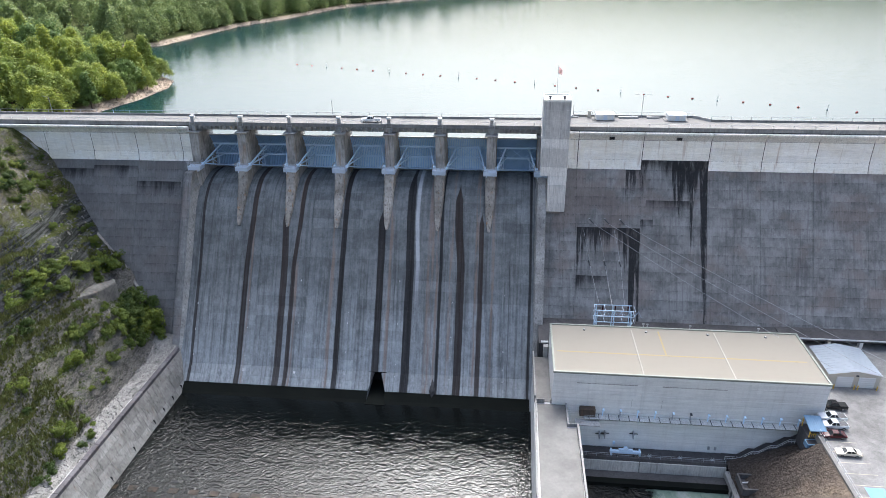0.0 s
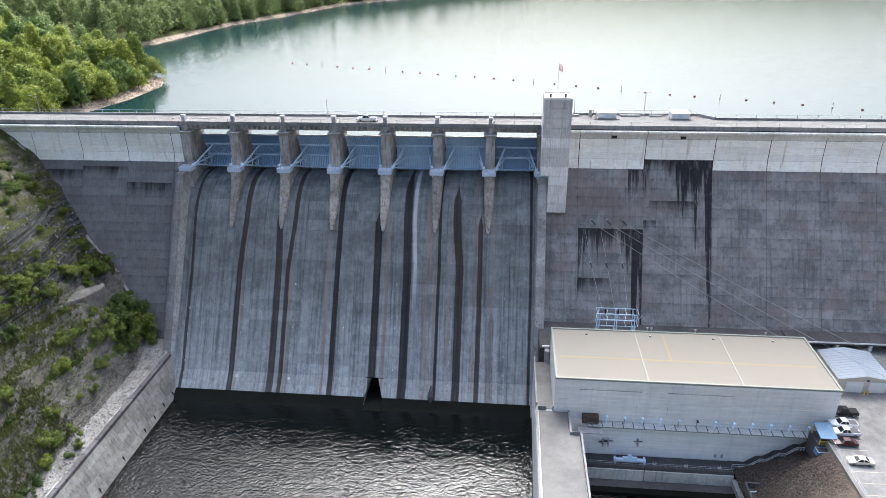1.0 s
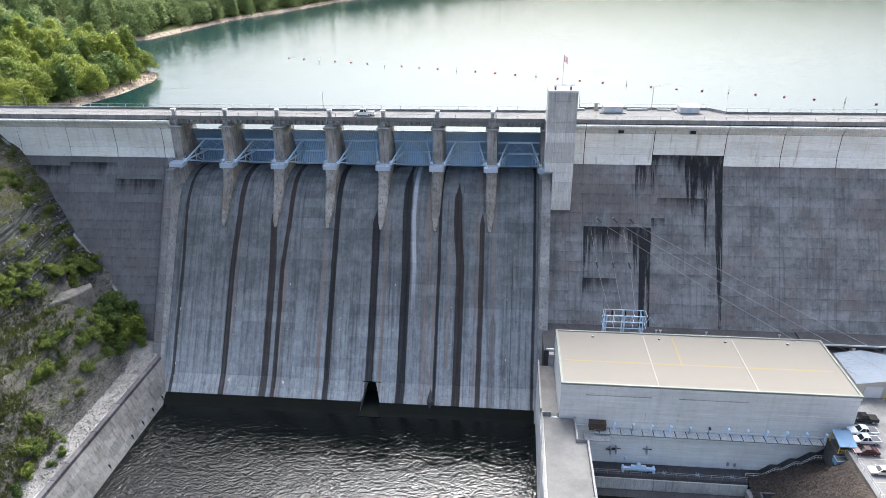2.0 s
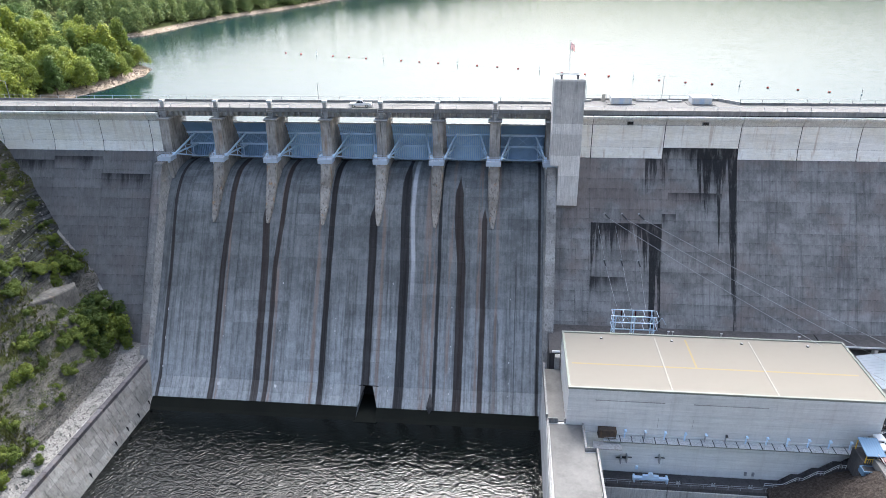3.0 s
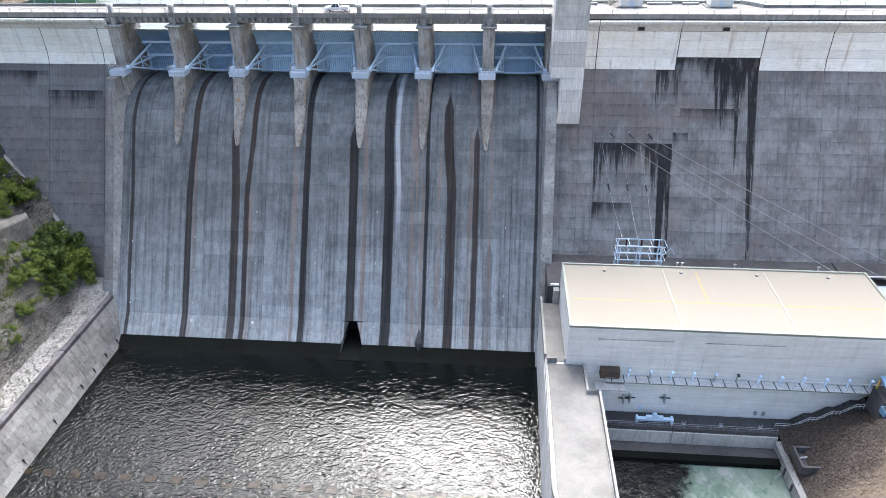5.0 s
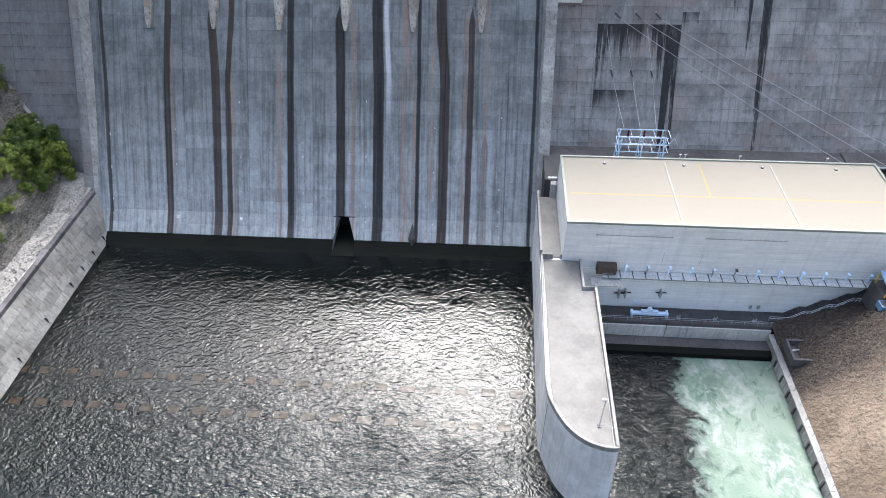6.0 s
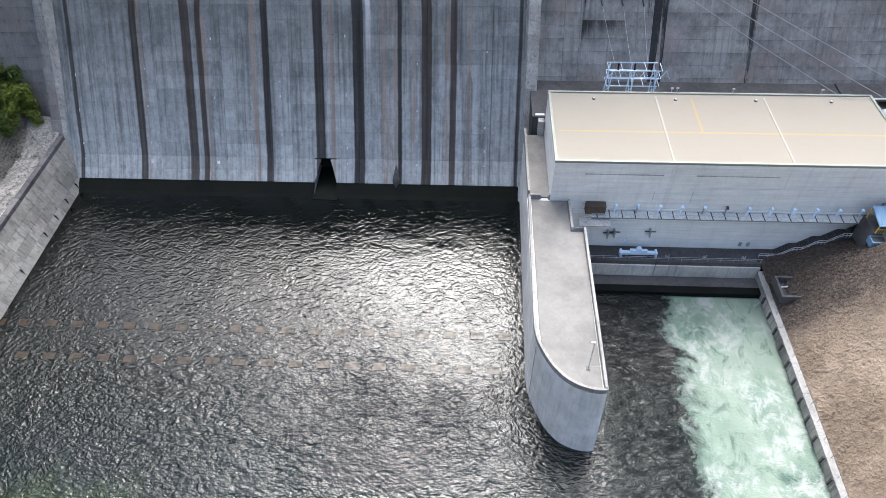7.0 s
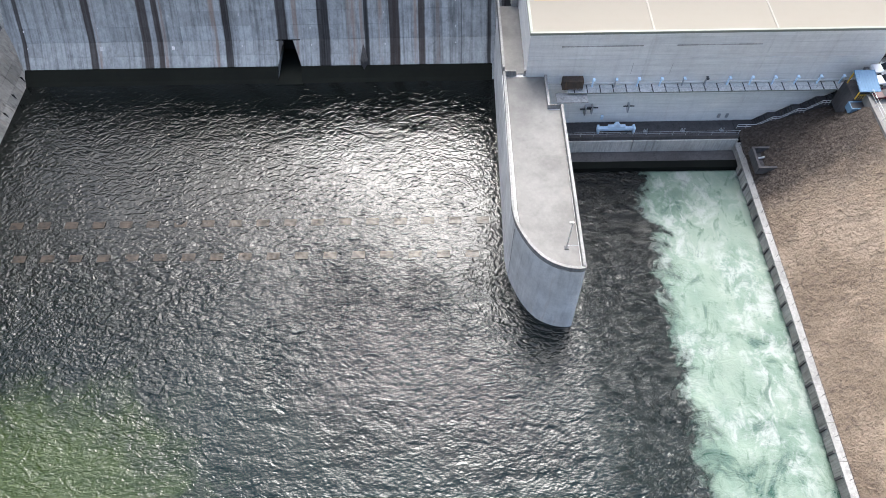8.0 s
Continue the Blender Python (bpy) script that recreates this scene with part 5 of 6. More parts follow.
part("nose_stain", prism_z(B(), [(55.5, -91.18), (56.6, -91.52), (56.6, -91.45), (55.5, -91.1)], 13.9, 14.0), M_GIRD, divide)
part("pilaster", box(B(), 52.2, -33.0, 13.7, 53.4, -31.6, 17.1, 0.04), M_SIDE, divide, "grey upright pilaster beside the powerhouse")

lampp = thing("lamp_pole", "thin grey lamp pole standing on the divide wall", "lamp", (56.9, -87.6, 13.95))
part("pole", bar(B(), (0, 0, 0), (0, 0, 6.6), 0.07, 6), M_STEEL, lampp)
part("lamp_head", box(B(), -0.5, -0.14, 6.55, 0.1, 0.14, 6.72, 0.03), M_STEEL, lampp)
part("foot_plate", box(B(), -0.3, -0.3, 0, 0.3, 0.3, 0.12), M_DSTEEL, lampp)
part("chain_rail", bar(B(), (0, 0, 0.6), (2.0, 0, 0.6), 0.04, 5), M_STEEL, lampp)

# ---- tailrace wall on the other side, with ribs ----
twall = thing("tailrace_wall", "long low concrete tailrace wall with upright ribs", "wall", kind="structure")
ys = [-57, -62, -70, -77.4, -83, -88.7, -94, -99, -105, -110, -115.5, -121, -127, -133, -140, -160, -190]
for a, b in zip(ys, ys[1:]):
    xa, xb = channel_x(a), channel_x(b)
    bm = B()
    lo = [(xa, a), (xb, b + 0.05), (xb + 1.2, b + 0.05), (xa + 1.2, a)]
    prism_z(bm, lo, -5, 1.0)
    part("wall_length", bm, M_CHAN, twall)
    part("coping", prism_z(B(), [(xa - 0.12, a), (xb - 0.12, b + 0.05), (xb + 1.0, b + 0.05), (xa + 1.0, a)], 1.0, 1.3), M_COPING, twall, "flat concrete coping")
y = -63.0
while y > -150:
    x = channel_x(y)
    part("rib", prism_x(B(), [(y - 0.16, -1), (y + 0.16, -1), (y + 0.16, 0.9), (y - 0.16, 0.9)], x - 0.3, x), M_APRON, twall)
    y -= 3.4
bm = B()
for a, b in zip(ys, ys[1:]):
    bar(bm, (channel_x(a) + 0.5, a, 2.3), (channel_x(b) + 0.5, b, 2.3), 0.035, 5)
part("rail", bm, M_DSTEEL, twall, "thin pipe rail")
y = -58.0
while y > -150:
    part("rail_post", bar(B(), (channel_x(y) + 0.5, y, 1.25), (channel_x(y) + 0.5, y, 2.3), 0.035, 5), M_DSTEEL, twall)
    y -= 3.0

pit = thing("valve_pit", "square open concrete pit set in the soil slope", "pit", (96.6, -63.0, 4.0))
for a in ((-2.0, -2.5, -1.6, 2.4), (1.7, -2.5, 2.1, 2.4), (-1.6, -2.5, 1.7, -2.1), (-1.6, 2.0, 1.7, 2.4)):
    part("side", box(B(), a[0], a[1], -1.5, a[2], a[3], 0.3), M_APRON, pit)
part("floor", box(B(), -1.6, -1.8, -1.5, 1.7, 1.8, -0.9), M_SOOT, pit)
part("pipe", bar(B(), (-1.3, 0.4, -0.7), (1.2, 0.9, -0.7), 0.2, 8), M_STEEL, pit, "grey pipe")

# stair along the foot of the powerhouse, in four flights
stair = thing("slope_stair", "dark concrete stair with pale zigzag railing beside the powerhouse wall", "stair", (97, -53.4, 2.2), kind="structure")
stair.location = (0, 0, 0)
part("lower_landing", box(B(), 93.72, -54.5, -2, 97.4, -52.25, 2.3), M_APRON, stair)
tread = mesh_of("step", box(B(), -0.17, -1.05, -2.2, 0.17, 1.05, 0.0), M_APRON)
line = [(94.0, 2.3), (97.4, 2.3)]
x, z = 97.4, 2.3
for flight in range(4):
    for i in range(7):
        z += 0.285
        o = new("step", tread)
        o.parent, o.location = stair, (x + 0.17, -53.4, z)
        x += 0.33
    line.append((x, z))
    if flight < 3:
        part("landing", box(B(), x, -54.45, z - 2.4, x + 1.35, -52.3, z), M_APRON, stair)
        x += 1.35
        line.append((x, z))
part("upper_landing", box(B(), x, -54.45, z - 4, 112.4, -52.3, z), M_APRON, stair)
bm = B()
for (xa, za), (xb, zb) in zip(line, line[1:] + [(112.0, z)]):
    for h in (1.0, 0.5):
        bar(bm, (xa, -54.4, za + h), (xb, -54.4, zb + h), 0.055, 5)
    bar(bm, (xa, -54.4, za), (xa, -54.4, za + 1.0), 0.04, 5)
    bar(bm, ((xa + xb) / 2, -54.4, (za + zb) / 2), ((xa + xb) / 2, -54.4, (za + zb) / 2 + 1.0), 0.04, 5)
part("stair_rail", bm, M_WHITE, stair, "pale zigzag pipe railing")

canopy = thing("entrance_canopy", "pale blue sloping metal canopy over a yellow doorway", "canopy", (110.2, -56.9, 14.0))
bm = prism_x(B(), [(-2.1, 1.75), (2.1, 2.6), (2.1, 2.78), (-2.1, 1.93)], -1.75, 1.75)
roof = part("canopy_roof", bm, M_CANOPY, canopy)
for i in range(8):
    part("roof_rib", beam(B(), (-1.6 + 0.457 * i, -2.1, 1.95), (-1.6 + 0.457 * i, 2.1, 2.8), 0.05, 0.05), M_CANOPY, roof)
for sx in (-1.6, 1.6):
    for sy, top in ((-1.9, 1.8), (1.9, 2.55)):
        part("column", box(B(), sx - 0.08, sy - 0.08, 0, sx + 0.08, sy + 0.08, top), M_YPOST, canopy, "yellow steel column")
part("landing_slab", box(B(), -1.75, -1.7, -5.0, 1.78, 2.6, 0.02), M_APRON, canopy)
for i in range(9):
    part("gate_bar", box(B(), -1.55 + 0.39 * i - 0.03, -2.0, 0.02, -1.55 + 0.39 * i + 0.03, -1.94, 0.95), M_YPOST, canopy, "yellow gate bar")
part("gate_rail", box(B(), -1.6, -2.0, 0.95, 1.6, -1.92, 1.05), M_YPOST, canopy, "yellow gate rail")
hatch = thing("slope_hatch", "grey-blue steel hatch set in the soil slope", "hatch", (109.4, -59.7, 13.2))
for a in ((-1.6, -0.9, 1.6, -0.7), (-1.6, 0.7, 1.6, 0.9), (-1.6, -0.7, -1.4, 0.7), (1.4, -0.7, 1.6, 0.7)):
    part("frame_bar", box(B(), a[0], a[1], -1.0, a[2], a[3], 0.3, 0.03), M_CANOPY, hatch)
part("cover", box(B(), -1.4, -0.7, -0.6, 1.4, 0.7, 0.25), M_DSTEEL, hatch)

# ---- car park ----
lot = solid("parking_lot", prism_z(B(), [(110.3, -300), (190, -300), (190, -12.0), (114.3, -12.0), (114.3, -52.0), (112.0, -52.0), (112.0, -58.6), (110.3, -58.6)], 7.0, LOT), M_LOT,
            "worn pale grey paved car park", "car park", kind="structure")
yard = solid("transformer_deck", prism_z(B(), [(51.0, -31.4), (114.2, -31.4), (114.2, -12.0), (51.0, -12.0)], 8, 17.2), M_APRON, "concrete deck between powerhouse and dam", "deck", kind="structure")
ledge = thing("rear_wall", "pale concrete wall with pillars behind the car park", "wall", kind="structure")
part("rear_slab", box(B(), 114.4, -24.2, 16.9, 190, -11.0, 17.4), M_APRON, ledge)
part("edge_rail", box(B(), 114.4, -24.4, 17.4, 190, -24.2, 17.75), M_WHITE, ledge, "white edge beam")
for i in range(9):
    part("pillar", box(B(), 118 + 8 * i, -24.0, 14.9, 118.8 + 8 * i, -22.8, 16.9), M_PALE, ledge)
part("rear_edge_beam", box(B(), 51.6, -31.36, 17.2, 53.4, -30.9, 17.6), M_WHITE, ledge)
fence = thing("edge_fence", "thin metal fence along the edge of the car park", "fence", (110.9, -80, LOT))
fence.location = (0, 0, 0)
post = mesh_of("post", bar(B(), (0, 0, 0), (0, 0, 1.3), 0.05, 6), M_STEEL)
for i in range(40):
    o = new("post", post)
    o.parent, o.location = fence, (110.5, -58.8 - 3 * i, LOT - 0.01)
for h in (0.7, 1.28):
    part("rail", bar(B(), (110.5, -58.8, LOT + h), (110.5, -175, LOT + h), 0.035, 5), M_STEEL, fence)
kerb = solid("lot_kerb", box(B(), 110.0, -300, 13.6, 110.32, -58.6, LOT + 0.12), M_DECK, "low concrete kerb at the car park edge", "kerb", kind="structure")
marks = thing("bay_marking", "faded painted parking bay lines", "marking", kind="structure")
for i in range(9):
    y = -57.9 - 3.1 * i
    part("line", box(B(), 111.0, y - 0.06, LOT + 0.004, 117.2, y + 0.06, LOT + 0.008), M_LINE, marks)
part("blue_bay", box(B(), 113.0, -76.6, LOT + 0.004, 116.6, -73.9, LOT + 0.009), M_SIGNBLUE, marks, "faded blue painted bay")

# ---- shed ----
shed = thing("metal_shed", "beige metal shed with pale gable roof and two white doors", "shed", (124.9, -35.4, LOT))
part("siding", prism_x(B(), [(-5.7, 0)] + [(5.7, 0)] + [(5.7, 3.6)] + [(-5.7, 3.6)], -5.9, 5.9), M_BEIGE, shed)
for s in (-5.75, 5.65):
    bm = B()
    v = [bm.verts.new(p) for p in ((-5.9, s, 3.6), (5.9, s, 3.6), (0, s, 4.65), (-5.9, s + 0.1, 3.6), (5.9, s + 0.1, 3.6), (0, s + 0.1, 4.65))]
    for f in ((0, 1, 2), (5, 4, 3), (0, 3, 4, 1), (1, 4, 5, 2), (2, 5, 3, 0)):
        bm.faces.new([v[i] for i in f])
    part("gable", bm, M_BEIGE, shed)
for s in (-1, 1):
    bm = B()
    v = [bm.verts.new(p) for p in ((0, -6.0, 4.72), (0, 6.0, 4.72), (s * 6.1, 6.0, 3.62), (s * 6.1, -6.0, 3.62))]
    bm.faces.new(v)
    bmesh.ops.solidify(bm, geom=bm.faces[:], thickness=0.12)
    rf = part("roof", bm, M_METALROOF, shed, "pale blue-white metal roof")
    for i in range(13):
        yy = -5.8 + i * 0.96
        part("roof_rib", beam(B(), (0, yy, 4.84), (s * 6.1, yy, 3.74), 0.06, 0.05), M_METALROOF, rf)
for x in (-2.1, 2.9):
    d = part("roller_door", box(B(), x - 1.85, -5.86, 0.02, x + 1.85, -5.72, 2.9), M_WHITE, shed, "white roller door")
    for i in range(5):
        part("door_slat", box(B(), x - 1.8, -5.89, 0.15 + 0.55 * i, x + 1.8, -5.85, 0.6 + 0.55 * i), M_WHITE, d)
part("wall_lamp", box(B(), 0.25, -5.95, 3.2, 0.75, -5.7, 3.5), M_DSTEEL, shed, "dark wall lamp")
bol = None
for x in (-4.6, 0.0, 0.8, 5.1):
    if bol is None:
        bol = tagged(new("bollard", mesh_of("bollard", bar(B(), (0, 0, 0), (0, 0, 1.15), 0.13, 10), M_YPOST)), "yellow painted steel bollard by the shed doors", "bollard", "shed bollards")
        bol.location = (124.9 + x, -42.0, LOT)
    else:
        copy_thing(bol, pose(124.9 + x, -42.0, LOT))


# ---- vehicles ----
def vehicle(name, label, body_mat, x, y, z, turn, truck, group="parked vehicles"):
    """A car or pickup: shaped body, glazed cab, bumpers, lamps and wheels. It faces -x before the turn."""
    ob = thing(name, label, "car" if not truck else "pickup truck", (x, y, z), group)
    L, W = (5.7, 1.96) if truck else (4.8, 1.8)
    if truck:
        side = [(-2.85, 0.45), (-2.85, 0.95), (-2.7, 1.08), (-1.35, 1.16), (-1.2, 1.18), (0.9, 1.18), (0.9, 1.2), (2.8, 1.2), (2.85, 1.1), (2.85, 0.5)]
        cab = [(-1.3, 1.16), (-0.6, 1.82), (0.55, 1.86), (0.95, 1.2)]
    else:
        side = [(-2.4, 0.35), (-2.4, 0.68), (-2.25, 0.8), (-1.1, 0.93), (1.5, 0.98), (2.3, 0.92), (2.4, 0.8), (2.4, 0.4)]
        cab = [(-1.15, 0.92), (-0.45, 1.4), (0.75, 1.42), (1.6, 0.96)]

    def extrude(pts, half, taper=0.0):
        bm = B()
        zmin, zmax = min(p[1] for p in pts), max(p[1] for p in pts)
        a = [bm.verts.new((p[0], -half + taper * (p[1] - zmin) / max(0.01, zmax - zmin), p[1])) for p in pts]
        b = [bm.verts.new((p[0], half - taper * (p[1] - zmin) / max(0.01, zmax - zmin), p[1])) for p in pts]
        n = len(pts)
        for i in range(n):
            bm.faces.new((a[i], a[(i + 1) % n], b[(i + 1) % n], b[i]))
        bm.faces.new(a[::-1]), bm.faces.new(b)
        bmesh.ops.recalc_face_normals(bm, faces=bm.faces)
        bmesh.ops.bevel(bm, geom=bm.edges[:], offset=0.06, segments=2, affect="EDGES")
        return bm

    part("body", extrude(side, W / 2), body_mat, ob, smooth=False)
    part("window_band", extrude(cab, W / 2 - 0.08, 0.22), M_CARGLASS, ob, "dark glazing")
    top = sorted(cab, key=lambda p: -p[1])[:2]
    xa, xb = min(p[0] for p in top), max(p[0] for p in top)
    zt = max(p[1] for p in top)
    part("cab_roof", box(B(), xa - 0.05, -W / 2 + 0.28, zt - 0.04, xb + 0.05, W / 2 - 0.28, zt + 0.05, 0.03), body_mat, ob)
    for s in (-1, 1):
        yy = s * (W / 2 - 0.19)
        for p, q in ((cab[0], cab[1]), (cab[3], cab[2])):
            part("pillar", beam(B(), (p[0], s * (W / 2 - 0.1), p[1]), (q[0], s * (W / 2 - 0.29), q[1]), 0.1, 0.09), body_mat, ob)
        mid = (xa + xb) / 2 + 0.1
        part("pillar", beam(B(), (mid, s * (W / 2 - 0.07), cab[0][1]), (mid, s * (W / 2 - 0.29), zt), 0.11, 0.08), body_mat, ob)
        for wx in ((-1.8, 1.75) if truck else (-1.45, 1.4)):
            r = 0.4 if truck else 0.33
            w = part("wheel", bar(B(), (wx, s * (W / 2 - 0.24), r), (wx, s * (W / 2 + 0.015), r), r, 16), M_TYRE, ob, "black tyre")
            part("rim", bar(B(), (wx, s * (W / 2 - 0.1), r), (wx, s * (W / 2 + 0.03), r), r * 0.62, 12), M_CHROME, w, "bright wheel rim")
        part("headlight", box(B(), -L / 2 - 0.02, s * (W / 2 - 0.3) - 0.2, 0.7 if not truck else 0.8, -L / 2 + 0.12, s * (W / 2 - 0.3) + 0.2, 0.84 if not truck else 1.0, 0.02), M_LAMP, ob, "clear headlight")
        part("tail_light", box(B(), L / 2 - 0.1, s * (W / 2 - 0.2) - 0.13, 0.68 if not truck else 0.75, L / 2 + 0.02, s * (W / 2 - 0.2) + 0.13, 0.84 if not truck else 1.05, 0.02), M_TAIL, ob, "red tail light")
        part("mirror", box(B(), cab[0][0] + 0.1, s * (W / 2 + 0.1) - 0.1, cab[0][1] + 0.05, cab[0][0] + 0.28, s * (W / 2 + 0.1) + 0.1, cab[0][1] + 0.25, 0.03), body_mat, ob)
    for s, xx in ((-1, -L / 2), (1, L / 2)):
        part("bumper", box(B(), xx - 0.08, -W / 2 + 0.08, 0.36, xx + 0.08, W / 2 - 0.08, 0.6, 0.04), M_CHROME if truck else body_mat, ob)
    if truck:
        part("bed_liner", box(B(), 1.05, -W / 2 + 0.16, 1.15, 2.7, W / 2 - 0.16, 1.215), M_DSTEEL if body_mat is not M_CARBLACK else M_TYRE, ob, "dark open load bed")
    ob.matrix_basis = pose(x, y, z, 0, 0, turn)
    return ob


vehicle("pickup_truck", "black pickup truck with open bed in the car park", M_CARBLACK, 117.1, -49.5, LOT, 0, True)
vehicle("pickup_truck", "white pickup truck parked beside the powerhouse", M_CARWHITE, 115.2, -53.6, LOT, 2, True)
vehicle("pickup_truck", "white crew-cab pickup truck parked in a bay", M_CARWHITE, 114.4, -56.3, LOT, 2, True)
vehicle("sedan_car", "dark maroon saloon car parked in a bay", M_CARRED, 113.2, -59.4, LOT, 2, False)
vehicle("sedan_car", "cream saloon car parked across a painted bay", M_CARCREAM, 113.8, -64.8, LOT, -2, False)
vehicle("pickup_truck", "white pickup truck on the dam crest road", M_CARWHITE, 1.3, 7.4, ROAD, 0, True, "crest vehicles")

# ---- crest fixtures ----
for x0, x1 in ((66.2, 71.4), (86.4, 91.4)):
    ob = thing("hatch_cover", "large white boxy equipment cover on the crest deck", "equipment cover", ((x0 + x1) / 2, 14.2, ROAD), "crest covers")
    w = (x1 - x0) / 2
    part("shell", box(B(), -w, -1.9, 0.15, w, 1.9, 1.75, 0.12), M_WHITE, ob)
    part("lid", prism_x(B(), [(-2.0, 1.75), (2.0, 1.75), (1.7, 1.95), (-1.7, 1.95)], -w - 0.08, w + 0.08), M_WHITE, ob)
    part("plinth", box(B(), -w - 0.9, -2.3, 0, w + 0.9, 2.3, 0.15), M_DECK, ob)
    for i in range(4):
        part("panel_rib", box(B(), -w + 0.6 + i * (2 * w - 1.2) / 3 - 0.04, -1.95, 0.2, -w + 0.6 + i * (2 * w - 1.2) / 3 + 0.04, -1.89, 1.7), M_CAP, ob)
    part("door_panel", box(B(), -0.5, -1.96, 0.2, 0.5, -1.9, 1.6, 0.01), M_CAP, ob)
kiosk = thing("control_box", "small beige control box on the crest deck", "box", (64.6, 15.9, ROAD))
part("case", box(B(), -0.45, -0.4, 0, 0.45, 0.4, 1.9, 0.04), M_BEIGE, kiosk)
part("case_lid", box(B(), -0.52, -0.47, 1.9, 0.52, 0.47, 2.0, 0.02), M_BEIGE, kiosk)
for x0, x1, y0, y1 in ((73.0, 78.5, 15.2, 16.0), (81.0, 84.6, 15.2, 16.0), (58.8, 61.5, 15.0, 15.8)):
    solid("low_kerb", box(B(), x0, y0, ROAD - 0.01, x1, y1, ROAD + 0.5, 0.05), M_GIRD, "low dark concrete kerb block on the deck", "kerb", "deck kerbs")


def lamp(x, y, h, arms):
    ob = thing("street_lamp", "slender grey lamp post on the dam crest", "street lamp", (x, y, ROAD), "crest lamps")
    part("pole", bar(B(), (0, 0, 0), (0, 0, h), 0.07, 8), M_STEEL, ob)
    part("base", bar(B(), (0, 0, 0), (0, 0, 0.5), 0.14, 8), M_STEEL, ob)
    for s in arms:
        a = part("arm", bar(B(), (0, 0, h - 0.1), (s * 1.6, 0, h + 0.25), 0.04, 6), M_STEEL, ob)
        part("lamp_head", box(B(), s * 1.5, -0.13, h + 0.2, s * 2.15, 0.13, h + 0.34, 0.03), M_STEEL, a)
    return ob


lamp(-11.3, 12.2, 5.2, ())
lamp(79.6, 16.2, 6.6, (-1, 1))
lamp(60.0, 15.8, 4.6, ())
lamp(-103.0, 14.6, 4.9, (-1,))

for x, z in ((69.8, 62.9), (87.8, 62.9)):
    ob = thing("face_vent", "small dark louvred vent high on the dam face", "vent", (x, 2.45, z), "face vents")
    part("frame", box(B(), -0.8, -0.25, -0.45, 0.8, 0.1, 0.45), M_GIRD, ob)
    part("void", box(B(), -0.68, -0.3, -0.35, 0.68, -0.24, 0.35), M_BLACK, ob)
    for i in range(4):
        part("slat", box(B(), -0.66, -0.36, -0.3 + 0.17 * i, 0.66, -0.3, -0.26 + 0.17 * i), M_DSTEEL, ob)

# ---- take-off rack and cables ----
rack = thing("take_off_rack", "pale blue lattice steel cable rack behind the powerhouse", "steel rack", (70.1, -26.5, 17.2))
for x in (-4.6, 0.0, 4.6):
    for y in (-2.0, 2.0):
        part("column", beam(B(), (x, y, 0), (x * 0.92, y * 0.7, 8.5), 0.2, 0.2), M_RACK, rack)
    for z0, z1 in ((1.5, 4.8), (4.8, 7.9)):
        part("lattice_bar", beam(B(), (x, -1.9, z0), (x * 0.95, 1.7, z1), 0.09, 0.09), M_RACK, rack)
        part("lattice_bar", beam(B(), (x, 1.9, z0), (x * 0.95, -1.7, z1), 0.09, 0.09), M_RACK, rack)
for z in (5.1, 6.8, 8.5):
    for y in (-1.5, 1.5):
        part("cross_beam", beam(B(), (-4.9, y, z), (4.9, y, z), 0.14, 0.16), M_RACK if z != 6.8 else M_CAP, rack)
    for x in (-4.9, -2.3, 2.3, 5.3):
        part("cross_tie", beam(B(), (x, -1.5, z), (x, 1.5, z), 0.09, 0.09), M_CAP, rack)
for i in range(6):
    x = -5 + 2 * i
    part("lattice_bar", beam(B(), (x, -1.5, 6.8), (x + 1, -1.5, 8.5), 0.07, 0.07), M_RACK, rack)
    part("lattice_bar", beam(B(), (x + 1, -1.5, 8.5), (x + 2, -1.5, 6.8), 0.07, 0.07), M_RACK, rack)
for x in (-2.6, 0.6, 3.9):
    s = part("insulator", bar(B(), (x, 1.2, 7.0), (x, 1.5, 8.3), 0.13, 8), M_CARRED, rack, "reddish insulator string")
    for i in range(5):
        part("disc", bar(B(), (x, 1.2 + 0.06 * i, 7.1 + 0.25 * i), (x, 1.21 + 0.06 * i, 7.18 + 0.25 * i), 0.22, 8), M_CARRED, s)


def cable(points, r=0.035, label="thin pale overhead power cable"):
    c = bpy.data.curves.new("power_cable", "CURVE")
    c.dimensions, c.bevel_depth, c.bevel_resolution = "3D", r, 1
    sp = c.splines.new("POLY")
    (a, b) = Vector(points[0]), Vector(points[1])
    n = 16
    sp.points.add(n)
    for i in range(n + 1):
        t = i / n
        p = a.lerp(b, t)
        sp.points[i].co = (p.x, p.y, p.z - 4 * points[2] * t * (1 - t), 1)
    c.materials.append(M_STEEL)
    return tagged(new("power_cable", c), label, "cable", "power cables")


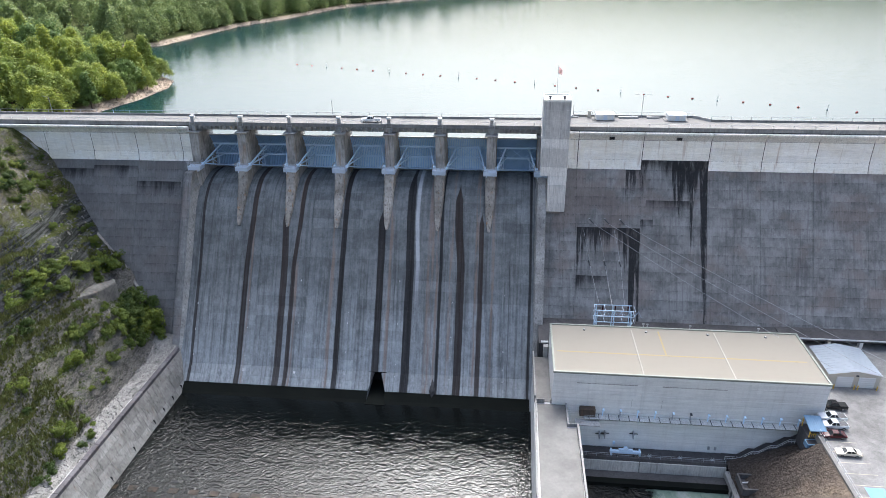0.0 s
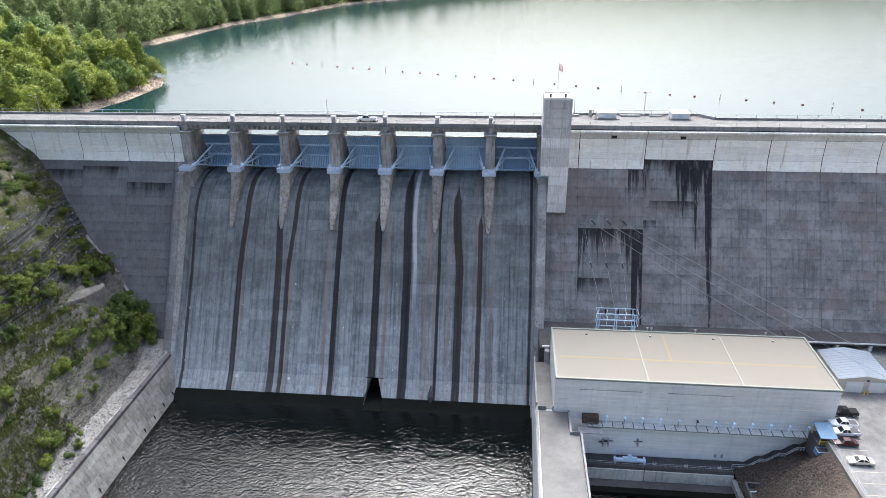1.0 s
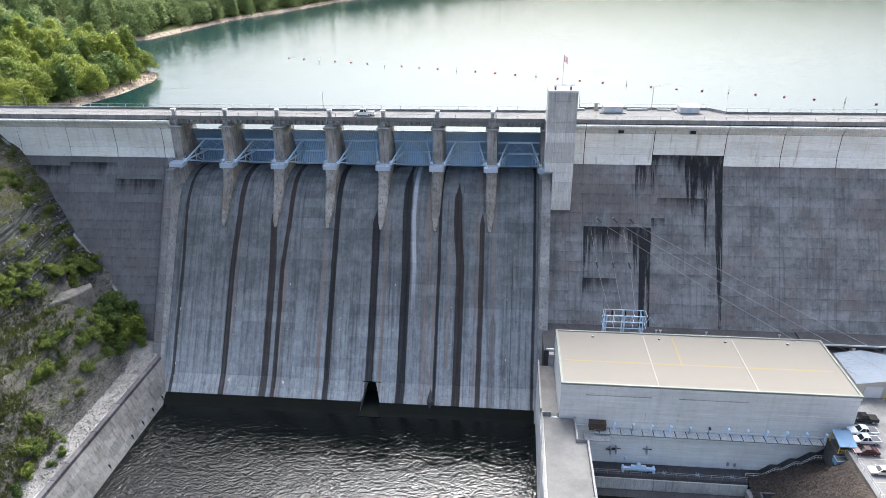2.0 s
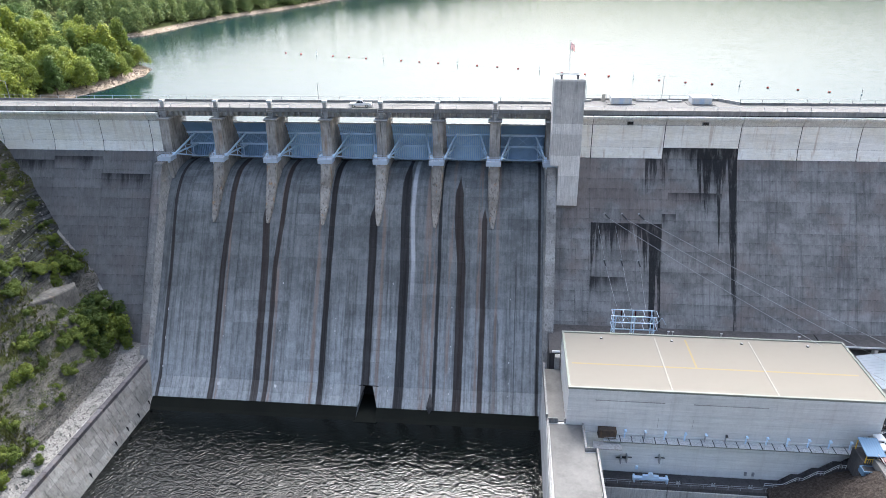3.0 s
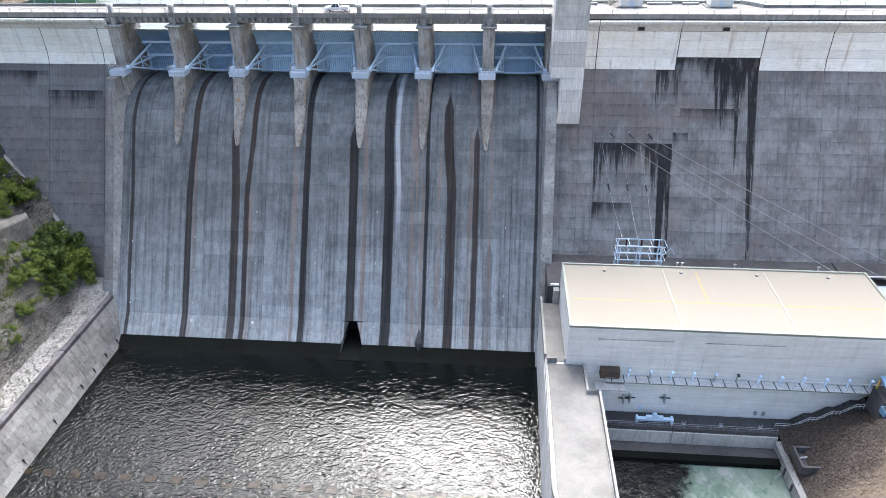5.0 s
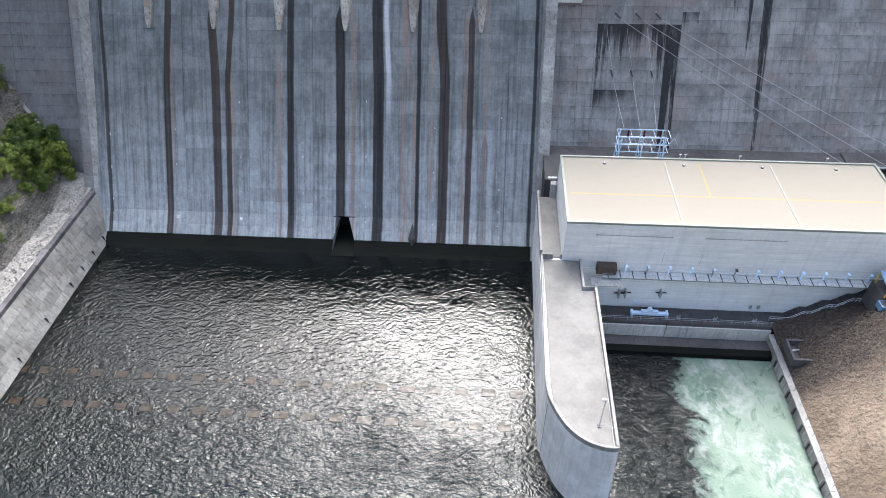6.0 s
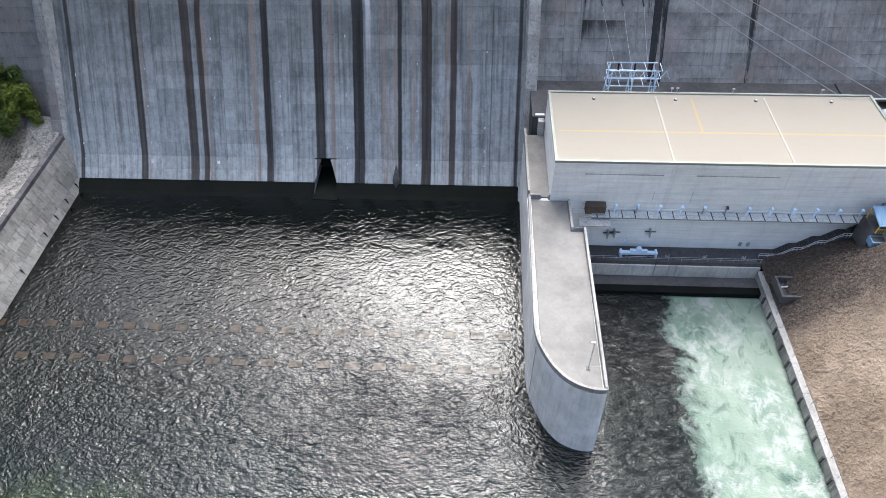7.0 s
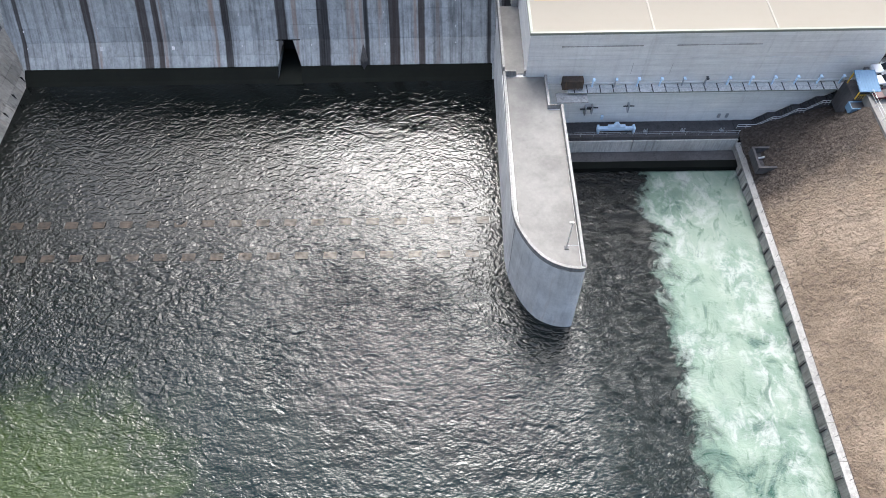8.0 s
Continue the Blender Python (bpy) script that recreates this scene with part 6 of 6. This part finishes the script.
for i, x in enumerate((66.7, 69.9, 73.2)):
    xs = 64.6 + 4.2 * i
    ys_, zs = face_y(41.6), 41.6
    ins = thing("wall_insulator", "dark insulator string fixed to the dam face", "insulator", (xs, ys_, zs), "dam insulators")
    part("string", bar(B(), (0, 0, 0), (1.2, -1.3, -0.9), 0.14, 8), M_DSTEEL, ins)
    part("anchor", box(B(), -0.2, -0.1, -0.2, 0.2, 0.25, 0.2), M_STEEL, ins)
    cable(((xs + 1.2, ys_ - 1.3, zs - 0.9), (120 + 11 * i, -40 - 3 * i, 19.5 - 0.3 * i), 0.8))
    ys_, zs = face_y(31.5), 31.5
    ins = thing("wall_insulator", "dark insulator string fixed to the dam face", "insulator", (xs, ys_, zs), "dam insulators")
    part("string", bar(B(), (0, 0, 0), (0.5, -1.0, -1.2), 0.14, 8), M_DSTEEL, ins)
    part("anchor", box(B(), -0.2, -0.1, -0.2, 0.2, 0.25, 0.2), M_STEEL, ins)
    cable(((xs + 0.5, ys_ - 1.0, zs - 1.2), (69.3 - 2.6 + 3.2 * i, -25.2, 25.4), 0.3))
    cable(((xs - 1.5, face_y(39) - 0.2, 39), (xs + 0.3, ys_ - 0.3, zs), 0.1))
for i, x in enumerate((77.0, 78.0, 88.5, 105)):
    ob = thing("roof_fixture", "small grey pipe vent at the rear roof edge", "vent", (x, PYB + 0.35, 22.6), "roof vents")
    part("pipe", bar(B(), (0, 0, 0), (0, 0, 1.5), 0.09, 8), M_STEEL, ob)
    part("hood", bar(B(), (-0.25, 0, 1.5), (0.25, 0, 1.5), 0.14, 8), M_STEEL, ob)
    part("foot", box(B(), -0.2, -0.25, -0.1, 0.2, 0.2, 0.1), M_STEEL, ob)

# ---- left channel wall, gravel ----
lw = thing("channel_wall", "sloping concrete channel wall with cast blocks and a kerb on top", "wall", kind="structure")
y = -28.5
n = 0
LWX = lambda f: -47.8 - 3.1 * f
while y > -200:
    y2 = y - 5.0
    for r in range(4):
        f0, f1 = r / 4, (r + 1) / 4
        bm = B()
        z0, z1 = -1.5 + 8.6 * f0, -1.5 + 8.6 * f1
        g = 0.025
        v = [bm.verts.new(p) for p in ((LWX(f0), y - g, z0 + g), (LWX(f0), y2 + g, z0 + g), (LWX(f1), y2 + g, z1 - g), (LWX(f1), y - g, z1 - g),
                                       (LWX(f0) - 1, y - g, z0 + g), (LWX(f0) - 1, y2 + g, z0 + g), (LWX(f1) - 1, y2 + g, z1 - g), (LWX(f1) - 1, y - g, z1 - g))]
        for f in ((0, 1, 2, 3), (0, 3, 7, 4), (1, 5, 6, 2), (3, 2, 6, 7), (0, 4, 5, 1)):
            bm.faces.new([v[i] for i in f])
        bmesh.ops.recalc_face_normals(bm, faces=bm.faces)
        part("block", bm, M_CHAN, lw)
    if n % 2 == 0 or n < 4:
        part("drain_slot", box(B(), -49.2, y - 2.5, -1.4, -48.2 + 0.12, y - 2.35, 0.6), M_BLACK, lw, "dark weep slot")
    part("kerb", box(B(), -52.2, y2 + 0.03, 6.6, -50.95, y - 0.03, 8.0, 0.06), M_DARK, lw, "dark weathered kerb")
    y, n = y2, n + 1
part("backing", prism_z(B(), [(-51.4, -28.0), (-51.4, -200), (-53.5, -200), (-53.5, -28.0)], -3, 6.9), M_GIRD, lw)
part("backing", prism_x(B(), [(-28.0, -3), (-200, -3), (-200, -1.4), (-28.0, -1.4)], -53.0, -48.2), M_GIRD, lw)


def gravel_height(x, y):
    return 6.9 + 0.16 * max(0, -53.2 - x) + 0.15 * fbm(x, y, 0.5) + max(0, (y + 34)) * 0.25


sheet("gravel_strip", spread((-62.5, -52.0, 16)), spread((-200, -24, 130)), gravel_height, M_GRAVEL, "pale crushed-stone strip behind the channel wall", "gravel")


def stones(name, n, place, size, material, label):
    """Loose stones, too many to count, in one mesh."""
    rng = random.Random(5)
    verts, faces = [], []
    for _ in range(n):
        x, y, z, s = place(rng)
        s *= size * rng.uniform(0.5, 1.5)
        base = len(verts)
        q = Euler((rng.uniform(0, 6), rng.uniform(0, 6), rng.uniform(0, 6))).to_matrix()
        for p in ((1, 0, 0), (-1, 0, 0), (0, 0.8, 0), (0, -0.8, 0), (0, 0, 0.6), (0, 0, -0.6)):
            w = q @ Vector(p) * s * rng.uniform(0.8, 1.15)
            verts.append((x + w.x, y + w.y, z + w.z))
        faces += [tuple(base + i for i in f) for f in ((0, 2, 4), (2, 1, 4), (1, 3, 4), (3, 0, 4), (2, 0, 5), (1, 2, 5), (3, 1, 5), (0, 3, 5))]
    me = bpy.data.meshes.new(name)
    me.from_pydata(verts, [], faces)
    me.materials.append(material)
    return tagged(new(name, me), label, "stones", "", "stuff")


def on_gravel(r):
    x, y = r.uniform(-60.5, -52.6), r.uniform(-130, -28)
    return x, y, gravel_height(x, y), 1.0


def on_bank(r):
    x, y = -57 - 60 * r.random() ** 1.4, r.uniform(-120, 0)
    return x, y, bank_height(x, y), 1.0


def on_shore(r):
    y = r.choice((r.uniform(20, 104), r.uniform(180, 500)))
    s = r.uniform(0.0, 5.5)
    x = shore_x(y) - s
    return x, y, land_height(x, y), 1.0 + y / 300


def on_soil(r):
    y = r.uniform(-135, -57)
    x = channel_x(y) + 1 + r.random() * 14
    return x, y, soil_height(min(x, 109.8), y), 1.0


stones("loose_gravel", 2600, on_gravel, 0.26, M_GRAVEL, "pale angular crushed stones along the wall")
stones("bank_stones", 4200, on_bank, 0.4, M_STONE, "grey broken stones lying on the bank")
stones("shore_stones", 2200, on_shore, 0.22, M_SHORE, "tan shoreline rocks at the water's edge")
stones("soil_clods", 6000, on_soil, 0.17, M_SOIL, "brown clods and stones on the slope")

# ledge on the bank
M_LEDGE = concrete("weathered_ledge_rock", rgb(0.2, 0.188, 0.172), rgb(0.085, 0.082, 0.078), 0.4, 0.35, 0.15, 0, 2.2, (0.25, 0.9, 0.5), 2.2)
bm = B()
flat = [(-71.9, -38.9, 28.6), (-69.3, -32.1, 27.3), (-68.7, -23.9, 26.0), (-70.0, -22.2, 26.4), (-72.3, -30.2, 28.1)]
up = [bm.verts.new(p) for p in flat]
dn = [bm.verts.new((x + 0.5, y - 0.3, 20.5)) for x, y, _ in flat]
for n in range(5):
    bm.faces.new((up[n], up[(n + 1) % 5], dn[(n + 1) % 5], dn[n]))
bm.faces.new(up), bm.faces.new(dn[::-1])
bmesh.ops.recalc_face_normals(bm, faces=bm.faces)
bmesh.ops.bevel(bm, geom=[e for e in bm.edges if all(v in up for v in e.verts)], offset=0.18, segments=2, affect="EDGES")
solid("rock_ledge", bm, M_LEDGE, "flat pale grey rock ledge jutting from the bank", "rock")
bm = B()
pts = [(-105.4, 60.8), (-100, 55.4), (-95.6, 49.1), (-88, 41.6), (-80.7, 34.5), (-76, 30.4), (-71.5, 26.6), (-67.6, 21.9), (-64.7, 18.6), (-60, 12.6)]
for (xa, za), (xb, zb) in zip(pts, pts[1:]):
    beam(bm, (xa, face_y(za) - 0.7, za - 0.5), (xb, face_y(zb) - 0.7, zb - 0.5), 0.7, 0.9)
solid("abutment_gutter", bm, M_CHAN, "narrow concrete gutter where the dam meets the bank", "gutter", kind="structure")

# ---- baffle blocks, buoys ----
bf = None
for row, (y, x0, cnt) in enumerate(((-72.0, -47.8, 20), (-79.0, -45.0, 19))):
    for i in range(cnt):
        x = x0 + 4.93 * i
        if bf is None:
            bf = tagged(new("baffle_block", mesh_of("baffle_block", prism_x(B(), [(-0.7, 0.05), (0.75, 0.05), (1.5, -3.5), (-0.8, -3.5)], -1.15, 1.15), M_TANWET)), "tan concrete baffle block just breaking the water", "baffle block", "baffle blocks")
            bf.location = (x, y, TAIL)
        else:
            copy_thing(bf, pose(x, y, TAIL + random.uniform(-0.03, 0.02)))

LINE_X = [-70, -26.5, 4.7, 28, 50.1, 73.7, 97.4, 122, 147, 190]
LINE_Y = [140, 123.4, 111.8, 103.8, 94, 82.9, 71.9, 63.8, 53.2, 37]
can = spar = None
for i in range(31):
    x = -62 + 8.05 * i
    y = float(np.interp(x, LINE_X, LINE_Y))
    if i % 4 == 2:
        if spar is None:
            spar = thing("marker_buoy", "dark upright marker buoy on the lake", "buoy", (x, y, LAKE), "buoy line")
            part("float", bar(B(), (0, 0, -0.3), (0, 0, 0.35), 0.25, 10), M_STEEL, spar)
            part("mast", bar(B(), (0, 0, 0.5), (0, 0, 1.7), 0.06, 6), M_STEEL, spar)
            part("top_mark", bar(B(), (0, 0, 1.2), (0, 0, 1.7), 0.14, 6), M_STEEL, spar)
        else:
            copy_thing(spar, pose(x, y, LAKE))
    else:
        if can is None:
            can = thing("barrel_buoy", "red barrel buoy floating on the lake", "buoy", (x, y, LAKE), "buoy line")
            part("barrel", bar(B(), (-0.34, 0, 0.12), (0.34, 0, 0.12), 0.24, 10), M_RED, can)
            part("collar", bar(B(), (-0.08, 0, 0.15), (0.08, 0, 0.15), 0.26, 10), M_DSTEEL, can)
        else:
            copy_thing(can, pose(x, y, LAKE, 0, 0, 10 * (i % 5)))


# ---- trees and bushes ----
def leaf_cloud(rng, clumps, leaves, size):
    """Leaf sprays as small bent quads over a set of clumps (centre, radius)."""
    verts, faces = [], []
    for c, r in clumps:
        for _ in range(leaves):
            d = Vector((rng.gauss(0, 1), rng.gauss(0, 1), rng.gauss(0, 0.8))).normalized()
            p = c + d * r * rng.uniform(0.65, 1.08)
            nrm = (d + Vector((rng.uniform(-1, 1), rng.uniform(-1, 1), rng.uniform(-0.2, 1.2))) * 0.8).normalized()
            u = nrm.orthogonal().normalized()
            u = (Matrix.Rotation(rng.uniform(0, 6.28), 3, nrm) @ u)
            v = nrm.cross(u)
            s = size * rng.uniform(0.6, 1.35)
            b = len(verts)
            verts += [tuple(p - u * s), tuple(p - v * s * 0.6 + nrm * s * 0.15), tuple(p + u * s), tuple(p + v * s * 0.6 + nrm * s * 0.15)]
            faces.append((b, b + 1, b + 2, b + 3))
    return verts, faces


def tree_meshes(seed, h, spreadr, n_clump, leaves, size, leafmat, round_top=True):
    rng = random.Random(seed)
    bm = B()
    top = Vector((rng.uniform(-0.4, 0.4), rng.uniform(-0.4, 0.4), h * 0.8))
    for a, b, ra, rb in ((Vector((0, 0, -0.6)), top * 0.5, 0.24, 0.17), (top * 0.5, top, 0.17, 0.06)):
        d = b - a
        m = Matrix.Translation((a + b) / 2) @ d.to_track_quat("Z", "Y").to_matrix().to_4x4()
        bmesh.ops.create_cone(bm, cap_ends=True, segments=7, radius1=ra, radius2=rb, depth=d.length, matrix=m)
    clumps = []
    for i in range(n_clump):
        t = (i + 0.5) / n_clump
        ang = i * 2.4 + rng.uniform(-0.4, 0.4)
        zz = h * (0.22 + 0.76 * t)
        prof = math.sin(min(1.0, (1 - t) * 1.25 + 0.12) * 1.5) if round_top else (1.02 - t)
        rr = spreadr * prof * rng.uniform(0.45, 1.0)
        c = Vector((math.cos(ang) * rr, math.sin(ang) * rr, zz + rng.uniform(-0.4, 0.4)))
        clumps.append((c, spreadr * rng.uniform(0.2, 0.42)))
        if i % 3 == 0:
            a = top * min(0.95, max(0.25, t * 0.8))
            d = c - a
            m = Matrix.Translation((a + c) / 2) @ d.to_track_quat("Z", "Y").to_matrix().to_4x4()
            bmesh.ops.create_cone(bm, cap_ends=False, segments=5, radius1=0.09, radius2=0.03, depth=d.length, matrix=m)
    trunk = mesh_of("trunk", bm, M_BARK)
    v, f = leaf_cloud(rng, clumps, leaves, size)
    me = bpy.data.meshes.new("crown")
    me.from_pydata(v, [], f)
    me.materials.append(leafmat)
    return trunk, me


KINDS = [tree_meshes(11 + i, h, r, n, 84, 0.36, M_LEAF, rt) for i, (h, r, n, rt) in enumerate(
    ((11, 5.0, 44, True), (13, 5.4, 50, True), (9.5, 4.4, 38, True), (14, 4.4, 44, False), (8.5, 4.6, 36, True), (12, 6.0, 54, True)))]
rng = random.Random(21)
spots = []
tries = 0
while len(spots) < 170 and tries < 9000:
    tries += 1
    x, y = rng.uniform(-215, -99), rng.uniform(19, 110)
    s = shore_x(y) - x
    if s < 4.0 or (y < 24 and x > -100):
        continue
    if all((x - a) ** 2 + (y - b) ** 2 > (4.9 + 0.02 * (-100 - x)) ** 2 for a, b in spots):
        spots.append((x, y))
TREE_LABELS = ["broad leafy green tree with a rounded crown on the lakeshore", "tall bright green tree with an uneven crown in the woods", "small yellow-green tree near the water",
               "slender pointed dark green tree in the woods", "low bushy green tree on the wooded point", "wide-spreading green tree with many limbs"]
for i, (x, y) in enumerate(spots):
    k = rng.randrange(6)
    ob = thing("tree", TREE_LABELS[k], "tree", (x, y, land_height(x, y)), "lakeshore trees")
    s = rng.uniform(0.75, 1.2) * (0.75 if shore_x(y) - x < 8 else 1.0)
    for nm, me in zip(("trunk", "crown"), KINDS[k]):
        o = new(nm, me)
        o.parent = ob
    ob.matrix_basis = pose(x, y, min(land_height(x, y), 65 if y < 30 else 200), 0, 0, rng.uniform(0, 360)) @ Matrix.Diagonal((s, s, s * rng.uniform(0.9, 1.15), 1))


def far_wood():
    """The wood on the far shore, in one object."""
    rng = random.Random(8)
    protos = []
    for i, (h, r, rt) in enumerate(((13, 4.2, True), (16, 4.4, False), (11, 4.0, True), (15, 5.0, True))):
        clumps = []
        for j in range(22):
            t = (j + 0.5) / 22
            prof = math.sin(min(1.0, (1 - t) * 1.25 + 0.12) * 1.5) if rt else (1.05 - t)
            a = j * 2.4
            rr = r * prof * rng.uniform(0.5, 1.0)
            clumps.append((Vector((math.cos(a) * rr, math.sin(a) * rr, h * (0.12 + 0.85 * t))), r * rng.uniform(0.3, 0.45)))
        v, f = leaf_cloud(rng, clumps, 52, 0.5)
        protos.append((np.array(v), np.array(f)))
    vs, fs, base, count = [], [], 0, 0
    while count < 620:
        y = rng.uniform(112, 640)
        x = shore_x(y) - 5 - 95 * rng.random() ** 1.3
        if shore_x(y) - x < 5:
            continue
        v, f = protos[rng.randrange(4)]
        s, a = rng.uniform(0.75, 1.25), rng.uniform(0, 6.28)
        c, sn = math.cos(a) * s, math.sin(a) * s
        w = np.stack([v[:, 0] * c - v[:, 1] * sn + x, v[:, 0] * sn + v[:, 1] * c + y, v[:, 2] * s + land_height(x, y)], 1)
        vs.append(w), fs.append(f + base)
        base += len(v)
        count += 1
    me = bpy.data.meshes.new("far_wood")
    me.from_pydata(np.concatenate(vs).tolist(), [], np.concatenate(fs).tolist())
    me.materials.append(M_LEAFFAR)
    return tagged(new("far_wood", me), "dense green woodland along the far lakeshore", "woodland", "", "stuff")


far_wood()
BUSHES = []
for i in range(5):
    r_ = random.Random(70 + i)
    cl = [(Vector((r_.gauss(0, 0.65), r_.gauss(0, 0.6), r_.uniform(0.2, 1.7))), r_.uniform(0.22, 0.6)) for _ in range(19)]
    v, f = leaf_cloud(r_, cl, 110, 0.115)
    me = bpy.data.meshes.new("foliage")
    me.from_pydata(v, [], f)
    me.materials.append(M_BUSH)
    BUSHES.append(me)
stem = mesh_of("stem", bar(B(), (0, 0, -0.5), (0, 0, 1.0), 0.07, 5), M_BARK)
rng = random.Random(33)
bush_at = [(-63.9, -19.0, 2.7), (-61.5, -20.5, 2.2), (-66.5, -21.0, 2.2), (-66.5, -24.4, 1.8), (-64.9, -26.7, 2.4), (-62.0, -24.5, 2.4), (-65.1, -30.6, 2.0), (-60.5, -27.4, 2.0),
           (-59.0, -23.5, 1.9), (-72.5, -17.5, 1.9), (-62.6, -32.0, 1.6), (-63.5, -35.6, 1.4), (-60.6, -43.2, 1.3),
           (-58.6, -66.6, 1.7), (-57.6, -72.8, 1.5), (-59.4, -70.0, 1.3), (-57.3, -77.4, 1.2), (-57.4, -80.9, 1.0), (-55.0, -65.8, 0.9), (-55.4, -68.6, 0.7), (-59.5, -50.0, 0.8), (-72.0, -55.5, 1.4), (-76.3, -36.8, 1.6)]
for _ in range(255):
    y = rng.uniform(-118, -2)
    x = -60 - 62 * rng.random() ** 1.2
    if y > face_y(min(54, bank_height(x, y))) - 2 or -77 < x < -68 and -36 < y < -20:
        continue
    bush_at.append((x, y, rng.uniform(0.35, 1.0) + 0.6 * (rng.random() > 0.85)))
for _ in range(18):
    y = rng.uniform(-56, -34)
    bush_at.append((-74.5 + 0.06 * (y + 35) + rng.gauss(0, 1.5), y, rng.uniform(0.7, 1.7)))
for _ in range(26):
    bush_at.append((rng.uniform(-66, -59.5), rng.uniform(-39, -17), rng.uniform(0.7, 1.5)))
for _ in range(16):
    bush_at.append((rng.uniform(-77, -72.5), rng.uniform(-28, -17), rng.uniform(0.7, 1.4)))
for _ in range(14):
    bush_at.append((rng.uniform(-68, -64), rng.uniform(-48, -30), rng.uniform(0.6, 1.2)))
for _ in range(30):
    bush_at.append((rng.uniform(-103, -92), rng.uniform(-34, -6), rng.uniform(0.6, 1.4)))
for i in range(6):
    x = -99 + 4.1 * i
    bush_at.append((x, face_y(min(54, bank_height(x, -6))) - rng.uniform(2.6, 4.4), rng.uniform(0.5, 1.0)))
for x, y, s in bush_at:
    z = bank_height(x, y) if x < -57 else gravel_height(x, y)
    ob = thing("bush", "leafy green bush growing on the rocky bank", "bush", (x, y, z), "bank bushes")
    o = new("foliage", BUSHES[rng.randrange(5)])
    o.parent = ob
    o2 = new("stem", stem)
    o2.parent = ob
    ob.matrix_basis = pose(x, y, z - 0.1, 0, 0, rng.uniform(0, 360)) @ Matrix.Diagonal((s * 1.25, s * 1.2, s * 1.05, 1))


def scrub():
    """Dry grass and low scrub over the bank."""
    rng = random.Random(90)
    verts, faces = [], []
    n = 0
    while n < 24000:
        y = rng.uniform(-120, 0)
        x = -58 - 62 * rng.random() ** 1.1
        if fbm(x, y, 0.045, 3) < -0.05 + 0.25 * rng.random() or y > face_y(min(54, bank_height(x, y))) - 0.5:
            continue
        z = bank_height(x, y)
        n += 1
        for _ in range(4):
            a, h = rng.uniform(0, 6.28), rng.uniform(0.3, 1.0)
            w = rng.uniform(0.1, 0.24)
            px, py = x + rng.uniform(-0.4, 0.4), y + rng.uniform(-0.4, 0.4)
            lx, ly = rng.uniform(-0.3, 0.3), rng.uniform(-0.3, 0.3)
            b = len(verts)
            verts += [(px - math.cos(a) * w, py - math.sin(a) * w, z - 0.1), (px + math.cos(a) * w, py + math.sin(a) * w, z - 0.1), (px + lx, py + ly, z + h)]
            faces.append((b, b + 1, b + 2))
    me = bpy.data.meshes.new("scrub")
    me.from_pydata(verts, [], faces)
    me.materials.append(M_GRASS)
    return tagged(new("scrub", me), "dry grass and low scrub over the bank", "grass", "", "stuff")



def low_shrubs():
    """Low leafy tufts scattered over the bank in drifts."""
    rng = random.Random(61)
    clumps = []
    while len(clumps) < 3400:
        y = rng.uniform(-120, -1)
        x = -59.5 - 60 * rng.random() ** 1.1
        if fbm(x + 15, y, 0.06, 3) < 0.34 * rng.random() - 0.12 or y > face_y(min(54, bank_height(x, y))) - 1:
            continue
        clumps.append((Vector((x, y, bank_height(x, y) + 0.15)), rng.uniform(0.25, 0.8)))
    v, f = leaf_cloud(rng, clumps, 34, 0.13)
    me = bpy.data.meshes.new("low_shrubs")
    me.from_pydata(v, [], f)
    me.materials.append(M_SHRUB)
    return tagged(new("low_shrubs", me), "low olive-green shrubs scattered over the bank", "shrubs", "", "stuff")


M_SHRUB = leaf_material("shrub_leaves", rgb(0.06, 0.085, 0.025), rgb(0.06, 0.085, 0.025), rgb(0.2, 0.22, 0.07))
scrub()
low_shrubs()
